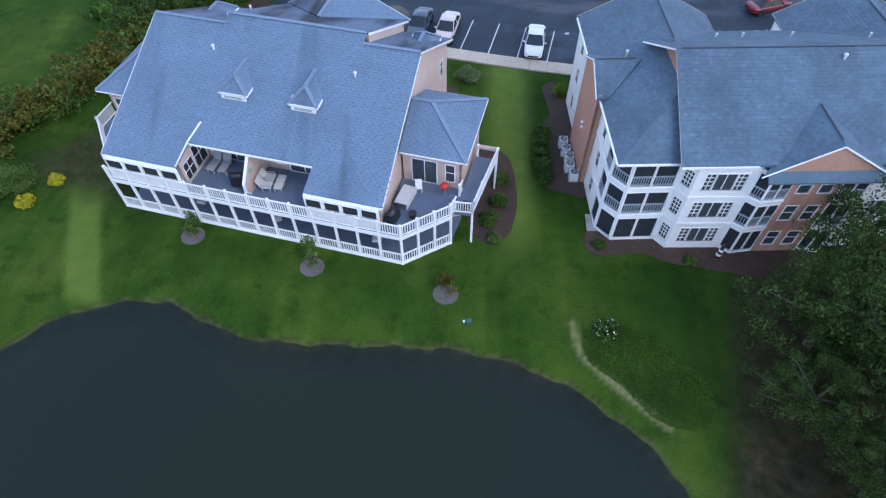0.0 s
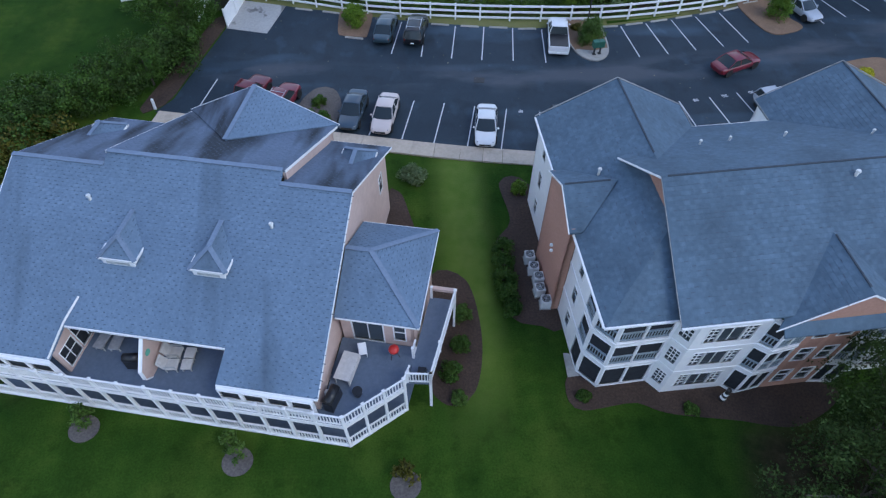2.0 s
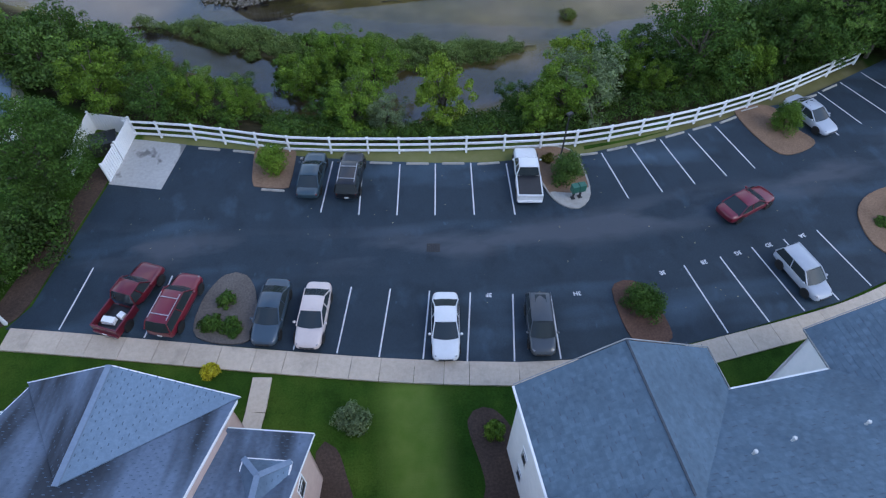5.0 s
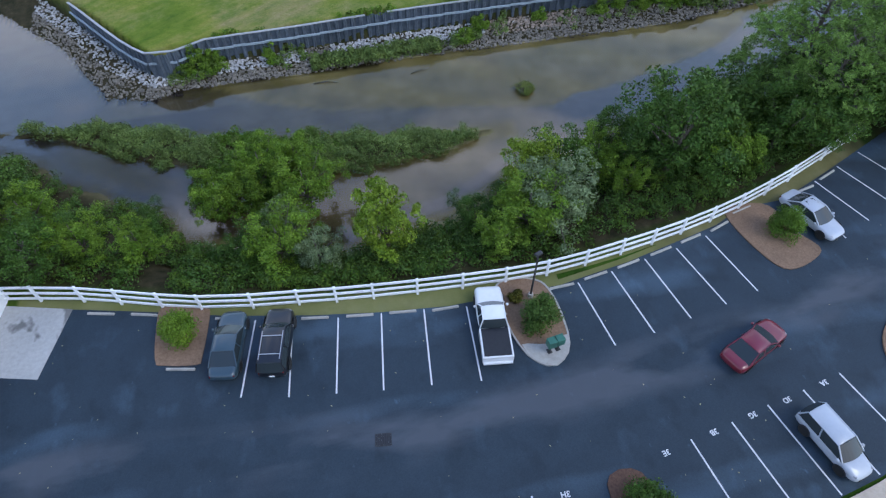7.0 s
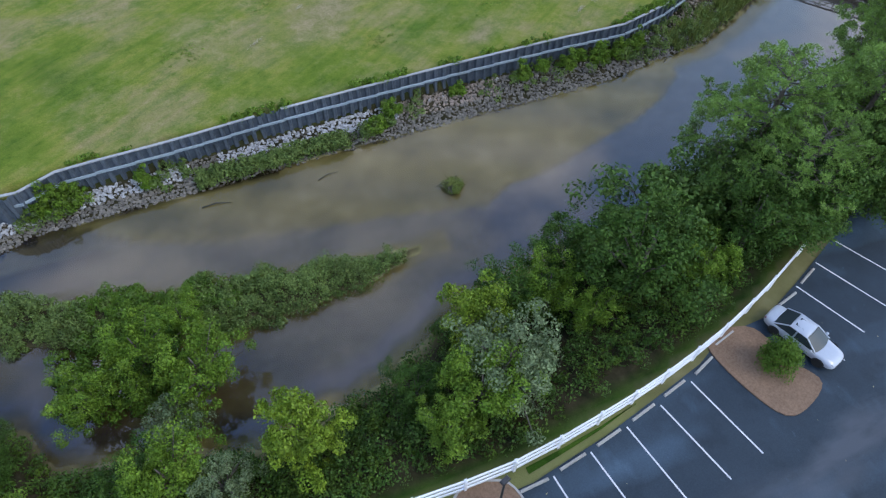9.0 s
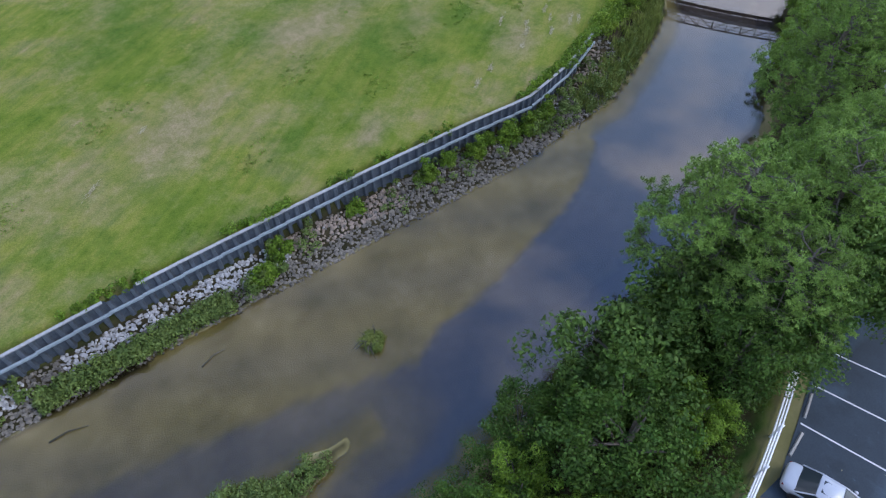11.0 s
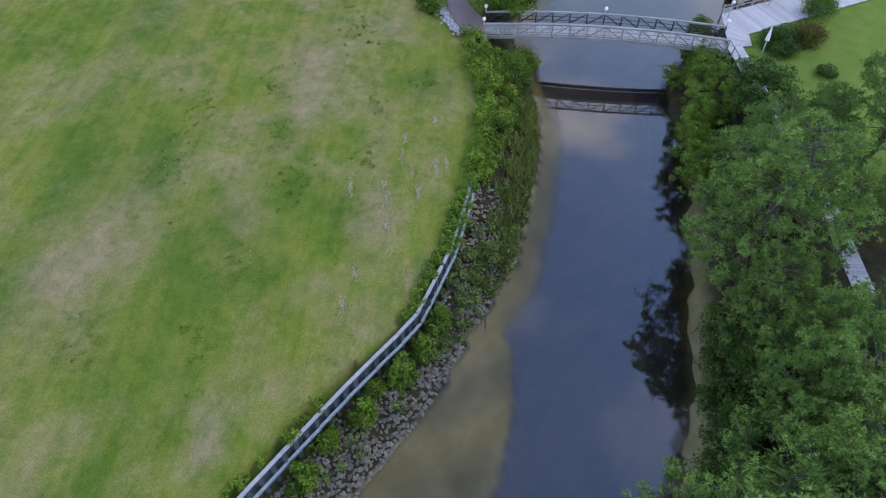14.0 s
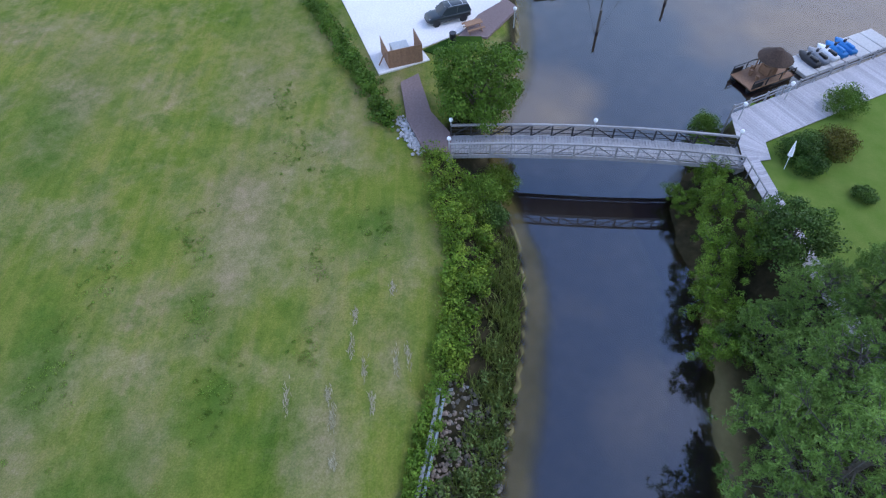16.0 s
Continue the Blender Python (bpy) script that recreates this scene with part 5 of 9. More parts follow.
for p, q in (((4.0, 2.15), (4.15, 3.0)), ((4.15, 4.0), (4.2, 4.6)), ((4.1, 2.5), (5.35, 2.65)), ((5.35, 2.65), (5.55, 4.6)), ((5.55, 4.6), (5.9, 8.1)), ((-23.5, 4.0), (-20.0, 0.1)), ((-23.55, 4.0), (-23.55, 5.9))):
    railing(H1, p, q, 3.1, 4.15)
    post(H1, p, 3.1, 4.2)
post(H1, (5.35, 2.65), 0.1, 4.2)
post(H1, (5.9, 8.1), 0.1, 4.2)
post(H1, (4.5, 8.1), 0.1, 4.2)
part("end_beam", Geo().box(5.2, 8.2, 3.85, 1.6, 0.24, 0.2), M["pink"], H1, "pale timber beam at the landing's end")
# ground floor: screened porch wall set back behind the posts, with dark doors
lo = [(0.6 + 1.52 * i, 1.75 + 1.52 * i, 0.3, 2.4) for i in range(13)]
part("ground_floor_wall", wall_run(Geo(), (-19.9, 2.3), (-0.1, 2.3), 0.1, 2.82, lo), M["pink"], H1)
part("ground_floor_wall", wall_run(Geo(), (-19.9, 4.6), (-19.9, 2.3), 0.1, 2.82), M["pink"], H1)
part("ground_floor_wall", wall_run(Geo(), (-0.1, 2.3), (4.0, 4.7), 0.1, 2.82, [(0.6, 3.6, 0.3, 2.5)]), M["pink"], H1)
for o in lo:
    opening(H1, (-19.9, 2.3), (-0.1, 2.3), *o, "screen", (1, 1))
opening(H1, (-0.1, 2.3), (4.0, 4.7), 0.6, 3.6, 0.3, 2.5, "screen", (2, 1))
part("porch_floor", Geo().prism([(-20.0, -0.3), (1.3, -0.35), (4.0, 2.15), (4.2, 4.65), (-20.0, 4.0)], -0.1, 0.22), M["deck"], H1)

# ---------------------------------------------------------------- the white and brick apartment house
H2 = thing("apartment_house", "white sided and brick three-storey apartment house with blue-grey shingle roof", "house", pose(10.4, 25.0, 0, 0, 0, 4))
C = 12.4
S2 = 0.485


def both(fn):
    """Builds a thing of this house on both sides of its middle."""
    fn(lambda u: u, 1)
    fn(lambda u: 2 * C - u, -1)


zm = lambda v: 11.55 - S2 * (6.1 - v)
zk = lambda v: 11.55 - 0.49 * (v - 6.1)
zl = lambda u: 8.0 + 0.53 * (u - 0.2)


def wing(U, s):
    # low side slope with a hip to the front, and the gable to the parking side
    roof_plane(H2, [(U(u), v, z) for u, v, z in ((0.15, -0.1, 7.85), (4.2, -0.1, 7.85), (4.2, 3.95, 9.98))][::s], mat="roof_two")
    roof_plane(H2, [(U(u), v, z) for u, v, z in ((0.15, -0.1, 7.85), (4.2, 3.95, 9.98), (5.0, 4.75, 10.4), (5.0, 15.7, 10.4), (0.15, 15.7, 7.85))][::s], mat="roof_two")
    roof_plane(H2, [(U(u), v, z) for u, v, z in ((5.0, 15.7, 10.4), (5.0, 7.5, 10.4), (9.8, 12.6, 7.9), (9.8, 15.7, 7.9))][::s], mat="roof_two")
    ridge_cap(H2, (U(5.0), 9.0, 10.4), (U(5.0), 15.7, 10.4), "ridge", "ridge_vent", 0.09)
    edge_bar(H2, [(U(0.1), -0.1, 7.9), (U(0.1), 15.7, 7.9)], "gutter", "white", 0.1, 0.13)
    edge_bar(H2, [(U(0.1), -0.15, 7.9), (U(3.9), -0.15, 7.9)], "gutter", "white", 0.1, 0.13)
    edge_bar(H2, [(U(0.1), 15.75, 7.95), (U(5.0), 15.75, 10.5), (U(9.85), 15.75, 7.95), (U(9.85), 13.4, 7.95)], "drip_edge", "cap", 0.03, 0.07, 0.05)
    # little cross gable over the brick bay
    roof_plane(H2, [(U(u), v, z) for u, v, z in ((-0.2, 8.1, 9.45), (-0.2, 5.7, 8.15), (0.55, 5.7, 8.15), (2.9, 8.1, 9.45))][::s], mat="roof_two")
    roof_plane(H2, [(U(u), v, z) for u, v, z in ((-0.2, 8.1, 9.45), (2.9, 8.1, 9.45), (0.55, 10.5, 8.15), (-0.2, 10.5, 8.15))][::s], mat="roof_two")
    ridge_cap(H2, (U(-0.1), 8.1, 9.45), (U(2.5), 8.1, 9.45), "ridge", "ridge_vent", 0.09)
    edge_bar(H2, [(U(-0.24), 5.65, 8.15), (U(-0.24), 8.1, 9.45), (U(-0.24), 10.55, 8.15)], "rake_trim", "white", 0.06)


both(wing)
roof_plane(H2, [(3.7, -0.75, zm(-0.75)), (2 * C - 3.7, -0.75, zm(-0.75)), (2 * C - 4.1, 6.1, 11.55), (4.1, 6.1, 11.55)], mat="roof_two")
roof_plane(H2, [(3.2, 9.3, zk(9.3)), (4.1, 6.1, 11.55), (2 * C - 4.1, 6.1, 11.55), (2 * C - 3.2, 9.3, zk(9.3)), (2 * C - 9.8, 13.5, zk(13.5)), (9.8, 13.5, zk(13.5))], mat="roof_two")
roof_plane(H2, [(8.6, -1.15, 7.75), (C, -1.0, 9.95), (C, 2.8, 9.95)], mat="roof_two")
roof_plane(H2, [(C, -1.0, 9.95), (2 * C - 8.6, -1.15, 7.75), (C, 2.8, 9.95)], mat="roof_two")
ridge_cap(H2, (4.4, 6.1, 11.55), (2 * C - 4.4, 6.1, 11.55), "ridge", "ridge_vent", 0.09)
ridge_cap(H2, (C, -0.6, 9.95), (C, 2.6, 9.95), "ridge", "ridge_vent", 0.09)
for U in (lambda u: u, lambda u: 2 * C - u):
    edge_bar(H2, [(U(3.68), -0.75, zm(-0.75)), (U(4.08), 6.1, 11.55)], "drip_edge", "cap", 0.03, 0.06, 0.05)
    edge_bar(H2, [(U(4.06), 6.1, 11.55), (U(3.16), 9.3, zk(9.3))], "rake_trim", "white", 0.05)
    edge_bar(H2, [(U(3.7), -0.8, zm(-0.75)), (U(8.3), -0.8, zm(-0.75))], "gutter", "white", 0.1, 0.13)
edge_bar(H2, [(8.5, -1.2, 7.7), (C, -1.05, 9.95), (16.3, -1.2, 7.7)], "rake_trim", "white", 0.07)
edge_bar(H2, [(9.8, 13.55, zk(13.5)), (15.0, 13.55, zk(13.5))], "gutter", "white", 0.1, 0.13)
roof_vent(H2, 2.2, 9.1, zl(2.2), 0.08)
for u, v in ((10.3, 10.4), (8.4, 10.2), (13.7, 10.4), (18.5, 9.6)):
    roof_vent(H2, u, v, zk(v), 0.06)
roof_vent(H2, 14.3, 5.35, zm(5.35), 0.09)
# gable end of the big roof over the low wing, in brick
for U, s in ((lambda u: u, 1), (lambda u: 2 * C - u, -1)):
    p, q = (U(4.4), -0.5), (U(4.4), 6.1)
    g = Geo()
    if s == 1:
        wall_run(g, q, p, 8.0, 11.3, z1b=zm(-0.5) - 0.2)
        wall_run(g, (U(4.4), 8.8), q, 8.0, zk(8.8) - 0.2, z1b=11.3)
    else:
        wall_run(g, p, q, 8.0, zm(-0.5) - 0.2, z1b=11.3)
        wall_run(g, q, (U(4.4), 8.8), 8.0, 11.3, z1b=zk(8.8) - 0.2)
    part("gable_wall", g, M["brick"], H2)
part("gable_wall", Geo().add([(9.0, -0.98, 7.7), (15.8, -0.98, 7.7), (C, -0.98, 9.75), (9.0, -0.8, 7.7), (15.8, -0.8, 7.7), (C, -0.8, 9.75)], [(0, 1, 2), (5, 4, 3), (0, 3, 4, 1), (1, 4, 5, 2), (2, 5, 3, 0)]), M["brick"], H2)
part("gable_pent", Geo().slab([(8.9, -1.5, 7.45), (15.9, -1.5, 7.45), (15.9, -0.95, 7.95), (8.9, -0.95, 7.95)], 0.12), M["roof_two"], H2)

FLOORS = (0.3, 2.85, 5.4)
TOPZ = 7.75


def facade(p, q, specs, mat="siding", top=TOPZ, sill=None):
    """A wall run with the same openings on every floor; specs: (from, to, sill above floor, head above floor, kind, panes)."""
    holes = [(a, b, f + lo, f + hi, kind, grid) for f in FLOORS for a, b, lo, hi, kind, grid in specs]
    part("wall", wall_run(Geo(), p, q, 0.05, top, [h[:4] for h in holes]), M[mat], H2)
    for a, b, lo, hi, kind, grid in holes:
        opening(H2, p, q, a, b, lo, hi, kind, grid)
        if kind == "screen" and lo > 1.5:
            railing(H2, along(p, q, a, -0.02), along(p, q, b, -0.02), lo, lo + 0.85, material=M["wale"])


def front_half(U, s):
    run = lambda a, b: ((U(a[0]), a[1]), (U(b[0]), b[1])) if s == 1 else ((U(b[0]), b[1]), (U(a[0]), a[1]))

    def fac(a, b, specs, mat="siding", top=TOPZ):
        p, q = run(a, b)
        L = (Vector(q) - Vector(p)).length
        if s == -1:
            specs = [(L - e, L - d, lo, hi, k, gr) for d, e, lo, hi, k, gr in specs]
        facade(p, q, specs, mat, top)

    fac((0.4, 5.8), (0.4, 1.35), [(1.3, 1.9, 0.75, 1.95, "window", (1, 2)), (3.2, 4.3, 0.15, 2.1, "screen", (1, 1))])
    fac((0.4, 1.35), (1.35, 0.2), [(0.15, 1.33, 0.15, 2.1, "screen", (1, 1))])
    fac((1.35, 0.2), (4.4, 0.25), [(0.1, 1.35, 0.15, 2.1, "screen", (1, 1)), (1.5, 2.8, 0.15, 2.1, "screen", (1, 1))])
    fac((4.4, 0.25), (5.0, -0.55), [(0.2, 0.8, 0.6, 1.9, "window", (3, 4))])
    fac((5.0, -0.55), (8.7, -0.6), [(0.6, 1.15, 0.55, 1.95, "window", (2, 4)), (1.25, 2.45, 0.55, 1.95, "door", (2, 1)), (2.55, 3.1, 0.55, 1.95, "window", (2, 4))], "siding", 8.15)
    fac((8.7, -0.6), (9.35, -1.15), [(0.08, 0.77, 0.15, 2.1, "screen", (1, 1))])
    fac((9.35, -1.15), (10.9, -0.95), [(0.08, 0.72, 0.15, 2.1, "screen", (1, 1)), (0.82, 1.48, 0.15, 2.1, "screen", (1, 1))])
    fac((10.9, -0.95), (C, -0.95), [(0.45, 1.2, 0.6, 1.95, "window", (1, 2))], "brick")
    # side towards the next house: brick bay between white walls
    fac((-0.05, 10.35), (-0.05, 5.85), [], "brick", 8.25)
    fac((0.4, 15.4), (0.4, 10.3), [(1.6, 2.2, 0.75, 1.95, "window", (1, 2))])
    fac((-0.05, 5.85), (0.4, 5.85), [], "brick", 8.0)
    fac((0.4, 10.35), (-0.05, 10.35), [], "brick", 8.0)
    fac((9.6, 15.4), (5.0, 15.4), [(1, 2, 0.7, 2, "window", (1, 2))], "siding", 7.9)
    fac((5.0, 15.4), (0.4, 15.4), [(2, 3, 0.7, 2, "window", (1, 2))], "siding", 7.9)
    fac((9.6, 13.2), (9.6, 15.4), [], "siding", 7.9)
    tri = [(U(0.4), 15.42, 7.8), (U(5.0), 15.42, 10.25), (U(9.6), 15.42, 7.8), (U(0.4), 15.25, 7.8), (U(5.0), 15.25, 10.25), (U(9.6), 15.25, 7.8)]
    part("gable_wall", Geo().add(tri, [(0, 1, 2), (5, 4, 3), (0, 3, 4, 1), (1, 4, 5, 2), (2, 5, 3, 0)]), M["siding"], H2)
    bt = [(U(-0.1), 5.85, 8.0), (U(-0.1), 8.1, 9.3), (U(-0.1), 10.35, 8.0), (U(0.05), 5.85, 8.0), (U(0.05), 8.1, 9.3), (U(0.05), 10.35, 8.0)]
    part("gable_wall", Geo().add(bt, [(0, 1, 2), (5, 4, 3), (0, 3, 4, 1), (1, 4, 5, 2), (2, 5, 3, 0)]), M["brick"], H2)


both(front_half)
part("wall", wall_run(Geo(), (2 * C - 9.6, 13.2), (9.6, 13.2), 0.05, 7.9, [(1.8, 3.0, 0.1, 2.3)]), M["siding"], H2)
for z in (2.72, 5.27):
    edge_bar(H2, [(0.38, 5.8, z), (0.38, 1.33, z), (1.34, 0.17, z), (4.4, 0.22, z), (5.0, -0.58, z), (8.7, -0.63, z), (9.35, -1.18, z), (10.9, -0.98, z)], "band_board", "white", 0.05, 0.24, 0)
solo("step_pad", Geo().prism([(10.2, 27.6), (10.9, 27.5), (11.3, 26.1), (10.2, 26.0)], 0.0, 0.2), M["concrete"], "small pale concrete pads by the corner porch", "concrete pad", "structure")

# ---------------------------------------------------------------- plants
RNG = np.random.default_rng(7)


def leaves_mesh(name, at, out, size, material, lean=0.55):
    """Leaves as small pointed blades: each at a place, facing about the way out, of a size."""
    k = len(at)
    d = out + RNG.normal(0, lean, (k, 3))
    d /= np.linalg.norm(d, axis=1, keepdims=True) + 1e-9
    side = np.cross(d, RNG.normal(0, 1, (k, 3)))
    side /= np.linalg.norm(side, axis=1, keepdims=True) + 1e-9
    up = np.cross(d, side)
    s = size[:, None]
    pts = np.stack([at - up * s * 0.62, at + side * s * 0.36 - d * s * 0.08, at + up * s * 0.62, at - side * s * 0.36 - d * s * 0.08], 1).reshape(-1, 3)
    me = bpy.data.meshes.new(name)
    me.vertices.add(4 * k)
    me.vertices.foreach_set("co", pts.astype(np.float32).ravel())
    me.loops.add(4 * k)
    me.loops.foreach_set("vertex_index", np.arange(4 * k, dtype=np.int32))
    me.polygons.add(k)
    me.polygons.foreach_set("loop_start", np.arange(0, 4 * k, 4, dtype=np.int32))
    me.update(calc_edges=True)
    me.materials.append(material)
    return me


def clumps(centres, radii, per, size, flat=0.75):
    """Leaf places round clump centres: on the clump's upper shell rather than inside."""
    c = np.repeat(centres, per, 0)
    r = np.repeat(radii, per)
    d = RNG.normal(0, 1, (len(c), 3))
    d[:, 2] += 0.35
    d /= np.linalg.norm(d, axis=1, keepdims=True)
    rad = r * (0.55 + 0.5 * RNG.random(len(c)))
    at = c + d * rad[:, None] * np.array([1, 1, flat])
    return at, d, size * (0.6 + 0.8 * RNG.random(len(c)))


def tree(label, height_m, spread, material, seed, base=0.25, n=85, per=70, leaf=0.30, lumpy=0.35, cone=0.0, clump=0.24, airy=0.0, category="tree"):
    """A tree with a tapered trunk, limbs and a crown of leaf clumps with an uneven outline."""
    global RNG
    RNG = np.random.default_rng(seed)
    t = thing("tree", label, category)
    crown_h = height_m * (1 - base)
    d = RNG.normal(0, 1, (n, 3))
    d /= np.linalg.norm(d, axis=1, keepdims=True)
    low = 1 + lumpy * np.sin(3 * np.arctan2(d[:, 1], d[:, 0]) + seed) * (1 - np.abs(d[:, 2])) + RNG.normal(0, lumpy * 0.4, n)
    rad = (0.45 + 0.5 * RNG.random(n) ** 0.5) * low
    pos = d * rad[:, None]
    pos[:, 2] = pos[:, 2] * 0.5 + 0.5
    pos[:, 2] = np.clip(pos[:, 2], 0.03, 1.05)
    if cone:
        k = 1 - cone * pos[:, 2]
        pos[:, 0] *= k
        pos[:, 1] *= k
    centres = np.stack([pos[:, 0] * spread, pos[:, 1] * spread, height_m * base + pos[:, 2] * crown_h], 1)
    radii = spread * clump * (0.7 + 0.6 * RNG.random(n))
    at, out, size = clumps(centres, radii, int(per * 1.15), leaf * 0.82)
    if airy:
        keep = RNG.random(len(at)) > airy
        at, out, size = at[keep], out[keep], size[keep]
    crown = new("crown", leaves_mesh("crown", at, out, size, material))
    crown.parent = t
    wood = Geo()
    r0 = 0.035 * height_m
    lean = RNG.normal(0, 0.15, 2)
    trunk = [(0, 0, -0.4), (lean[0] * 0.4, lean[1] * 0.4, height_m * base), (lean[0], lean[1], height_m * 0.55), (lean[0] * 1.4, lean[1] * 1.4, height_m * 0.85)]
    wood.tube(trunk, [r0, r0 * 0.8, r0 * 0.5, r0 * 0.15], 8)
    part("trunk", wood, M["bark"], t, smooth=True)
    limbs = Geo()
    for i in RNG.choice(n, min(n, 14), replace=False):
        c = centres[i]
        z = min(height_m * (base + 0.35 * RNG.random()), c[2])
        f = z / (height_m * 0.55)
        limbs.tube([(lean[0] * f, lean[1] * f, z), tuple((c + np.array([lean[0] * f, lean[1] * f, z])) / 2 + np.array([0, 0, 0.15])), tuple(c)], [r0 * 0.4, r0 * 0.25, r0 * 0.07], 5)
    part("limb", limbs, M["bark"], t, smooth=True)
    return t


def thicket(name, label, centres, radii, per, leaf, material, category="undergrowth", flat=0.8):
    at, out, size = clumps(np.asarray(centres), np.asarray(radii), per, leaf, flat)
    return tagged(new(name, leaves_mesh(name, at, out, size, material)), label, category, kind="stuff")


def shrub(label, x, y, r, h, material, seed, per=90, n=26, leaf=0.13, group="", z=None, name="shrub"):
    """A low bush: short stems and a mound of leaf clumps."""
    global RNG
    RNG = np.random.default_rng(seed)
    t = thing(name, label, "shrub", pose(x, y, ground_height(x, y) if z is None else z), group)
    d = RNG.normal(0, 1, (n, 3))
    d[:, 2] = np.abs(d[:, 2])
    d /= np.linalg.norm(d, axis=1, keepdims=True)
    n, per, leaf = int(n * 1.3), int(per * 0.8), leaf * 0.95
    d = np.concatenate([d, d[: n - len(d)] * np.array([-1, -1, 1])])[:n]
    c = d * (0.45 + 0.4 * RNG.random((n, 1))) * np.array([r, r, h])
    c[:, 2] += 0.12 * h
    at, out, size = clumps(c, r * 0.36 * (0.8 + 0.4 * RNG.random(n)), per, leaf)
    at[:, 2] = np.maximum(at[:, 2], 0.02)
    o = new("leaves", leaves_mesh("leaves", at, out, size, material))
    o.parent = t
    g = Geo()
    for i in range(5):
        g.tube([(0, 0, -0.15), tuple(c[i])], [0.03, 0.012], 5)
    part("stem", g, M["bark"], t)
    return t


def pine_tree(label, height_m, spread, seed, limbs_n):
    """A pine: limbs that rise outwards, each with side twigs that end in round tufts of needles."""
    global RNG
    RNG = np.random.default_rng(seed)
    t = thing("tree", label, "pine tree")
    wood = Geo()
    r0 = 0.024 * height_m
    lean = RNG.normal(0, 0.25, 2)
    wood.tube([(0, 0, -0.4), (lean[0] * 0.5, lean[1] * 0.5, height_m * 0.4), (lean[0], lean[1], height_m * 0.75), (lean[0] * 1.2, lean[1] * 1.2, height_m * 0.97)], [r0, r0 * 0.8, r0 * 0.5, r0 * 0.12], 8)
    part("trunk", wood, M["bark"], t, smooth=True)
    tufts = [(lean[0] * 1.2, lean[1] * 1.2, height_m)]
    branches = Geo()
    for i in range(limbs_n):
        f = (i + 0.5) / limbs_n
        z = height_m * (0.28 + 0.68 * f)
        a = i * 2.4 + RNG.normal(0, 0.3)
        reach = spread * (1.0 - 0.72 * f ** 1.6) * RNG.uniform(0.62, 1.1)
        rise = reach * RNG.uniform(0.08, 0.4) * (0.5 + f)
        o = np.array([lean[0] * f, lean[1] * f, z])
        d = np.array([math.cos(a), math.sin(a), 0.0])
        sd = np.array([-d[1], d[0], 0.0])
        tip = o + d * reach + np.array([0, 0, rise])
        mid = o + d * reach * 0.55 + np.array([0, 0, rise * 0.35]) + sd * RNG.normal(0, 0.2)
        branches.tube([tuple(o), tuple(mid), tuple(tip)], [r0 * 0.19, r0 * 0.12, r0 * 0.04], 5)
        tufts.append(tuple(tip))
        for k in range(int(5 + reach * 4.6)):
            u = RNG.uniform(0.3, 1.0)
            base = mid * (1 - u) + tip * u if u > 0.5 else o * (1 - 2 * u) + mid * 2 * u
            end = base + sd * RNG.choice((-1, 1)) * RNG.uniform(0.4, 1.15) + d * RNG.uniform(0.1, 0.7) + np.array([0, 0, RNG.uniform(-0.05, 0.5)])
            branches.tube([tuple(base), tuple(end)], [r0 * 0.07, r0 * 0.03], 3)
            tufts.append(tuple(end))
    part("limb", branches, M["limb"], t, "pale grey bare limbs", smooth=True)
    c = np.repeat(np.array(tufts), 3, 0)
    c = c + RNG.normal(0, 0.19, c.shape) * np.array([1, 1, 0.6])
    per = 17
    cc = np.repeat(c, per, 0)
    r = np.repeat(RNG.uniform(0.15, 0.32, len(c)), per)
    d = RNG.normal(0, 1, (len(cc), 3))
    d[:, 2] += 0.45
    d /= np.linalg.norm(d, axis=1, keepdims=True)
    side = np.cross(d, RNG.normal(0, 1, d.shape))
    side /= np.linalg.norm(side, axis=1, keepdims=True)
    tip = cc + d * r[:, None] * (0.75 + 0.4 * RNG.random((len(cc), 1)))
    root = cc + d * r[:, None] * 0.3 + RNG.normal(0, 0.04, cc.shape)
    w = 0.036
    pts = np.stack([root - side * w, root + side * w, tip], 1).reshape(-1, 3)
    k = len(cc)
    me = bpy.data.meshes.new("needles")
    me.vertices.add(3 * k)
    me.vertices.foreach_set("co", pts.astype(np.float32).ravel())
    me.loops.add(3 * k)
    me.loops.foreach_set("vertex_index", np.arange(3 * k, dtype=np.int32))
    me.polygons.add(k)
    me.polygons.foreach_set("loop_start", np.arange(0, 3 * k, 3, dtype=np.int32))
    me.update(calc_edges=True)
    me.materials.append(M["needle"])
    o = new("needles", me)
    o.parent = t
    return t


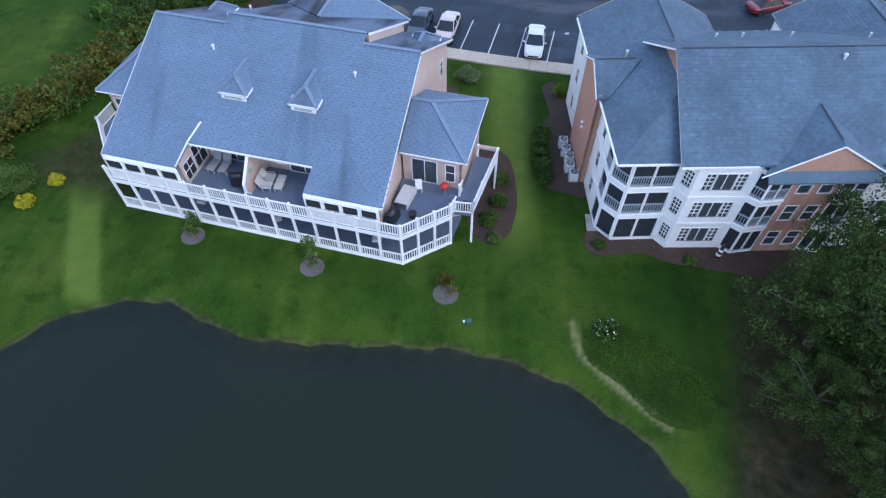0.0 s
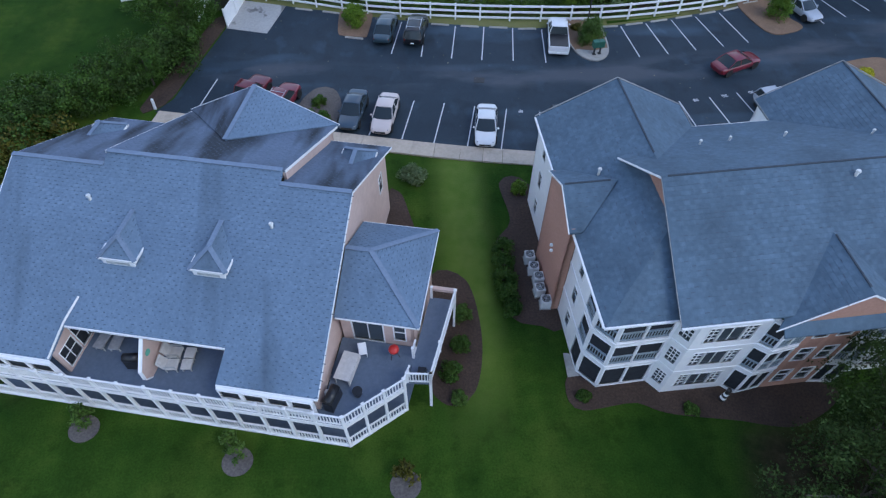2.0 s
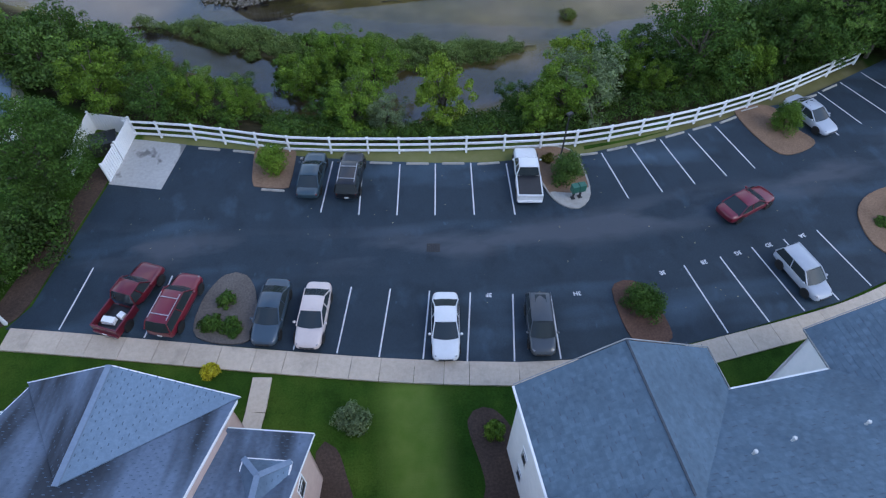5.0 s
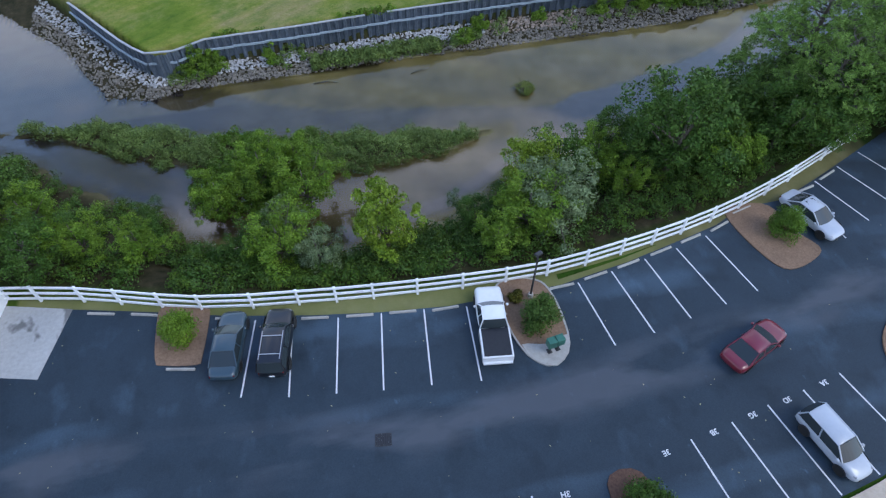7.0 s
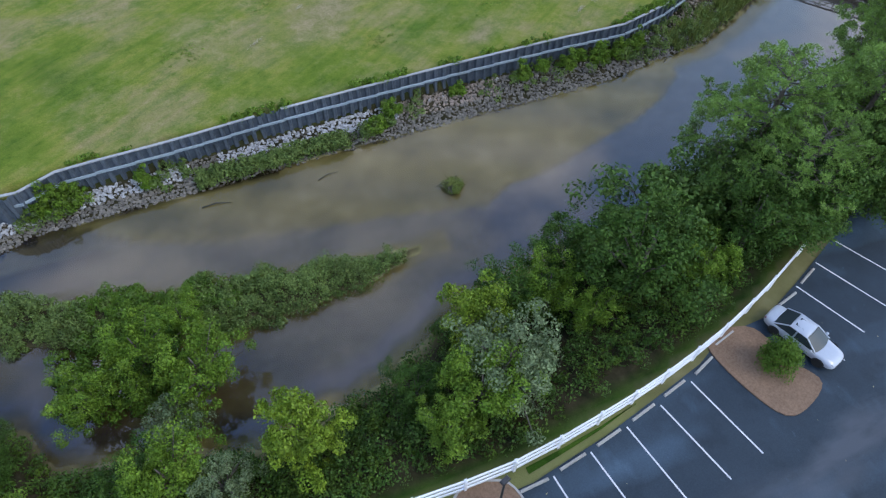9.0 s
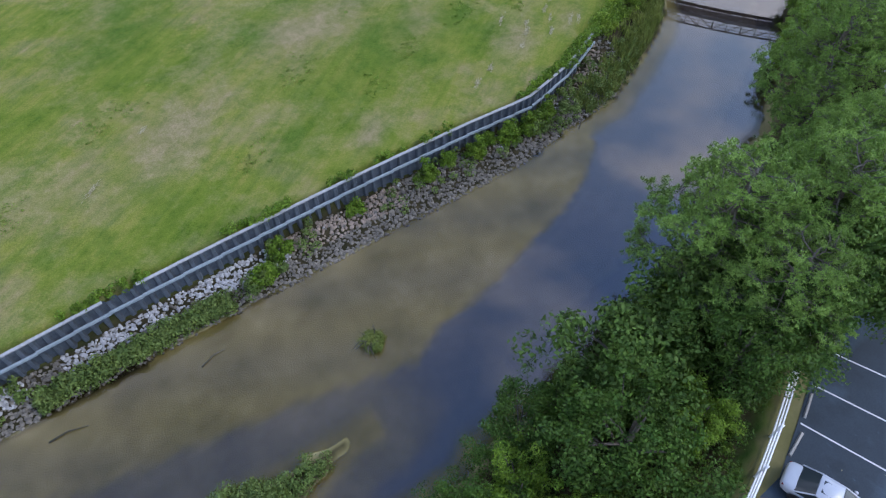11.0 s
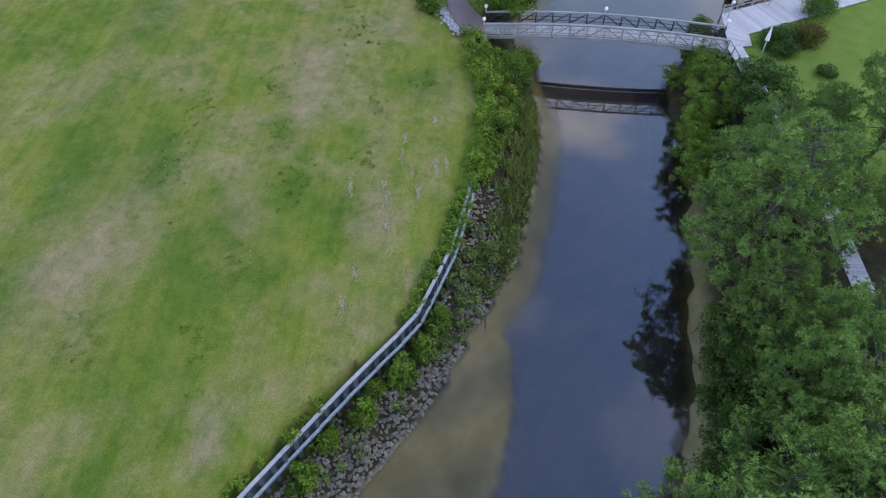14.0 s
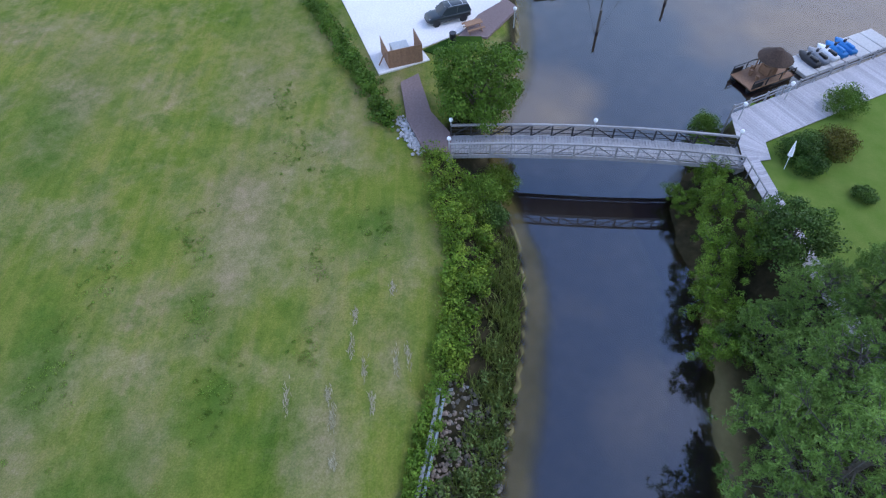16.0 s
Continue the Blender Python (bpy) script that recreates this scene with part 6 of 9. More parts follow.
# the woods on the near bank, tree by tree
KIND = {
    "holly": tree("dense dark green broadleaf tree on the creek bank", 7.0, 3.1, M["holly"], 11, 0.18, 100, 95, 0.185, 0.38, 0.0, 0.21),
    "oak": tree("round dark green oak with a dense crown", 8.5, 4.4, M["oak"], 12, 0.2, 120, 75, 0.34, 0.3),
    "bright": tree("bright green young broadleaf tree on the creek bank", 6.0, 2.6, M["bright"], 13, 0.15, 90, 105, 0.165, 0.5, 0.0, 0.21),
    "lime": tree("yellow-green feathery young tree", 5.0, 1.9, M["lime"], 14, 0.12, 80, 105, 0.14, 0.45, 0.25, 0.21),
    "silver": tree("grey-green silvery willow-like tree", 5.2, 2.5, M["silver"], 15, 0.15, 85, 95, 0.15, 0.55, 0.0, 0.2),
    "juniper": tree("dense dark round-crowned evergreen beside the parking lot", 7.4, 3.7, M["holly"], 19, 0.06, 200, 140, 0.14, 0.18, 0.1, 0.2),
    "round_oak": tree("full bright green round-crowned tree beside the bridge", 8.5, 4.4, M["bush"], 23, 0.12, 150, 90, 0.25, 0.22, 0.0, 0.2),
    "live_oak": tree("spreading dark live oak with a dense crown", 8.5, 4.4, M["live_oak"], 18, 0.2, 170, 105, 0.155, 0.42, 0.0, 0.17),
    "pine": pine_tree("tall green pine with tufted crown", 12.0, 4.4, 16, 44),
    "mass": pine_tree("broad green pine with rounded needle tufts and pale limbs", 9.5, 4.6, 17, 50),
}
WOODS = [
    ("bright", -18.4, 73.6, 0.95), ("holly", -13.6, 72.0, 0.7), ("bright", -7.2, 72.6, 0.7), ("oak", -23.4, 76.8, 0.7), ("bright", -15.0, 76.5, 0.9), ("oak", -19.5, 80.5, 0.7), ("holly", -24.0, 83.0, 0.9), ("bright", -11.0, 73.0, 0.75), ("holly", -8.0, 76.5, 0.5), ("oak", -28.5, 79.0, 0.8), ("bright", -32, 85, 0.9),
    ("bright", 4.6, 77.8, 0.95), ("bright", 1.2, 80.6, 0.9), ("bright", -2.6, 78.6, 0.75), ("bright", 3.6, 83.0, 0.6), ("silver", 2.6, 75.0, 0.85), ("holly", 1.8, 80.0, 0.55), ("silver", 5.2, 69.2, 0.75), ("bright", 2.6, 70.6, 0.95), ("lime", 9.9, 69.9, 1.42), ("holly", 0.2, 71.6, 0.55),
    ("bright", 20.2, 68.4, 0.95), ("holly", 17.0, 71.0, 0.6), ("silver", 22.4, 69.6, 1.25), ("lime", 21.8, 73.4, 1.3), ("bright", 28.0, 74.6, 0.9), ("holly", 24.5, 75.0, 0.8), ("bright", 17.6, 67.6, 0.6),
    ("holly", 33.6, 73.0, 1.25), ("oak", 37.6, 76.6, 0.95), ("holly", 30.5, 77.5, 0.8), ("bright", 38.2, 71.6, 0.8), ("holly", 42.6, 72.6, 0.9), ("bright", 29.6, 71.4, 0.55), ("holly", 33.6, 77.6, 0.6),
    ("pine", 52.0, 75.6, 1.0), ("holly", 46.6, 74.6, 1.0), ("oak", 51.0, 73.6, 0.9), ("bright", 42.6, 77.6, 0.85), ("holly", 47.4, 72.6, 1.1), ("holly", 50.8, 72.6, 0.95), ("oak", 53.6, 71.4, 0.8), ("pine", 45.8, 73.6, 0.85), ("holly", 45.4, 71.6, 0.7), ("holly", 49.4, 74.4, 0.9), ("oak", 46.0, 77.0, 0.8),
    ("pine", 47.6, 78.6, 1.2), ("mass", 54.4, 77.0, 1.1), ("mass", 59.6, 78.4, 0.95), ("mass", 63.4, 78.6, 0.8), ("pine", 68.8, 85.6, 1.18), ("pine", 64.2, 83.0, 0.72), ("mass", 72.4, 87.0, 0.72), ("pine", 74.6, 86.6, 0.85), ("mass", 78.2, 90.2, 0.55),
    ("oak", 52.4, 79.4, 0.55), ("holly", 57.4, 80.6, 0.5), ("oak", 62.6, 82.4, 0.45), ("mass", 60.0, 72.6, 0.9), ("holly", 68.6, 81.6, 0.45), ("pine", 77.0, 76.6, 0.9),
    ("bright", 80.6, 93.9, 0.78), ("bright", 84.2, 94.6, 0.8), ("bright", 88.2, 96.4, 0.66), ("bright", 91.4, 97.8, 0.5), ("bright", 88.8, 99.0, 0.5), ("bright", 92.8, 99.0, 0.42), ("bright", 77.2, 91.9, 0.72), ("oak", 85.6, 91.2, 0.6), ("mass", 81.0, 88.4, 0.6), ("bright", 86.4, 93.2, 0.5),
    ("pine", 84.4, 81.4, 1.0), ("pine", 76.4, 84.2, 0.6), ("mass", 83.8, 85.6, 0.62),
    ("round_oak", 86.9, 118.1, 0.99), ("bright", 96.0, 100.0, 0.42),
    ("juniper", -20.6, 64.6, 1.14), ("holly", -21.6, 56.0, 0.5),
    ("live_oak", 23.0, 17.6, 1.0), ("live_oak", 26.6, 21.6, 1.0), ("live_oak", 25.6, 14.6, 1.05), ("live_oak", 20.6, 12.8, 0.62), ("live_oak", 31.0, 17.0, 1.0), ("live_oak", 23.0, 8.6, 0.6), ("live_oak", 27.0, 8.4, 0.9), ("live_oak", 31.0, 11.0, 1.0), ("live_oak", 24.6, 3.4, 0.9),
]
rnd = random.Random(5)
for kind, x, y, s in WOODS:
    sx, sz = s * rnd.uniform(0.92, 1.08), s * rnd.uniform(0.9, 1.1)
    copy_thing(KIND[kind], pose(x, y, ground_height(x, y) - 0.1, 0, 0, rnd.uniform(0, 360)) @ Matrix.Diagonal((sx, sx, sz, 1)))
for k in KIND.values():
    for o in list(k.children_recursive) + [k]:
        bpy.data.objects.remove(o)

# undergrowth on the near bank
rnd = np.random.default_rng(21)
cs, rs = [], []
while len(cs) < 2700:
    x = rnd.uniform(-34, 66)
    lo, hi = lerp(TOP, x) + 0.5, lerp(NEAR, x) - 0.9
    y = rnd.uniform(lo, max(hi, lo + 0.3))
    if x > 4 and x < 18 and y > 74.6 or x < -5 and math.sin(x * 0.9 + y * 0.5) + math.sin(x * 0.37 - y * 0.8) < -0.8:
        continue
    cs.append((x, y, ground_height(x, y) + rnd.uniform(0.1, 1.0)))
    rs.append(rnd.uniform(0.35, 0.85))
cs, rs = np.array(cs), np.array(rs)
pick = rnd.random(len(cs))
for i, (mat, lab) in enumerate((("oak", "deep green bramble and vine undergrowth on the creek bank"), ("scrub", "mid green vine undergrowth on the creek bank"), ("holly", "dark green scrub on the creek bank"))):
    sel = (pick >= i / 3) & (pick < (i + 1) / 3)
    thicket("undergrowth", lab, cs[sel], rs[sel], 62, 0.15, M[mat])
# islet growth
cs, rs = [], []
while len(cs) < 1300:
    x, y = rnd.uniform(-22, 20.5), rnd.uniform(79, 95)
    if islet(x, y) > (0.36 if x > 4 else 0.42) + (0.16 if x > 4 else 0.28) * math.sin(x * 1.1 + 1.5 * math.sin(y * 1.2)):
        big = 1.0 + 0.5 * math.sin(x * 1.3 + 2 * math.sin(y * 0.9))
        cs.append((x, y, ground_height(x, y) + rnd.uniform(0.05, 0.6) * big))
        rs.append(rnd.uniform(0.3, 0.6) * (0.7 + 0.3 * big))
cs, rs = np.array(cs), np.array(rs)
half = np.abs(cs[:, 0] - 1.0) / 5.0 + rnd.normal(0, 0.35, len(cs)) > 0.8
thicket("marsh_growth", "grey-green marsh shrubs covering the islet", cs[half], rs[half], 76, 0.125, M["marsh"], flat=1.1)
thicket("marsh_growth", "greener marsh shrubs covering the islet", cs[~half], rs[~half], 64, 0.15, M["bush"])
cs = [(x, y, WATER + rnd.uniform(0.0, 0.6)) for x, y in zip(rnd.uniform(-5.5, 3, 260), rnd.uniform(77.5, 84.5, 260)) if y > 79.5 - 0.6 * (x + 5)]
thicket("marsh_growth", "bright green marsh plants standing in the shallow channel", cs, rnd.uniform(0.3, 0.65, len(cs)), 55, 0.18, M["bush"])
# bushes among the stones and along the top of the wall
cs, rs = [], []
for x0, x1, count, deep in ((-8, -2.5, 30, 1.6), (6.5, 20, 330, 0.1), (20, 23, 14, 0.1), (3, 6, 18, 1.0), (26, 28, 8, 1.0), (33, 52, 40, 1.4), (50, 61, 70, 1.3), (24, 25.5, 8, 1.5)):
    for _ in range(count):
        x = rnd.uniform(x0, x1)
        a, b = lerp(FAR, x), lerp(WALL, x)
        y = rnd.uniform(a + 0.1, a + 0.35 * (b - a)) if deep < 0.5 else rnd.uniform(a + 0.25 * (b - a), b - 0.35)
        cs.append((x, y, ground_height(x, y) + rnd.uniform(0.05, 0.9)))
        rs.append(rnd.uniform(0.28, 0.62))
n_tall = len(cs)
for bx, by, br, bh in ((-4.9, 98.8, 1.5, 1.5), (-3.4, 98.9, 1.2, 1.2), (-6.2, 98.4, 0.8, 1.0), (2.3, 98.8, 0.8, 1.4), (25.0, 99.9, 0.9, 1.2), (22.9, 98.7, 1.0, 0.9), (32.0, 100.4, 0.6, 0.8), (38.9, 100.3, 0.9, 1.3), (41.5, 100.6, 0.6, 0.9), (44.2, 100.1, 0.9, 1.4), (48.0, 100.0, 1.0, 1.5), (50.4, 100.0, 0.9, 1.2), (52.4, 100.4, 1.0, 1.3), (46.0, 100.6, 0.6, 0.8)):
    for _ in range(int(34 * br)):
        a, q = rnd.uniform(0, 6.28), rnd.random() ** 0.5
        cs.append((bx + br * 1.2 * q * math.cos(a), by + br * q * 0.8 * math.sin(a), ground_height(bx, by) + bh * rnd.uniform(0.1, 1.0) * (1.15 - q) * 1.9))
        rs.append(rnd.uniform(0.25, 0.5))
n_tall = len(cs) - n_tall
small, tall = len(cs) - n_tall, slice(len(cs) - n_tall, None)
thicket("bank_growth", "fresh green bushes rooted in the stone bank", cs[tall], rs[tall], 85, 0.14, M["bright"])
cs, rs = cs[:small], rs[:small]
thicket("bank_growth", "green weeds and bushes growing through the stone bank", cs, rs, 60, 0.17, M["marsh"])
cs, rs = [], []
for x0, x1, count in ((10, 14.5, 26), (21.8, 24.2, 16), (-4, 2, 10), (52.5, 56, 20), (56, 62, 26), (35, 38, 8)):
    for _ in range(count):
        x = rnd.uniform(x0, x1)
        y = lerp(WALL, x) + rnd.uniform(0.15, 0.9)
        cs.append((x, y, -0.75 + rnd.uniform(0.05, 0.4)))
        rs.append(rnd.uniform(0.2, 0.42))
for x0, x1, count in ((24.2, 27.2, 26), (30.6, 33, 12), (39, 43, 14), (15, 16.4, 8), (50, 60, 45)):
    for _ in range(count):
        x = rnd.uniform(x0, x1)
        y = lerp(WALL, x) + rnd.uniform(0.0, 0.8)
        cs.append((x, y, -0.7 + rnd.uniform(0.05, 0.5)))
        rs.append(rnd.uniform(0.2, 0.45))
for _ in range(55):
    x = rnd.uniform(56.5, 64)
    cs.append((x, lerp(WALL, x) + rnd.uniform(-0.7, 0.7), -0.6 + rnd.uniform(-0.2, 0.5)))
    rs.append(rnd.uniform(0.28, 0.55))
thicket("wall_growth", "yellow-green weeds leaning over the wall cap", cs, rs, 50, 0.15, M["bright"])
# band of scrub between field and creek beyond the wall's end
cs, rs = [], []
for _ in range(300):
    x = rnd.uniform(64.5, 80.5)
    a, b = lerp(FAR, x), lerp(WALL, x)
    y = rnd.uniform(a + np.interp(x, [64, 70, 76], [0.75, 0.6, 0.35]) * (b - a), b + 0.7)
    cs.append((x, y, ground_height(x, y) + rnd.uniform(0.15, 1.2) * (0.6 + 0.4 * (x > 70))))
    rs.append(rnd.uniform(0.35, 0.85))
cs, rs = np.array(cs), np.array(rs)
half = rnd.random(len(cs)) < 0.5
thicket("bank_scrub", "bright yellow-green scrub between field and creek", cs[half], rs[half], 75, 0.15, M["bright"])
thicket("bank_scrub", "yellow-green scrub between field and creek", cs[~half], rs[~half], 66, 0.16, M["lime"])
cs, rs = [], []
for _ in range(75):
    x = rnd.uniform(52, 69)
    a, b = lerp(FAR, x), lerp(WALL, x)
    y = rnd.uniform(a - 0.1, a + 0.5 * (b - a))
    cs.append((x, y, ground_height(x, y) + rnd.uniform(0.05, 0.6)))
    rs.append(rnd.uniform(0.3, 0.6))
thicket("reeds", "grey-green reeds and dead brush at the creek edge", cs, rs, 55, 0.16, M["marsh"], flat=1.3)
# upright reed blades along the mud
k = 7000
bx = rnd.uniform(57, 78, k)
by0, by1 = lerp(FAR, bx), lerp(WALL, bx)
by = by0 + (by1 - by0) * rnd.beta(1.6, 1.6, k) * 0.62
thin = np.sin(bx * 1.9 + by) + np.sin(bx * 0.7 - by * 1.3) + rnd.normal(0, 0.7, k) > -0.5
bx, by = bx[thin], by[thin]
k = len(bx)
bh, ba, bl = rnd.uniform(0.5, 1.25, k), rnd.uniform(0, 6.28, k), rnd.normal(0, 0.17, (k, 2))
foot = np.stack([bx, by, height(bx, by) - 0.03], 1)
side = np.stack([np.cos(ba), np.sin(ba), np.zeros(k)], 1) * rnd.uniform(0.03, 0.06, k)[:, None]
lean = np.stack([bl[:, 0], bl[:, 1], np.ones(k)], 1) * bh[:, None]
droop = lean * np.array([1.7, 1.7, 1.0])
verts = np.stack([foot - side, foot + side, foot + lean * 0.6 + side * 0.8, foot + lean * 0.6 - side * 0.8, foot + droop], 1).reshape(-1, 3)
i0 = np.arange(k) * 5
faces = [f for i in i0.tolist() for f in ((i, i + 1, i + 2, i + 3), (i + 3, i + 2, i + 4))]
blades = bpy.data.meshes.new("reed_blades")
blades.from_pydata(verts.tolist(), [], faces)
blades.materials.append(M["reed"])
tagged(new("reed_blades", blades), "olive green upright reeds growing along the muddy creek edge", "reeds", kind="stuff")
cs = [(rnd.uniform(81, 92.5), 0, 0) for _ in range(150)]
cs = [(x + rnd.normal(0, 0.4), 123.2 + (x - 81) * 1.74 + rnd.normal(0, 0.5), -0.75 + rnd.uniform(0, 0.9)) for x, _, _ in cs + cs]
thicket("bank_scrub", "bright green hedge along the edge of the gravel yard", cs, rnd.uniform(0.35, 0.65, len(cs)), 60, 0.17, M["bush"])
# hedge belt by the far lawn, two-toned
cs, rs = [], []
for _ in range(420):
    t = rnd.uniform(0, 1)
    x, y = -37 + 9.5 * t + rnd.normal(0, 1.1), 32 + 17 * t + rnd.normal(0, 1.0)
    cs.append((x, y, 0.3 + rnd.uniform(0, 1.9)))
    rs.append(rnd.uniform(0.45, 0.9))
cs, rs = np.array(cs), np.array(rs)
half = rnd.random(len(cs)) < 0.6
thicket("hedge", "olive green untrimmed hedge along the lawn", cs[half], rs[half], 48, 0.22, M["hedge"], "hedge")
thicket("hedge", "dark green hedge along the lawn", cs[~half], rs[~half], 48, 0.22, M["oak"], "hedge")
cs = [(-36 + rnd.normal(0, 0.5) + i * 0.035, 51 + i * 0.05 + rnd.normal(0, 0.4), rnd.uniform(0.2, 0.8)) for i in range(120)]
thicket("hedge", "dark low hedge on the far lawn", cs, rnd.uniform(0.3, 0.6, 120), 40, 0.2, M["holly"], "hedge")
# belt of trees and shrubs on the far side of the lot's end
cs, rs = [], []
for _ in range(520):
    t = rnd.uniform(0, 1)
    x, y = -18.6 - 13 * t + rnd.normal(0, 1.0), 60.5 - 12.5 * t + rnd.normal(0, 1.2)
    if x > -18.0 or (x + 20.5) * 0.27 + 52.5 > y and x > -21:
        continue
    cs.append((x, y, 0.3 + rnd.uniform(0, 2.6)))
    rs.append(rnd.uniform(0.5, 1.0))
cs, rs = np.array(cs), np.array(rs)
half = rnd.random(len(cs)) < 0.5
thicket("hedge", "dense dark green hedge belt beside the parking lot", cs[half], rs[half], 70, 0.17, M["live_oak"], "hedge")
thicket("hedge", "mid green hedge belt beside the parking lot", cs[~half], rs[~half], 70, 0.17, M["holly"], "hedge")
# bleached straw lying on the field in short drifts
DRIFTS = [(58.95, 111.2), (58.0, 109.95), (55.9, 108.1), (67.7, 112.8), (63.3, 109.1), (64.0, 108.6), (64.4, 113.5), (62.4, 112.2), (60.2, 108.6), (61.6, 110.4), (57.4, 113.3), (51.2, 107.2), (20.6, 117.6), (14.8, 112.4), (48.6, 105.9)]
per = 46
fx = np.repeat([d[0] for d in DRIFTS], per)
fy = np.repeat([d[1] for d in DRIFTS], per)
long = np.repeat(rnd.uniform(0.25, 0.6, len(DRIFTS)), per)
slide, across = rnd.normal(0, 1, len(fx)) * long, rnd.normal(0, 0.11, len(fx))
fx, fy = fx + slide * 0.75 - across * 0.66, fy + slide * 0.66 + across * 0.75
turn = radians(41) + rnd.normal(0, 0.3, len(fx))
lie = np.stack([np.cos(turn), np.sin(turn), rnd.normal(0, 0.05, len(fx))], 1) * rnd.uniform(0.12, 0.3, (len(fx), 1))
wide = np.stack([-np.sin(turn), np.cos(turn), np.zeros(len(fx))], 1) * rnd.uniform(0.015, 0.035, (len(fx), 1))
mid = np.stack([fx, fy, height(fx, fy) + rnd.uniform(0.03, 0.08, len(fx))], 1)
drift = bpy.data.meshes.new("dead_grass")
drift.from_pydata(np.stack([mid - lie, mid + wide, mid + lie, mid - wide], 1).reshape(-1, 3).tolist(), [], [(i, i + 1, i + 2, i + 3) for i in range(0, 4 * len(fx), 4)])
drift.materials.append(M["straw"])
tagged(new("dead_grass", drift), "bleached dead grass lying in streaks on the field", "grass", kind="stuff")
# leafy weeds in loose patches on the field
WEEDS = [(54.8, 117.0, 2.2), (58.2, 122.6, 1.6), (71.5, 117.0, 2.0), (46.5, 114.5, 1.8), (62.6, 128.0, 2.4), (49.5, 127.0, 2.6), (74.0, 128.0, 2.6), (40.5, 111.5, 1.8), (66.0, 118.6, 1.5), (35.5, 118.0, 2.2), (56.5, 131.0, 2.6), (27.0, 108.6, 1.6), (18.0, 121.0, 2.6), (8.0, 113.0, 2.0), (61.0, 114.6, 1.3), (78.5, 134.0, 2.2)]
cs, rs = [], []
for wx, wy, wr in WEEDS:
    for _ in range(int(13 * wr)):
        slide, across = rnd.normal(0, 0.75) * wr, rnd.normal(0, 0.4) * wr
        x, y = wx + slide * 0.75 - across * 0.66, wy + slide * 0.66 + across * 0.75
        if y > lerp(WALL, x) + 1.0:
            cs.append((x, y, ground_height(x, y) + 0.03))
            rs.append(rnd.uniform(0.15, 0.5))
thicket("weeds", "low leafy weeds growing in patches on the field", cs, rs, 30, 0.08, M["tuft"], "weeds", 0.22)

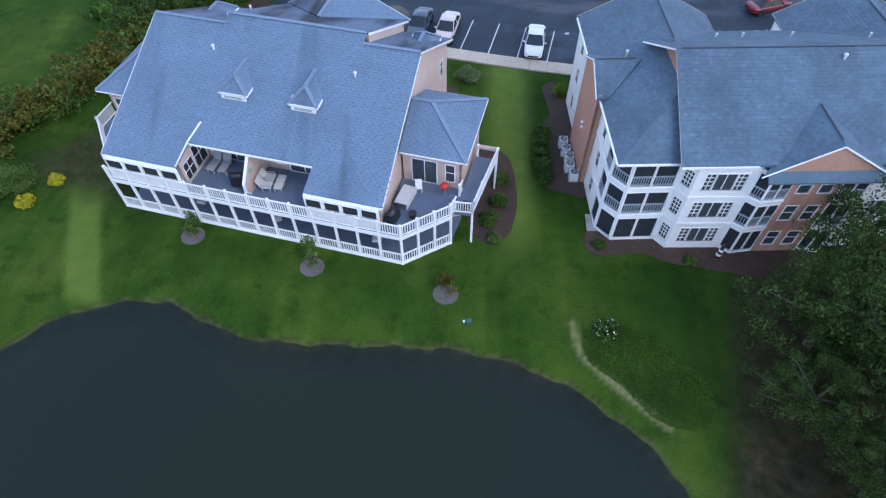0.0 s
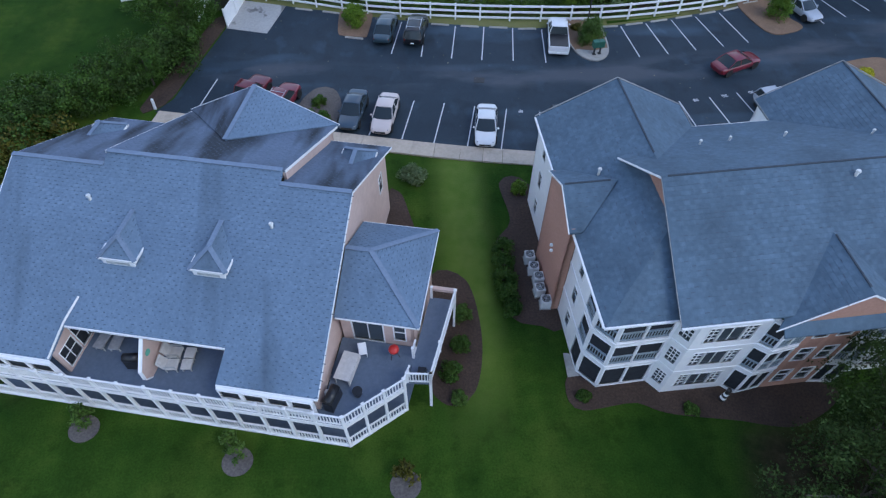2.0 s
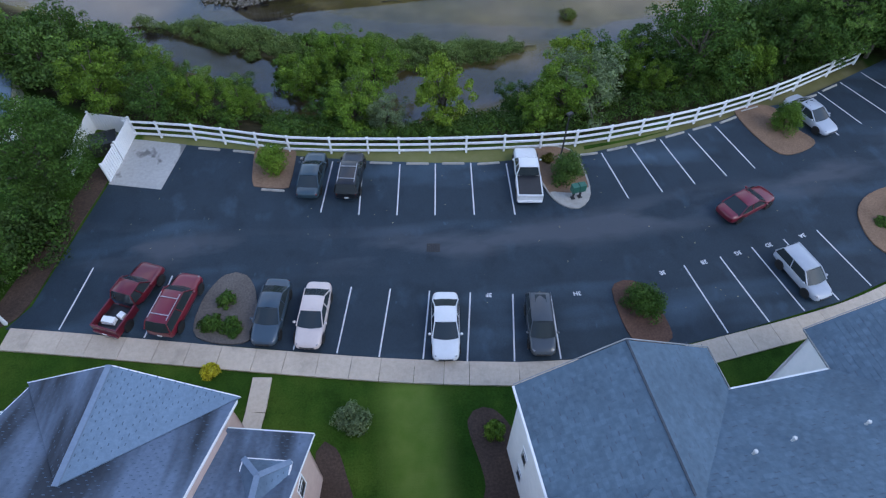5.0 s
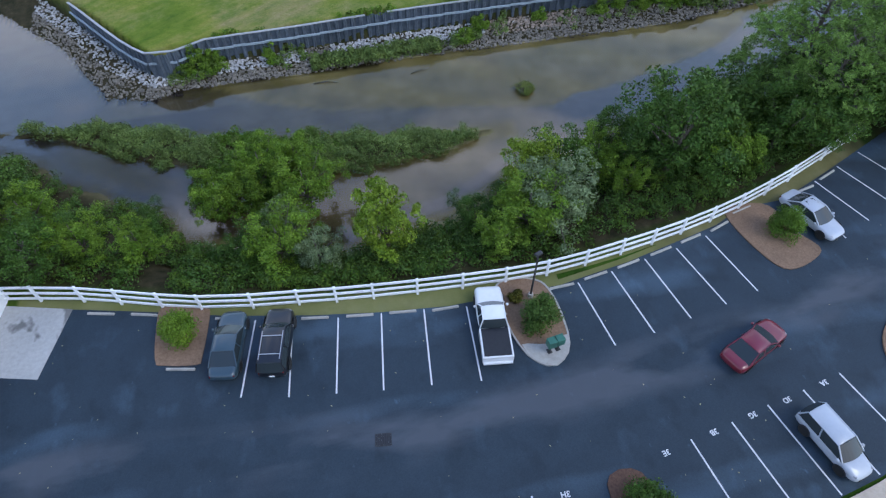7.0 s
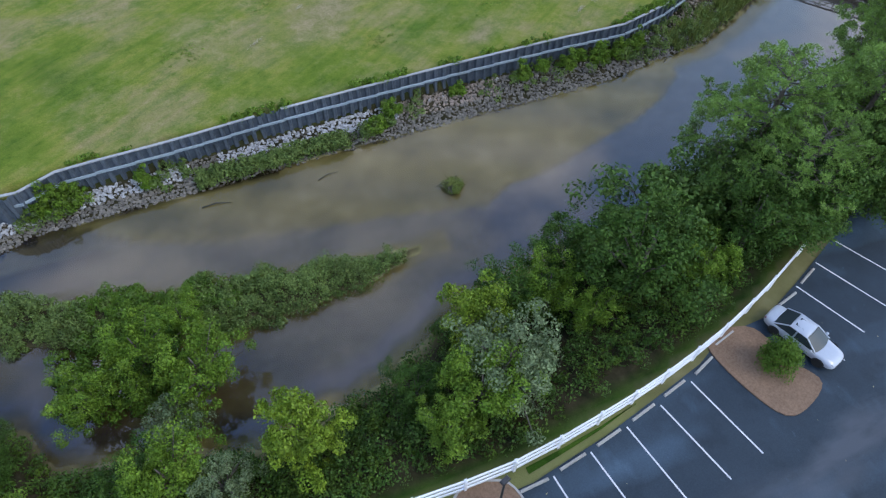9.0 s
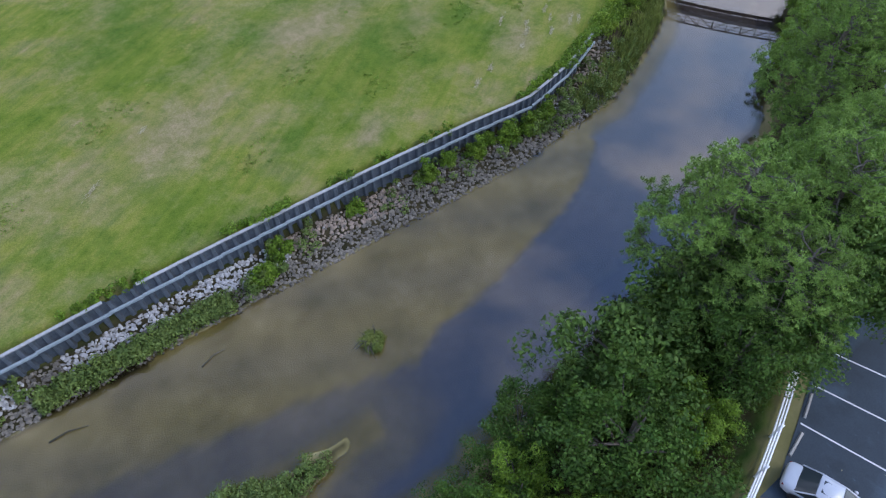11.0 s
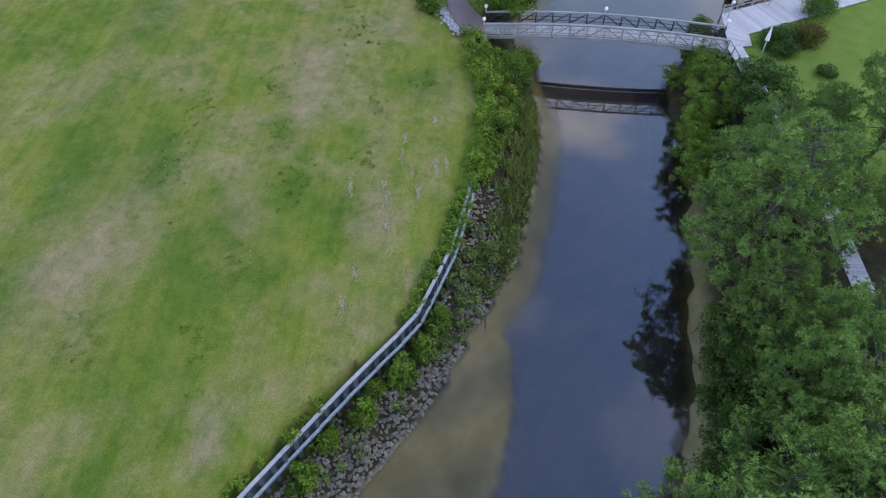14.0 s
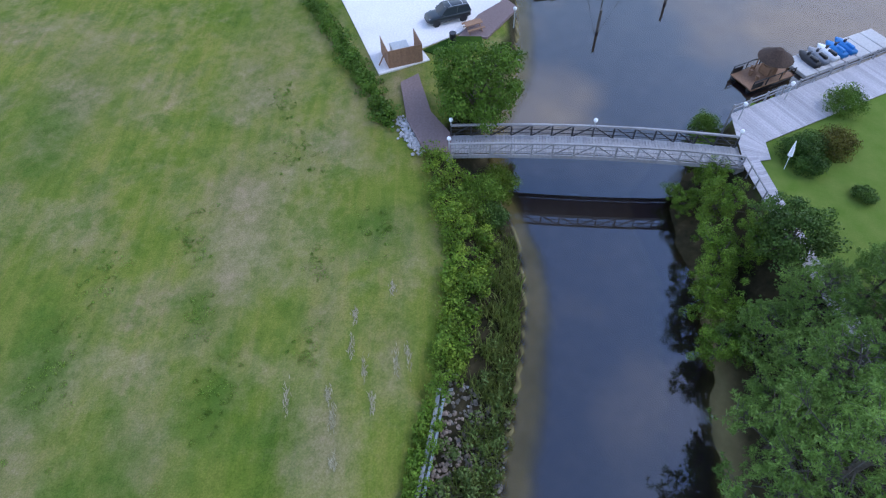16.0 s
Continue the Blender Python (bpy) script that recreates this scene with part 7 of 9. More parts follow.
# single shrubs: islands, beds, lawns
SHRUBS = [
    ("round bright green shrub in a mulch island", -4.1, 64.7, 1.25, 2.3, "bright", "clipped shrubs in islands"), ("round dark green clipped shrub beside the mailboxes", 18.5, 60.7, 1.4, 2.6, "oak", "clipped shrubs in islands"), ("small olive shrub in a mulch island", 17.6, 62.8, 0.6, 0.7, "hedge", ""),
    ("round deep green clipped shrub in a tan island", 38.1, 64.0, 1.3, 2.5, "bush", "clipped shrubs in islands"), ("wide dark green clipped shrub in a mulch island", 20.4, 48.5, 1.4, 1.9, "holly", "clipped shrubs in islands"),
    ("low dark shrub in a kerbed island", -6.6, 52.4, 0.7, 0.95, "holly", "low island shrubs"), ("low dark shrub in a kerbed island", -7.5, 50.7, 0.8, 0.8, "holly", "low island shrubs"), ("low dark shrub in a kerbed island", -6.2, 50.3, 0.8, 0.8, "holly", "low island shrubs"),
    ("yellow flowering shrub by the entrance path", -7.2, 47.4, 0.6, 0.6, "yellow", ""), ("yellow flowering clump in a tan island", 42.3, 54.2, 0.8, 0.7, "yellow", ""), ("low green shrub in a tan island", 40.4, 53.2, 0.6, 0.6, "oak", ""), ("low green shrub in a tan island", 41.6, 52.0, 0.6, 0.6, "oak", ""),
    ("spiky grey-green palm-like shrub on the lawn", 1.2, 43.0, 1.1, 1.2, "silver", ""), ("small flowering shrub in a pine straw bed", 9.2, 41.4, 0.7, 0.9, "bright", ""),
    ("dark hedge shrub beside the air conditioners", 7.4, 35.8, 0.8, 1.2, "holly", "hedge by the units"), ("dark hedge shrub beside the air conditioners", 7.3, 34.5, 0.85, 1.2, "holly", "hedge by the units"), ("dark hedge shrub beside the air conditioners", 7.2, 33.2, 0.9, 1.2, "holly", "hedge by the units"), ("dark hedge shrub beside the air conditioners", 7.25, 31.9, 0.85, 1.2, "holly", "hedge by the units"), ("dark hedge shrub beside the air conditioners", 7.4, 30.8, 0.7, 1.1, "holly", "hedge by the units"),
    ("small dark shrub in the front bed", 10.9, 24.7, 0.45, 0.6, "holly", ""), ("small dark shrub in the front bed", 17.0, 23.6, 0.5, 0.6, "holly", ""),
    ("dark shrub in the bed below the deck", 3.2, 26.6, 0.7, 0.9, "holly", "shrubs below the deck"), ("dark shrub in the bed below the deck", 3.9, 28.4, 0.7, 0.9, "holly", "shrubs below the deck"), ("dark shrub in the bed below the deck", 4.1, 30.6, 0.7, 0.9, "oak", "shrubs below the deck"), ("dark shrub in the bed below the deck", 3.6, 24.9, 0.55, 0.7, "oak", "shrubs below the deck"),
    ("dark green spreading shrub on the lawn", -32.6, 28.4, 1.6, 1.5, "oak", ""), ("yellow-leaved shrub on the lawn", -29.9, 28.9, 0.65, 0.7, "yellow", ""), ("yellow-leaved shrub on the lawn", -31.2, 26.6, 0.75, 0.7, "yellow", ""), ("dark green shrub on the lawn edge", -34.2, 27.0, 1.2, 1.1, "holly", ""),
    ("rounded green shrub by the dock", 96.6, 93.2, 1.6, 1.7, "holly", "dock shrubs"), ("rounded green shrub by the dock", 95.6, 91.9, 1.5, 1.5, "holly", "dock shrubs"), ("rounded green shrub by the dock", 98.0, 92.4, 1.5, 1.5, "oak", "dock shrubs"), ("reddish brown shrub by the dock", 99.0, 90.8, 1.9, 1.8, "hedge", ""), ("rounded bright shrub by the dock", 104.6, 91.4, 1.9, 2.4, "bush", ""),
    ("bright shrub at the bridge foot", 79.6, 112.8, 2.0, 2.3, "bright", "bridge foot shrubs"), ("bright shrub at the bridge foot", 82.6, 113.0, 2.1, 2.4, "lime", "bridge foot shrubs"), ("dark shrub at the bridge foot", 78.4, 111.0, 1.4, 1.6, "oak", "bridge foot shrubs"), ("bright green shrub at the bridge landing", 98.9, 100.7, 1.7, 2.6, "bush", ""), ("green shrub on the lawn by the water", 94.8, 87.4, 1.0, 0.9, "oak", ""), ("sparse weedy snag bush on the sand bar", 26.9, 89.2, 1.0, 0.9, "reed", ""),
]
for i, (label, x, y, r, h, mat, grp) in enumerate(SHRUBS):
    shrub(label, x, y, r, h, M[mat], 100 + i, 120 if r >= 1 else 80, 52 if r > 1.1 else 26, 0.115, grp, max(ground_height(x, y), WATER - 0.05))
# young trees in mulch rings on the lawn
for i, (x, y, hh) in enumerate(((-17.8, 24.2, 2.3), (-8.8, 21.9, 2.6), (0.4, 20.2, 1.3))):
    z = ground_height(x, y)
    ring = [(x + 0.85 * math.cos(a), y + 0.8 * math.sin(a)) for a in np.linspace(0, 2 * math.pi, 25)[:-1]]
    solo("mulch_ring", Geo().prism(ring, z - 0.1, z + 0.06), M["ring"], "round mulch ring at the foot of a young tree", "mulch ring", group="mulch rings")
    t = shrub("spindly young tree in a mulch ring on the lawn" if i < 2 else "small ornamental grass clump in a mulch ring", x, y + 0.5, 0.75, hh, M["oak"] if i < 2 else M["hedge"], 300 + i, 30, 16, 0.17, "young lawn trees", z, "young_tree")
t = shrub("dark pink and white flowering shrub on the lawn", 10.7, 17.9, 0.75, 0.8, M["holly"], 320, 60, 22, 0.13, "", None, "flowering_shrub")
RNG = np.random.default_rng(3)
dd = RNG.normal(0, 1, (34, 3))
dd[:, 2] = np.abs(dd[:, 2])
dd /= np.linalg.norm(dd, axis=1, keepdims=True)
for d in dd:
    ob = new("flower", leaves_mesh("flower", d[None] * 0.85 + np.array([0, 0, 0.1]), d[None], np.full(1, 0.11), M["petal"], 0.3))
    ob.parent = t
# the bright oval of ornamental grass by the pond
pts = blob([(9.2, 17.6), (10.6, 18.4), (12.7, 18.0), (14.9, 16.4), (16.4, 14.2), (16.2, 12.3), (14.7, 11.7), (12.8, 12.4), (11.2, 14.3), (9.4, 15.8)])
k = 20000
px_, py_ = RNG.uniform(9, 16.6, k), RNG.uniform(11.5, 18.5, k)
poly = np.array(pts)
inside = np.zeros(k, bool)
j = len(poly) - 1
for i in range(len(poly)):
    xi, yi, xj, yj = *poly[i], *poly[j]
    inside ^= ((yi > py_) != (yj > py_)) & (px_ < (xj - xi) * (py_ - yi) / (yj - yi + 1e-12) + xi)
    j = i
px_, py_ = px_[inside], py_[inside]
tuft = np.stack([px_, py_, height(px_, py_) + 0.04], 1)
tagged(new("ground_cover", leaves_mesh("ground_cover", tuft, np.tile([0.0, 0.0, 0.7], (len(px_), 1)), RNG.uniform(0.05, 0.12, len(px_)), M["lush"], 0.3)), "rich green low ground cover in an oval bed", "ground cover", kind="stuff")

# ---------------------------------------------------------------- fence, sea wall, stone bank, bridge
fence = thing("fence", "white three-rail vinyl fence along the parking lot", "fence")
pts = smooth_line(FENCE, 2.35)
for i, p in enumerate(pts):
    part("post", Geo().box(p.x, p.y, -0.3, 0.15, 0.15, 1.98).box(p.x, p.y, 1.68, 0.19, 0.19, 0.06, 0, 0.4), M["white"], fence)
    if i + 1 < len(pts):
        q = pts[i + 1]
        for z in (0.34, 0.95, 1.56):
            part("rail", Geo().bar((p.x, p.y, z), (q.x, q.y, z), 0.08, 0.19), M["white"], fence)
solo("grass_strip", Geo().prism([(x, y + 0.45) for x, y in [(20.9, 63.25), (23.4, 63.6), (26.0, 64.0), (28.7, 64.6)]][::1] + [(28.7, 65.0), (26, 64.6), (23.4, 64.3), (20.9, 64.1)], -0.1, 0.03), gm, "strip of grass between kerb and fence", "grass", "structure")

wall_thing = thing("sea_wall", "blue-grey corrugated sheet pile wall with pale cap and timber wale", "retaining wall", kind="structure")
line = smooth_line([p for p in WALL if -19 < p[0] < 61.5] + [(63.2, 105.65)], 0.42)
for i in range(0, len(line) - 2, 2):
    a, b, c = line[i], line[i + 1], line[i + 2]
    d = (c - a).normalized()
    o = Vector((d.y, -d.x, 0)) * 0.24
    mid = (a + c) / 2
    path = [a, a + (mid - a) * 0.5 + o * 0, a + (mid - a) * 0.75 + o, mid + (c - mid) * 0.35 + o, mid + (c - mid) * 0.6, c]
    g = Geo()
    k = len(path)
    g.add([(p.x, p.y, z) for z in (-3.7, -0.52) for p in path], [(j, j + 1, k + j + 1, k + j) for j in range(k - 1)])
    g.add([(p.x - o.x * 0.12, p.y - o.y * 0.12, z) for z in (-3.7, -0.52) for p in path], [(j + 1, j, k + j, k + j + 1) for j in range(k - 1)])
    part("sheet_pile", g, M["sheet"], wall_thing)
caps = smooth_line([p for p in WALL if -19 < p[0] < 61.5] + [(63.2, 105.65)], 2.4)
for i, (a, b) in enumerate(zip(caps, caps[1:])):
    d = (b - a).normalized()
    o = Vector((d.y, -d.x, 0))
    e = d * 0.008
    if not (12.2 < a.x < 13.6 or 21.6 < a.x < 23.6):
        part("cap", Geo().bar((a.x + e.x + o.x * 0.1, a.y + e.y + o.y * 0.1, -0.45), (b.x - e.x + o.x * 0.1, b.y - e.y + o.y * 0.1, -0.47), 0.24, 0.1), M["cap"], wall_thing)
    part("wale", Geo().bar((a.x + o.x * 0.36, a.y + o.y * 0.36, -1.5), (b.x + o.x * 0.36, b.y + o.y * 0.36, -1.58), 0.16, 0.2), M["wale"], wall_thing)

# stones: a few shapes, each stone an object on the stretch that is passed nearest, the rest joined
srnd = random.Random(9)
SHAPES = []
for k in range(6):
    bm = bmesh.new()
    bmesh.ops.create_icosphere(bm, subdivisions=1, radius=1)
    for v in bm.verts:
        v.co *= srnd.uniform(0.72, 1.12)
        v.co.z *= 0.72
    SHAPES.append(([tuple(v.co) for v in bm.verts], [tuple(v.index for v in f.verts) for f in bm.faces]))
    bm.free()
bank = thing("stone_bank", "bank of grey, tan and whitish broken riprap stones below the sea wall", "stone bank", kind="structure")
shared = {}
for mat in ("stone", "pale_stone", "tan_stone"):
    for k, (vs, fs) in enumerate(SHAPES):
        m_ = Geo().add(vs, fs).mesh("stone")
        m_.materials.append(M[mat])
        shared[mat, k] = m_
rest = {"stone": Geo(), "pale_stone": Geo(), "tan_stone": Geo()}
singles = 0
for _ in range(9000):
    x = srnd.uniform(-24, 65)
    a, b = float(lerp(FAR, x)), float(lerp(WALL, x))
    t = srnd.random()
    y = a - 0.15 + (b - a - 0.25) * t
    r = srnd.uniform(0.085, 0.185)
    pale = x < 25.5 and t > 0.5 and not (6 < x < 8.5) and srnd.random() < 0.85
    if x > 25.5 and t > 0.6 and srnd.random() < 0.06:
        pale = True
    mat = "pale_stone" if pale else "stone"
    if (26 < x < 36 or 57 < x < 63) and t > 0.45 and srnd.random() < 0.75:
        mat = "tan_stone"
    k = srnd.randrange(6)
    m4 = pose(x, y, ground_height(x, y) + r * 0.15, srnd.uniform(-30, 30), srnd.uniform(-30, 30), srnd.uniform(0, 360)) @ Matrix.Diagonal((r * srnd.uniform(0.9, 1.4), r, r, 1))
    if 30 < x < 45 and t > 0.35 and singles < 280:
        ob = new("stone", shared[mat, k])
        ob.matrix_world = m4
        ob.parent = bank
        singles += 1
    else:
        vs, fs = SHAPES[k]
        rest[mat].add([tuple(m4 @ Vector(v)) for v in vs], fs)
for mat in rest:
    ob = part("stones", rest[mat], M[mat], bank)
    ob["kind"] = "stuff"
# driftwood, drowned brush
drift = Geo()
for (x, y), (x2, y2), r in (((16.2, 94.4), (18.1, 94.8), 0.06), ((6.2, 94.9), (8.6, 94.6), 0.07), ((63.2, 101.2), (66.8, 103.6), 0.07), ((54.8, 97.9), (56.2, 98.6), 0.06)):
    solo("driftwood", Geo().tube([(x, y, WATER + 0.02), ((x + x2) / 2, (y + y2) / 2 + 0.15, WATER + 0.12), (x2, y2, WATER + 0.03)], [r, r * 0.8, r * 0.4], 6), M["dead"], "grey driftwood branch lying on the sand bar", "driftwood", group="driftwood", smooth=True)

snag = thing("snag", "tangle of dark dead branches on the sand bar", "driftwood", pose(26.9, 89.2, WATER))
for i in range(16):
    a, q = srnd.uniform(0, 6.28), srnd.uniform(0.7, 1.7)
    part("branch", Geo().tube([(0, 0, 0.05), (q * 0.5 * math.cos(a), q * 0.5 * math.sin(a), srnd.uniform(0.3, 0.9)), (q * math.cos(a + 0.3), q * math.sin(a + 0.3), srnd.uniform(0.05, 1.2))], [0.07, 0.045, 0.015], 5), M["dead"], snag)

# footbridge
A, B = Vector((81.85, 117.55, 0)), Vector((93.95, 96.95, 0))
span = (B - A).length
bm4 = Matrix.Translation((A.x, A.y, 0)) @ Matrix.Rotation(math.atan2(B.y - A.y, B.x - A.x), 4, "Z")
bridge = thing("footbridge", "grey weathered timber footbridge with truss sides over the creek", "bridge", bm4)
arch = lambda s: -0.42 + 0.55 * (1 - (2 * s / span - 1) ** 2)
k = 92
for i in range(k):
    s0, s1 = span * i / k, span * (i + 1) / k - 0.02
    part("deck_board", Geo().add([(s, w, arch(s) + h) for h in (-0.05, 0.0) for s in (s0, s1) for w in (-1.05, 1.05)], [(0, 1, 3, 2), (4, 6, 7, 5), (0, 2, 6, 4), (1, 5, 7, 3), (0, 4, 5, 1), (2, 3, 7, 6)]), M["wood"], bridge)
bays = 14
for w, dark in ((-1.15, False), (1.15, True)):
    for lo, hi, th in ((1.05, 1.2, 0.16), (-0.45, -0.1, 0.14)):
        for i in range(bays):
            s0, s1 = span * i / bays, span * (i + 1) / bays
            part("chord", Geo().bar((s0, w, arch(s0) + (lo + hi) / 2), (s1, w, arch(s1) + (lo + hi) / 2), th, hi - lo), M["wood"], bridge)
    for i in range(bays + 1):
        s = span * i / bays
        part("upright", Geo().box(s, w, arch(s) - 0.4, 0.12, 0.12, 1.5), M["iron"] if dark else M["wood"], bridge)
        if i < bays:
            s1 = span * (i + 1) / bays
            a, b = ((arch(s) - 0.1, arch(s1) + 1.1) if i < bays / 2 else (arch(s) + 1.1, arch(s1) - 0.1))
            part("diagonal", Geo().bar((s, w, a), (s1, w, b), 0.07, 0.1), M["iron"] if dark else M["wood"], bridge)
            for h in (0.3, 0.7):
                part("side_rail", Geo().bar((s, w - 0.08, arch(s) + h), (s1, w - 0.08, arch(s1) + h), 0.03, 0.06), M["iron"] if dark else M["wood"], bridge)
for s in (0.0, span):
    part("abutment", Geo().box(s, 0, -3.9, 0.6, 2.6, 3.4), M["concrete"], bridge)


def globe_lamp(x, y, z, h=1.0):
    t = thing("lamp_post", "short post lamp with a white globe", "lamp", pose(x, y, z), "globe lamps")
    part("pole", Geo().tube([(0, 0, 0), (0, 0, h)], [0.05, 0.04], 8), M["grey_metal"], t)
    part("globe", Geo().ball((0, 0, h + 0.15), 0.19, 10, 7), M["white"], t, "white glass globe", True)


for s, w in ((0.0, -1.15), (0.0, 1.15), (span * 0.5, 1.15), (span, 1.15)):
    p = bm4 @ Vector((s, w, 0))
    globe_lamp(p.x, p.y, arch(s) + 1.15, 0.45)
globe_lamp(98.2, 98.4, -0.35, 1.7)
globe_lamp(103.2, 95.9, -0.35, 1.7)
globe_lamp(99.6, 121.9, -0.4, 2.0)

# dock and boardwalk on planks
def boardwalk(name, outline_a, outline_b, label, z, count):
    t = thing(name, label, "boardwalk", kind="structure")
    a0, a1, b0, b1 = (Vector((*p, z)) for p in (*outline_a, *outline_b))
    for i in range(count):
        u0, u1 = i / count, (i + 1) / count - 0.06 / count
        q = [a0.lerp(a1, u0), a0.lerp(a1, u1), b0.lerp(b1, u1), b0.lerp(b1, u0)]
        g = Geo().add([tuple(p) for p in q] + [(p.x, p.y, z - 0.06) for p in q], [(0, 1, 2, 3), (7, 6, 5, 4), (0, 4, 5, 1), (1, 5, 6, 2), (2, 6, 7, 3), (3, 7, 4, 0)])
        part("plank", g, M["plank"], t)
    return t


boardwalk("boardwalk_1", ((98.6, 99.2), (135.5, 78.6)), ((96.7, 95.6), (133.6, 75.0)), "grey timber boardwalk along the basin", -0.2, 150)
boardwalk("boardwalk_2", ((93.3, 96.3), (98.6, 99.2)), ((94.9, 94.6), (96.7, 95.6)), "grey timber landing at the bridge end", -0.19, 20)
boardwalk("boardwalk_3", ((88.2, 92.0), (93.4, 96.6)), ((89.1, 90.9), (94.6, 95.6)), "narrow pale boardwalk along the lawn", -0.18, 26)
boardwalk("boardwalk_4", ((81.0, 85.4), (88.2, 92.0)), ((82.0, 84.3), (89.1, 90.9)), "narrow pale boardwalk behind the pines", -0.17, 34)
boardwalk("boardwalk_5", ((66.4, 75.4), (81.0, 85.4)), ((67.2, 74.2), (82.0, 84.3)), "narrow pale boardwalk behind the pines", -0.12, 60)
rail = thing("dock_rail", "grey timber dock railing with posts", "railing")
for i in range(22):
    p, q = Vector((98.6, 99.2, 0)).lerp(Vector((135.5, 78.6, 0)), i / 22), Vector((98.6, 99.2, 0)).lerp(Vector((135.5, 78.6, 0)), (i + 1) / 22)
    part("post", Geo().box(p.x, p.y, -4.5, 0.16, 0.16, 5.3), M["wood"], rail)
    for z in (0.25, 0.62):
        part("rail", Geo().bar((p.x, p.y, z), (q.x, q.y, z), 0.06, 0.12), M["wood"], rail)
rail = thing("walk_rail", "grey timber railing beside the narrow boardwalk", "railing")
for i in range(5):
    p, q = Vector((88.2, 92.0, 0)).lerp(Vector((93.3, 96.5, 0)), i / 5), Vector((88.2, 92.0, 0)).lerp(Vector((93.3, 96.5, 0)), (i + 1) / 5)
    part("post", Geo().box(p.x, p.y, -1.2, 0.12, 0.12, 1.9), M["wood"], rail)
    part("rail", Geo().bar((p.x, p.y, 0.6), (q.x, q.y, 0.6), 0.06, 0.12), M["wood"], rail)
solo("bridge_path", Geo().prism([(80.2, 119.2), (81.0, 116.9), (83.0, 118.2), (84.4, 121.4), (88.2, 125.6), (86.2, 126.2), (82.4, 122.6)], -0.9, -0.4), M["boards"], "brown plank path leading to the bridge", "path", "structure")
solo("gravel_yard", Geo().prism([(86.2, 128.8), (90.8, 126.1), (91.8, 127.9), (95.4, 126.5), (99.5, 125.2), (104.5, 126.0), (112, 140), (100, 152), (94.2, 140.4)], -1.2, -0.62), M["gravel"], "pale gravel yard beside the marina", "yard", "structure")
gsolo = Geo()
for i in range(190):
    f = srnd.random()
    gsolo.ball((80.0 + 2.4 * f + srnd.gauss(0, 0.35), 119.6 + 3.6 * f + srnd.gauss(0, 0.45), -0.68), srnd.uniform(0.1, 0.2), 6, 4, 0.7)
solo("pale_stones", gsolo, M["pale_stone"], "heap of whitish stones beside the bridge path", "stones", "stuff")

# ---------------------------------------------------------------- cars


def paintwork(name, colour, rough=0.28, metal=0.0):
    m = noisy(name, tuple(c * 0.92 for c in colour), colour, 3, rough, 0.0, 0.04, metal=metal)
    m.node_tree.nodes["Principled BSDF"].inputs["Coat Weight"].default_value = 0.6
    m.node_tree.nodes["Principled BSDF"].inputs["Coat Roughness"].default_value = 0.08
    return m


def loft(stations):
    """A closed skin over cross-sections: (x, half width, bottom, belt, top, crown)."""
    g = Geo()
    rings = []
    for x, w, zb_, zm_, zt, cr in stations:
        half = [(w * 0.86, zb_), (w * 0.98, zb_ + 0.10), (w, (zb_ + zm_) / 2), (w * 0.985, zm_), (w * 0.90, zt - 0.03), (w * 0.72, zt + cr * 0.55), (w * 0.36, zt + cr * 0.9), (0.0, zt + cr)]
        ring = [(x, -a, z) for a, z in half] + [(x, a, z) for a, z in half[-2::-1]]
        rings.append(ring)
    k = len(rings[0])
    for r in rings:
        g.v += r
    for i in range(len(rings) - 1):
        for j in range(k - 1):
            g.f.append((i * k + j, (i + 1) * k + j, (i + 1) * k + j + 1, i * k + j + 1))
        g.f.append((i * k + k - 1, (i + 1) * k + k - 1, (i + 1) * k, i * k))
    g.f.append(tuple(range(k)))
    g.f.append(tuple(range((len(rings) - 1) * k, len(rings) * k))[::-1])
    return g


def panel(g, pts, thick=0.012):
    """A thin pane through four corners, set out along its normal."""
    a, b, c, d = (Vector(p) for p in pts)
    nrm = (c - a).cross(d - b).normalized() * thick
    q = [a, b, c, d]
    return g.add([tuple(p + nrm) for p in q] + [tuple(p - nrm) for p in q], [(0, 1, 2, 3), (7, 6, 5, 4), (0, 4, 5, 1), (1, 5, 6, 2), (2, 6, 7, 3), (3, 7, 4, 0)])


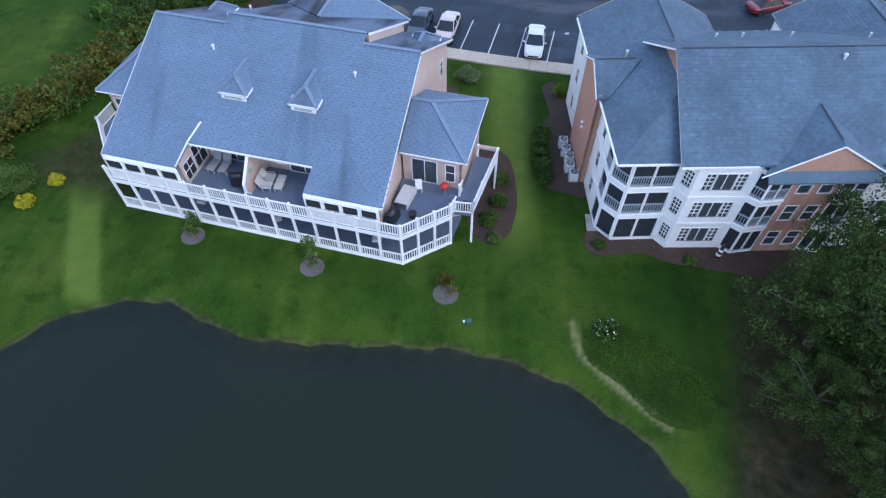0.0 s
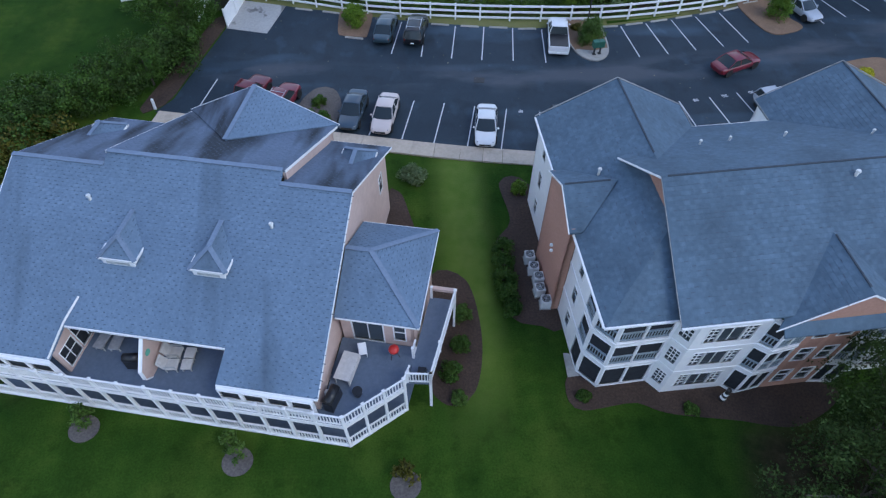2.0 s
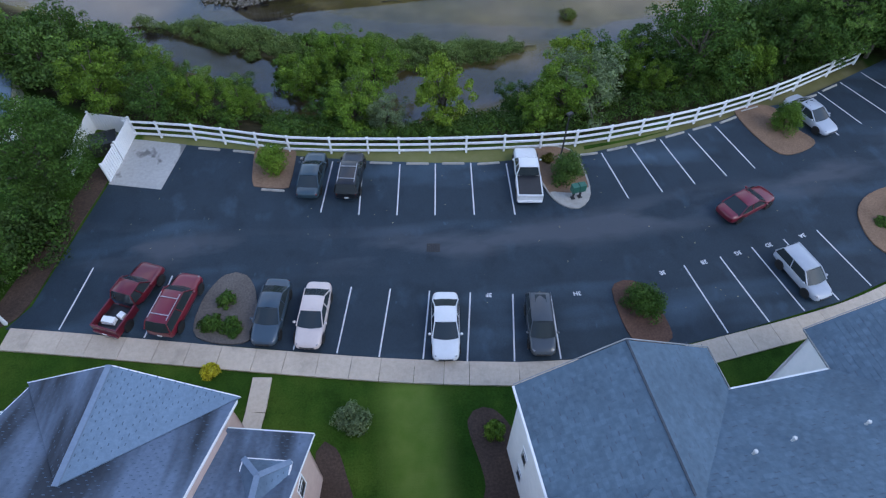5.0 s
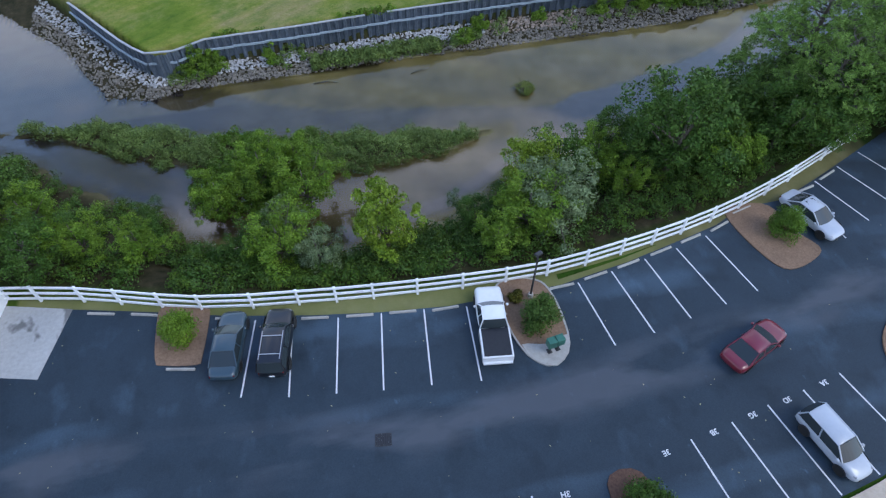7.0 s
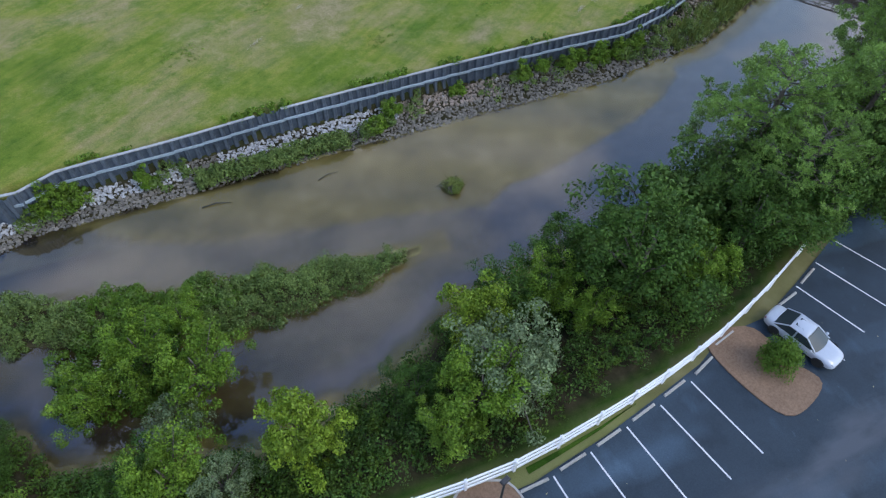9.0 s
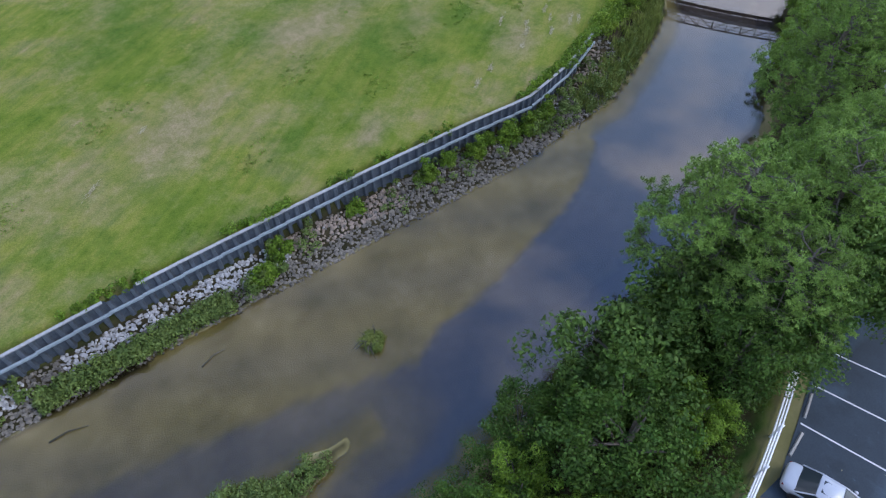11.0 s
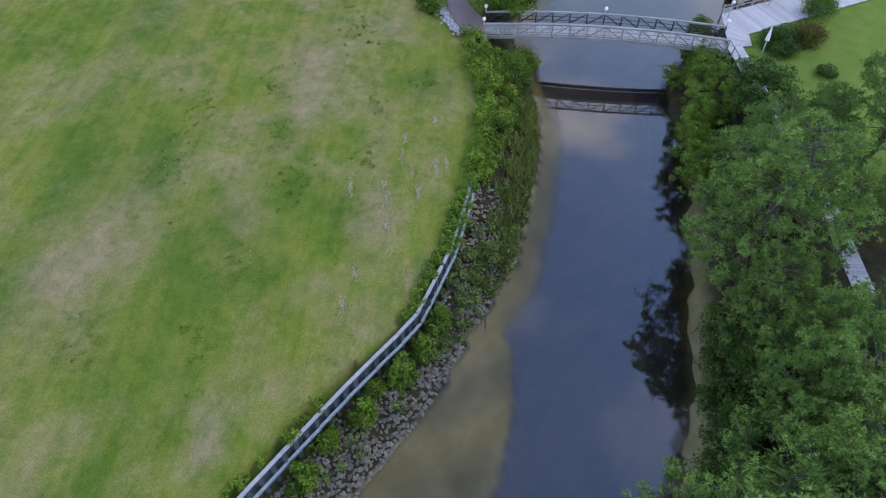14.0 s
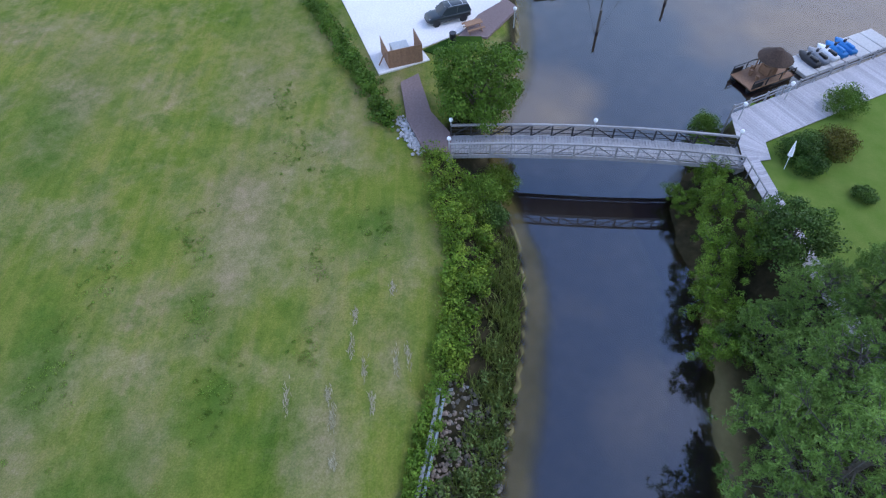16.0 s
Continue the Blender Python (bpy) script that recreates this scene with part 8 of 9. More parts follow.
def car(label, kind, body_mat, x, y, heading, roof_mat=None, extra=""):
    """A parked car, nose along +x. kind: sedan, suv, wagon or pickup."""
    dims = {"sedan": (4.8, 1.82, 1.45, 0.92), "suv": (4.75, 1.88, 1.74, 1.08), "wagon": (4.3, 1.75, 1.56, 0.95), "pickup": (5.45, 1.92, 1.80, 1.12)}
    L, W, Ht, belt = dims[kind]
    c = thing("pickup_truck" if kind == "pickup" else "car", label, "pickup" if kind == "pickup" else "car", pose(x, y, 0.045, 0, 0, heading), "parked vehicles")
    h, w = L / 2, W / 2
    rm = roof_mat or body_mat
    hood = belt - 0.06
    if kind == "sedan":
        prof = [(-h - 0.03, 0.6, 0.45, 0.62, 0.78, 0.0), (-h + 0.04, 0.82, 0.36, 0.68, belt - 0.05, 0.01), (-h + 0.2, 0.94, 0.28, 0.72, belt - 0.01, 0.03), (-h + 0.75, 1.0, 0.24, 0.74, belt, 0.03), (-0.9, 1.0, 0.22, 0.74, belt, 0.0), (0.75, 1.0, 0.22, 0.72, belt - 0.02, 0.0), (1.1, 0.99, 0.22, 0.70, hood, 0.03), (h - 0.45, 0.95, 0.24, 0.62, hood - 0.11, 0.05), (h - 0.2, 0.87, 0.26, 0.57, hood - 0.18, 0.05), (h - 0.07, 0.74, 0.3, 0.52, hood - 0.25, 0.03), (h + 0.02, 0.5, 0.36, 0.46, 0.56, 0.0)]
        base, roof = (-h + 0.62, 1.08), (-0.95, 0.22)
    elif kind == "suv":
        prof = [(-h, 0.86, 0.45, 0.75, belt - 0.05, 0.0), (-h + 0.1, 0.95, 0.36, 0.80, belt, 0.0), (-1.2, 1.0, 0.30, 0.82, belt, 0.0), (0.8, 1.0, 0.30, 0.80, belt - 0.02, 0.0), (1.05, 0.99, 0.30, 0.78, hood, 0.04), (h - 0.4, 0.95, 0.30, 0.72, hood - 0.09, 0.04), (h - 0.12, 0.86, 0.36, 0.64, hood - 0.18, 0.03), (h, 0.62, 0.42, 0.56, 0.7, 0.0)]
        base, roof = (-h + 0.06, 1.02), (-h + 0.32, 0.35)
    elif kind == "wagon":
        prof = [(-h, 0.84, 0.42, 0.66, belt - 0.06, 0.0), (-h + 0.1, 0.95, 0.3, 0.72, belt, 0.0), (-1.0, 1.0, 0.24, 0.74, belt, 0.0), (0.75, 1.0, 0.24, 0.72, belt - 0.02, 0.0), (1.05, 0.99, 0.24, 0.70, hood, 0.03), (h - 0.35, 0.93, 0.26, 0.62, hood - 0.13, 0.04), (h - 0.1, 0.8, 0.3, 0.55, hood - 0.24, 0.03), (h + 0.02, 0.52, 0.36, 0.48, 0.56, 0.0)]
        base, roof = (-h + 0.08, 1.08), (-h + 0.36, 0.32)
    else:
        prof = [(-0.62, 1.0, 0.4, 0.85, belt, 0.0), (0.55, 1.0, 0.4, 0.84, belt, 0.0), (1.25, 0.99, 0.4, 0.82, hood, 0.04), (h - 0.35, 0.96, 0.38, 0.78, hood - 0.07, 0.04), (h - 0.08, 0.9, 0.42, 0.68, hood - 0.18, 0.02), (h, 0.8, 0.48, 0.6, 0.74, 0.0)]
        base, roof = (-0.6, 1.22), (-0.42, 0.62)
    body = part("body", loft([(p[0], p[1] * w, *p[2:]) for p in prof]), body_mat, c, "", True)
    soft = body.modifiers.new("soft", "SUBSURF")
    soft.levels = soft.render_levels = 1
    if kind == "pickup":
        bed = Geo()
        xa, xb = -h, -0.62
        for yy in (-w + 0.06, w - 0.06):
            bed.box((xa + xb) / 2, yy, 0.45, xb - xa, 0.12, belt - 0.47)
        bed.box(xa + 0.06, 0, 0.45, 0.12, W - 0.12, belt - 0.47)
        bed.box((xa + xb) / 2, 0, 0.45, xb - xa, W - 0.2, 0.12)
        bed.box(xa - 0.06, 0, 0.42, 0.14, W - 0.1, 0.16)
        part("bed", bed, body_mat, c, bevel=0.03)
        if extra == "cover":
            part("bed_cover", Geo().box((xa + xb) / 2 + 0.03, 0, belt - 0.04, xb - xa - 0.2, W - 0.22, 0.05), M["blackish"], c, "black bed cover", bevel=0.02)
        else:
            part("bed_liner", Geo().box((xa + xb) / 2, 0, 0.57, xb - xa - 0.2, W - 0.24, 0.05), M["blackish"], c)
            part("load", Geo().box(xa + 0.75, 0.2, 0.62, 0.5, 0.9, 0.35, 8, 0.9).box(xa + 1.3, -0.35, 0.62, 0.45, 0.5, 0.3, -12, 0.9), M["white"], c, "white sacks in the truck bed", bevel=0.05)
    # cabin: glass all round between pillars, painted roof
    rw, bw = w * 0.74, w * 0.93
    zr = Ht - 0.06
    B0, B1, R0, R1 = base[0], base[1], roof[0], roof[1]
    rp = Geo()
    nx_, ny_ = 5, 5
    for z, s in ((1, 0), (0, 1)):
        for i in range(nx_):
            for j in range(ny_):
                u, v = i / (nx_ - 1), j / (ny_ - 1) * 2 - 1
                crown = 0.10 * (1 - v * v) * (1 - (2 * u - 1) ** 2 * 0.5)
                rp.v.append((R0 + (R1 - R0) * u, v * rw, zr + (crown if z else -0.05)))
    for i in range(nx_ - 1):
        for j in range(ny_ - 1):
            q = (i * ny_ + j, (i + 1) * ny_ + j, (i + 1) * ny_ + j + 1, i * ny_ + j + 1)
            rp.f.append(q)
            rp.f.append(tuple(k + nx_ * ny_ for k in q[::-1]))
    edge = [i * ny_ for i in range(nx_)] + [(nx_ - 1) * ny_ + j for j in range(1, ny_)] + [i * ny_ + ny_ - 1 for i in range(nx_ - 2, -1, -1)] + [j for j in range(ny_ - 2, 0, -1)]
    for a, b in zip(edge, edge[1:] + edge[:1]):
        rp.f.append((b, a, a + nx_ * ny_, b + nx_ * ny_))
    part("roof", rp, rm, c, "", True, 0.03)
    zb0 = belt - 0.03
    for name_, xb, xr, bulge in (("windscreen", B1, R1, 0.13), ("rear_window", B0, R0, -0.09)):
        vs_ = []
        for back in (0.0, -0.02 if bulge > 0 else 0.02):
            for v_ in (-1 + i / 3 for i in range(7)):
                vs_ += [(xb + bulge * (1 - v_ * v_) + back, v_ * bw * 0.93, zb0), (xr + bulge * 0.4 * (1 - v_ * v_) + back, v_ * rw * 0.96, zr)]
        fs_ = []
        for i in range(6):
            a_ = 2 * i
            fs_ += [(a_, a_ + 2, a_ + 3, a_ + 1), (a_ + 15, a_ + 17, a_ + 16, a_ + 14), (a_ + 14, a_ + 16, a_ + 2, a_), (a_ + 1, a_ + 3, a_ + 17, a_ + 15)]
        fs_ += [(0, 1, 15, 14), (26, 27, 13, 12)]
        part(name_, Geo().add(vs_, fs_ if bulge > 0 else [f_[::-1] for f_ in fs_]), M["carglass"], c)
    for s in (-1, 1):
        mid_b, mid_r = (B0 + B1) / 2 - 0.05, (R0 + R1) / 2 - 0.05
        for a, b, d_, e in ((B1 - 0.06, mid_b + 0.05, R1, mid_r + 0.05), (mid_b - 0.05, B0 + 0.08, mid_r - 0.05, R0)):
            pts = [(a, s * bw, zb0), (b, s * bw, zb0), (e, s * rw, zr), (d_, s * rw, zr)]
            part("side_window", panel(Geo(), pts if s == 1 else pts[::-1]), M["carglass"], c)
        for a, b in (((B1, s * bw, zb0), (R1, s * rw, zr)), ((mid_b, s * bw, zb0), (mid_r, s * rw, zr)), ((B0, s * bw, zb0), (R0, s * rw, zr)), ((R0, s * rw, zr), (R1, s * rw, zr))):
            part("pillar", Geo().bar(a, b, 0.06, 0.06), rm, c)
        part("mirror", Geo().ball((B1 - 0.25, s * (w + 0.08), belt + 0.06), 0.1, 8, 6, 0.75), body_mat, c, "", True)
        part("headlight", Geo().box(h - 0.3, s * w * 0.6, hood - 0.27 if kind in ("sedan", "wagon") else hood - 0.24, 0.2, 0.3, 0.09, -s * 24), M["lamp_clear"], c, "clear headlight", bevel=0.02)
        part("tail_light", Geo().box(-h + 0.12, s * w * 0.68, belt - 0.26, 0.12, 0.26, 0.13, s * 12), M["lamp_red"], c, "red tail light", bevel=0.02)
        for ax in (h - 0.88, -h + 0.92):
            r = 0.33 if kind in ("sedan", "wagon") else 0.38
            yy = s * (w - 0.09)
            ty_ = Geo().tube([(ax, yy - 0.11, r), (ax, yy + 0.11, r)], [r, r], 18)
            tyre = part("wheel", ty_, M["tyre"], c, "black tyre with bright rim", bevel=0.025)
            part("rim", Geo().tube([(ax, s * (w - 0.005) - 0.012, r), (ax, s * (w - 0.005) + 0.012, r)], [r * 0.62, r * 0.62], 14), M["chrome"], tyre)
            arch_ = Geo().tube([(ax, s * (w + 0.004) - 0.012, r + 0.04), (ax, s * (w + 0.004) - 0.005, r + 0.04)], [r + 0.06, r + 0.06], 18)
            part("wheel_arch", arch_, M["blackish"], c)
    part("grille", Geo().box(h - 0.03, 0, 0.42, 0.1, W * 0.5, 0.16), M["blackish"], c, bevel=0.02)
    part("number_plate", Geo().box(-h - 0.005 - (0.12 if kind == "pickup" else 0), 0, 0.52, 0.02, 0.32, 0.13), M["white"], c, "pale number plate with no legible writing")
    if extra == "rails":
        for s in (-1, 1):
            part("roof_rail", Geo().bar((R0 + 0.2, s * rw * 0.9, zr + 0.09), (R1 - 0.25, s * rw * 0.9, zr + 0.09), 0.04, 0.05), M["chrome"], c, "bright roof rail")
        for xx in (R0 + 0.55, R1 - 0.6):
            part("roof_bar", Geo().box(xx, 0, zr + 0.08, 0.05, rw * 1.8, 0.03), M["chrome"], c)
    if extra == "sunroof":
        part("sunroof", Geo().box(R0 + 0.45, 0, zr + 0.055, 0.55, rw * 1.1, 0.012), M["carglass"], c)
    return c


def heading(near, far, nose_far):
    d = (far[0] - near[0], far[1] - near[1]) if nose_far else (near[0] - far[0], near[1] - far[1])
    return math.degrees(math.atan2(d[1], d[0]))


P_RED, P_DARKRED = paintwork("dark_red_paint", (0.135, 0.012, 0.022)), paintwork("red_paint", (0.17, 0.013, 0.026))
P_BLUE, P_TAN, P_WHITE = paintwork("steel_blue_paint", (0.05, 0.08, 0.11)), paintwork("champagne_paint", (0.66, 0.56, 0.52)), paintwork("white_paint", (0.74, 0.75, 0.76))
P_BLACK, P_GREY, P_SILVER, P_TEAL, P_GREEN = paintwork("black_car_paint", (0.010, 0.011, 0.014)), paintwork("grey_car_paint", (0.06, 0.07, 0.08)), paintwork("silver_paint", (0.42, 0.45, 0.50)), paintwork("blue_green_paint", (0.035, 0.065, 0.085)), paintwork("dark_green_paint", (0.015, 0.022, 0.024))
car("dark red pickup truck with white sacks in the bed", "pickup", P_RED, -12.75, 53.2, heading((-13.8, 50.9), (-11.8, 55.4), True))
car("dark red sport utility car with bright roof rails", "suv", P_DARKRED, -9.75, 52.3, heading((-10.5, 50.4), (-9.2, 54.4), True), extra="rails")
car("steel blue saloon car parked nose to the pavement", "sedan", P_BLUE, -3.65, 50.95, heading((-4.1, 48.7), (-3.2, 53.3), False))
car("champagne coloured saloon car parked nose to the pavement", "sedan", P_TAN, -0.95, 50.35, heading((-1.4, 48.0), (-0.5, 52.8), False))
car("white saloon car parked nose to the pavement", "sedan", P_WHITE, 7.35, 48.45, heading((7.1, 46.1), (7.7, 50.9), False))
car("grey hatchback parked nose to the pavement", "wagon", P_GREY, 13.35, 47.75, heading((13.0, 45.6), (13.6, 50.1), False), extra="sunroof")
car("dark red saloon car standing in the driving lane", "sedan", P_DARKRED, 30.9, 55.9, heading((28.1, 54.6), (33.7, 56.9), True))
car("silver estate car with a pale roof in a numbered stall", "wagon", P_SILVER, 31.95, 49.35, heading((32.4, 47.2), (31.4, 51.6), False), P_SILVER)
car("white saloon car with a sunroof beside a mulch island", "sedan", P_SILVER, 40.75, 64.75, heading((41.5, 62.6), (40.1, 67.0), False), extra="sunroof")
car("blue-green saloon car parked nose to the fence", "sedan", P_TEAL, -1.05, 63.1, heading((-1.35, 61.1), (-0.65, 65.4), True))
car("black sport utility car with roof rails parked nose to the fence", "suv", P_BLACK, 1.9, 62.6, heading((1.5, 60.3), (2.3, 64.9), True), extra="rails")
car("white pickup truck with a black bed cover", "pickup", P_WHITE, 15.4, 60.95, heading((15.1, 58.5), (15.8, 63.5), True), extra="cover")
suv = car("dark green sport utility car parked on the gravel yard", "suv", P_GREEN, 97.4, 128.6, 145, extra="rails")
suv.location.z = -0.62

# ---------------------------------------------------------------- lot fittings
t = thing("mailbox_unit", "green metal cluster mailbox on two legs", "mailbox", pose(18.7, 58.5, 0.17, 0, 0, 8))
for dx in (-0.28, 0.28):
    part("mailbox", Geo().box(dx, 0, 0.75, 0.53, 0.5, 0.62), M["green_paint"], t, bevel=0.03)
    part("leg", Geo().box(dx, 0, 0, 0.12, 0.14, 0.76).box(dx, 0, 0, 0.3, 0.34, 0.04), M["iron"], t)
t = thing("street_lamp", "black parking lot lamp on a tall pole", "street lamp", pose(18.55, 62.7, 0.1))
part("pole", Geo().tube([(0, 0, 0), (0, 0, 4.6)], [0.08, 0.055], 8), M["iron"], t)
part("lamp_head", Geo().box(0, 0, 4.6, 0.55, 0.3, 0.16, 20, 0.8), M["iron"], t, bevel=0.03)
part("base", Geo().tube([(0, 0, -0.1), (0, 0, 0.35)], [0.2, 0.17], 10), M["concrete"], t)
t = thing("storm_drain", "dark iron storm drain grate in the asphalt", "drain", pose(7.4, 55.2, 0.036, 0, 0, -8))
part("frame", Geo().box(0, 0, 0, 0.95, 0.75, 0.012), M["iron"], t)
for i in range(7):
    part("bar", Geo().box(-0.39 + 0.13 * i, 0, 0.012, 0.05, 0.66, 0.015), M["blackish"], t)
solo("marker_post", Geo().box(0, 0, 0, 0.2, 0.2, 1.1, 0, 0.85), M["white"], "white painted marker post at the pavement's end", "post", m=pose(-20.7, 52.6, 0.0, 4, 6, 0), bevel=0.02)
# pale stains of worn tyre tracks are in the asphalt; refuse pen of white boards
pen = thing("refuse_enclosure", "white vinyl board refuse enclosure with a gate", "enclosure", kind="")
for p, q in (((-19.0, 71.3), (-15.6, 70.2)), ((-15.6, 70.2), (-16.1, 67.3)), ((-16.15, 67.0), (-16.6, 64.9)), ((-19.0, 71.3), (-19.6, 66.0))):
    p, q = Vector((*p, 0)), Vector((*q, 0))
    k = int((q - p).length / 0.24)
    d = (q - p) / k
    ang = math.degrees(math.atan2(d.y, d.x))
    for i in range(k):
        c_ = p + d * (i + 0.5)
        part("board", Geo().box(c_.x, c_.y, 0.05, 0.225, 0.04, 1.75, ang), M["white"], pen)
    for e in (p, q):
        part("post", Geo().box(e.x, e.y, -0.1, 0.14, 0.14, 2.0, ang).box(e.x, e.y, 1.9, 0.18, 0.18, 0.06, ang, 0.4), M["white"], pen)
t = thing("refuse_bin", "dark refuse container inside the white enclosure", "bin", pose(-17.5, 68.6, 0.03, 0, 0, 14))
part("body", Geo().box(0, 0, 0.1, 1.9, 1.5, 1.1, 0, 1.08), M["iron"], t, bevel=0.03)
part("lid", Geo().box(0, 0, 1.2, 2.1, 1.65, 0.06), M["blackish"], t, bevel=0.02)
# shed
shed = thing("shed", "white garden shed with a blue-grey gabled roof", "shed", pose(-27.4, 73.6, 0, 0, 0, 14))
part("wall", Geo().box(0, 0, 0, 3.6, 6.4, 2.3), M["siding"], shed)
part("gable", Geo().add([(-1.8, -3.2, 2.3), (1.8, -3.2, 2.3), (0, -3.2, 3.3), (-1.8, 3.2, 2.3), (1.8, 3.2, 2.3), (0, 3.2, 3.3)], [(0, 1, 2), (5, 4, 3)]), M["siding"], shed)
for s in (-1, 1):
    part("roof_slope", Geo().slab([(s * 2.0, -3.45, 2.2), (0, -3.45, 3.36), (0, 3.45, 3.36), (s * 2.0, 3.45, 2.2)][::-s], 0.09), M["roof"], shed)
    part("bargeboard", Geo().bar((s * 2.0, -3.48, 2.16), (0, -3.48, 3.32), 0.05, 0.14), M["white"], shed)
part("door", Geo().box(0, -3.23, 0.05, 1.2, 0.06, 1.95), M["white"], shed, bevel=0.01)

# air conditioners in a row by the brick wall
ac = thing("air_conditioner", "pale metal air conditioner with a round fan grille", "air conditioner", pose(0, 0, 0), "air conditioners")
part("case", Geo().box(0, 0, 0.06, 0.66, 0.66, 0.74), M["pale_metal"], ac, bevel=0.05)
part("pad", Geo().box(0, 0, 0, 0.74, 0.74, 0.06), M["concrete"], ac)
part("fan_opening", Geo().tube([(0, 0, 0.80), (0, 0, 0.815)], [0.28, 0.28], 18), M["blackish"], ac, "dark round fan opening")
for i in range(4):
    r = 0.08 + 0.055 * i
    g = Geo()
    ring = [(r * math.cos(a), r * math.sin(a), 0.825) for a in np.linspace(0, 2 * math.pi, 19)]
    for a, b in zip(ring, ring[1:]):
        g.bar(a, b, 0.014, 0.014)
    part("grille_ring", g, M["grey_metal"], ac)
part("hub", Geo().tube([(0, 0, 0.81), (0, 0, 0.84)], [0.06, 0.06], 10), M["grey_metal"], ac)
for i, (x, y) in enumerate(((9.05, 34.8), (9.2, 33.85), (9.4, 33.0), (9.35, 32.1), (9.6, 31.15))):
    copy_thing(ac, pose(x, y, 0.13, 0, 0, (3, -4, 2, 6, -3)[i]))
for o in list(ac.children_recursive) + [ac]:
    bpy.data.objects.remove(o)
# two small lamps on the brick wall
for dz, dv in ((4.3, 7.9), (3.95, 7.75)):
    p = H2.matrix_world @ Vector((-0.13, dv, dz))
    solo("wall_lamp", Geo().ball((0, 0, 0), 0.12, 8, 6), M["white"], "small white lamp on the brick wall", "wall lamp", m=pose(p.x, p.y, p.z), group="wall lamps", smooth=True)
t = thing("spotlight_box", "small dark utility box on the lawn by the pond", "utility box", pose(2.0, 18.2, ground_height(2.0, 18.2), 0, 0, 20))
part("box", Geo().box(0, 0, 0, 0.4, 0.3, 0.3, 0, 0.85), M["green_paint"], t, bevel=0.03)
part("cap", Geo().box(-0.3, 0.12, 0, 0.12, 0.12, 0.16), M["white"], t, bevel=0.02)
t = thing("garden_lighthouse", "small black and white striped ornamental lighthouse", "garden ornament", pose(19.0, 24.2, 0.14))
for i in range(5):
    part("stripe", Geo().tube([(0, 0, 0.2 * i), (0, 0, 0.2 * i + 0.2)], [0.22 - 0.022 * i, 0.198 - 0.022 * i], 14), M["white"] if i % 2 else M["blackish"], t)
part("lantern", Geo().tube([(0, 0, 1.0), (0, 0, 1.18), (0, 0, 1.3)], [0.14, 0.14, 0.02], 12), M["blackish"], t)

# ---------------------------------------------------------------- on the decks of the pink house
D = H1.matrix_world


def on_deck(u, v, turn=0.0, z=3.1):
    return D @ pose(u, v, z, 0, 0, turn)


def lounger(u, v, turn, material, label):
    t = thing("lounge_chair", label, "chair", on_deck(u, v, turn), "deck chairs")
    part("seat", Geo().box(0, 0.25, 0.3, 0.62, 1.1, 0.12), material, t, bevel=0.04)
    part("backrest", Geo().add([(-0.31, -0.3, 0.36), (0.31, -0.3, 0.36), (0.31, -0.65, 1.0), (-0.31, -0.65, 1.0), (-0.31, -0.42, 0.34), (0.31, -0.42, 0.34), (0.31, -0.76, 0.95), (-0.31, -0.76, 0.95)], [(0, 1, 2, 3), (7, 6, 5, 4), (0, 4, 5, 1), (1, 5, 6, 2), (2, 6, 7, 3), (3, 7, 4, 0)]), material, t, bevel=0.03)
    for a in (-0.27, 0.27):
        for b in (-0.3, 0.7):
            part("leg", Geo().box(a, b, 0, 0.05, 0.05, 0.3), M["grey_metal"], t)
    return t


for u, v, a in ((-8.95, 2.15, -84), (-8.85, 1.4, -80)):
    t = thing("deck_chair", "pale cushioned deck chair with tilted back", "chair", on_deck(u, v, a), "deck chairs")
    part("seat", Geo().box(0, 0.05, 0.26, 0.66, 0.66, 0.16), M["cloth"], t, bevel=0.05)
    part("backrest", Geo().add([(-0.33, -0.22, 0.4), (0.33, -0.22, 0.4), (0.33, -0.5, 0.98), (-0.33, -0.5, 0.98), (-0.33, -0.36, 0.36), (0.33, -0.36, 0.36), (0.33, -0.62, 0.93), (-0.33, -0.62, 0.93)], [(0, 1, 2, 3), (7, 6, 5, 4), (0, 4, 5, 1), (1, 5, 6, 2), (2, 6, 7, 3), (3, 7, 4, 0)]), M["cloth"], t, bevel=0.03)
    for b in (-0.3, 0.3):
        part("armrest", Geo().box(b, 0.0, 0.56, 0.06, 0.6, 0.04), M["grey_metal"], t)
        for e in (-0.25, 0.3):
            part("leg", Geo().box(b, e, 0, 0.05, 0.05, 0.56), M["grey_metal"], t)
    o = thing("footstool", "pale cushioned footstool before the deck chair", "footstool", on_deck(u, v, a) @ pose(0, 0.85, 0), "footstools")
    part("cushion", Geo().box(0, 0, 0.26, 0.64, 0.6, 0.15), M["cloth"], o, bevel=0.05)
    for b in (-0.26, 0.26):
        for e in (-0.22, 0.22):
            part("leg", Geo().box(b, e, 0, 0.05, 0.05, 0.26), M["grey_metal"], o)
lounger(-13.3, 2.5, 176, M["cloth_grey"], "grey sling deck chair")
lounger(-12.5, 2.55, 184, M["cloth_grey"], "grey sling deck chair")
t = thing("grill", "black covered barbecue grill on the deck", "barbecue", on_deck(-10.8, 1.2, 10))
part("body", Geo().box(0, 0, 0.1, 1.0, 0.55, 0.8, 0, 0.9), M["blackish"], t, bevel=0.05)
part("lid", Geo().tube([(-0.45, 0, 0.95), (0.45, 0, 0.95)], [0.26, 0.26], 12), M["blackish"], t, smooth=True)
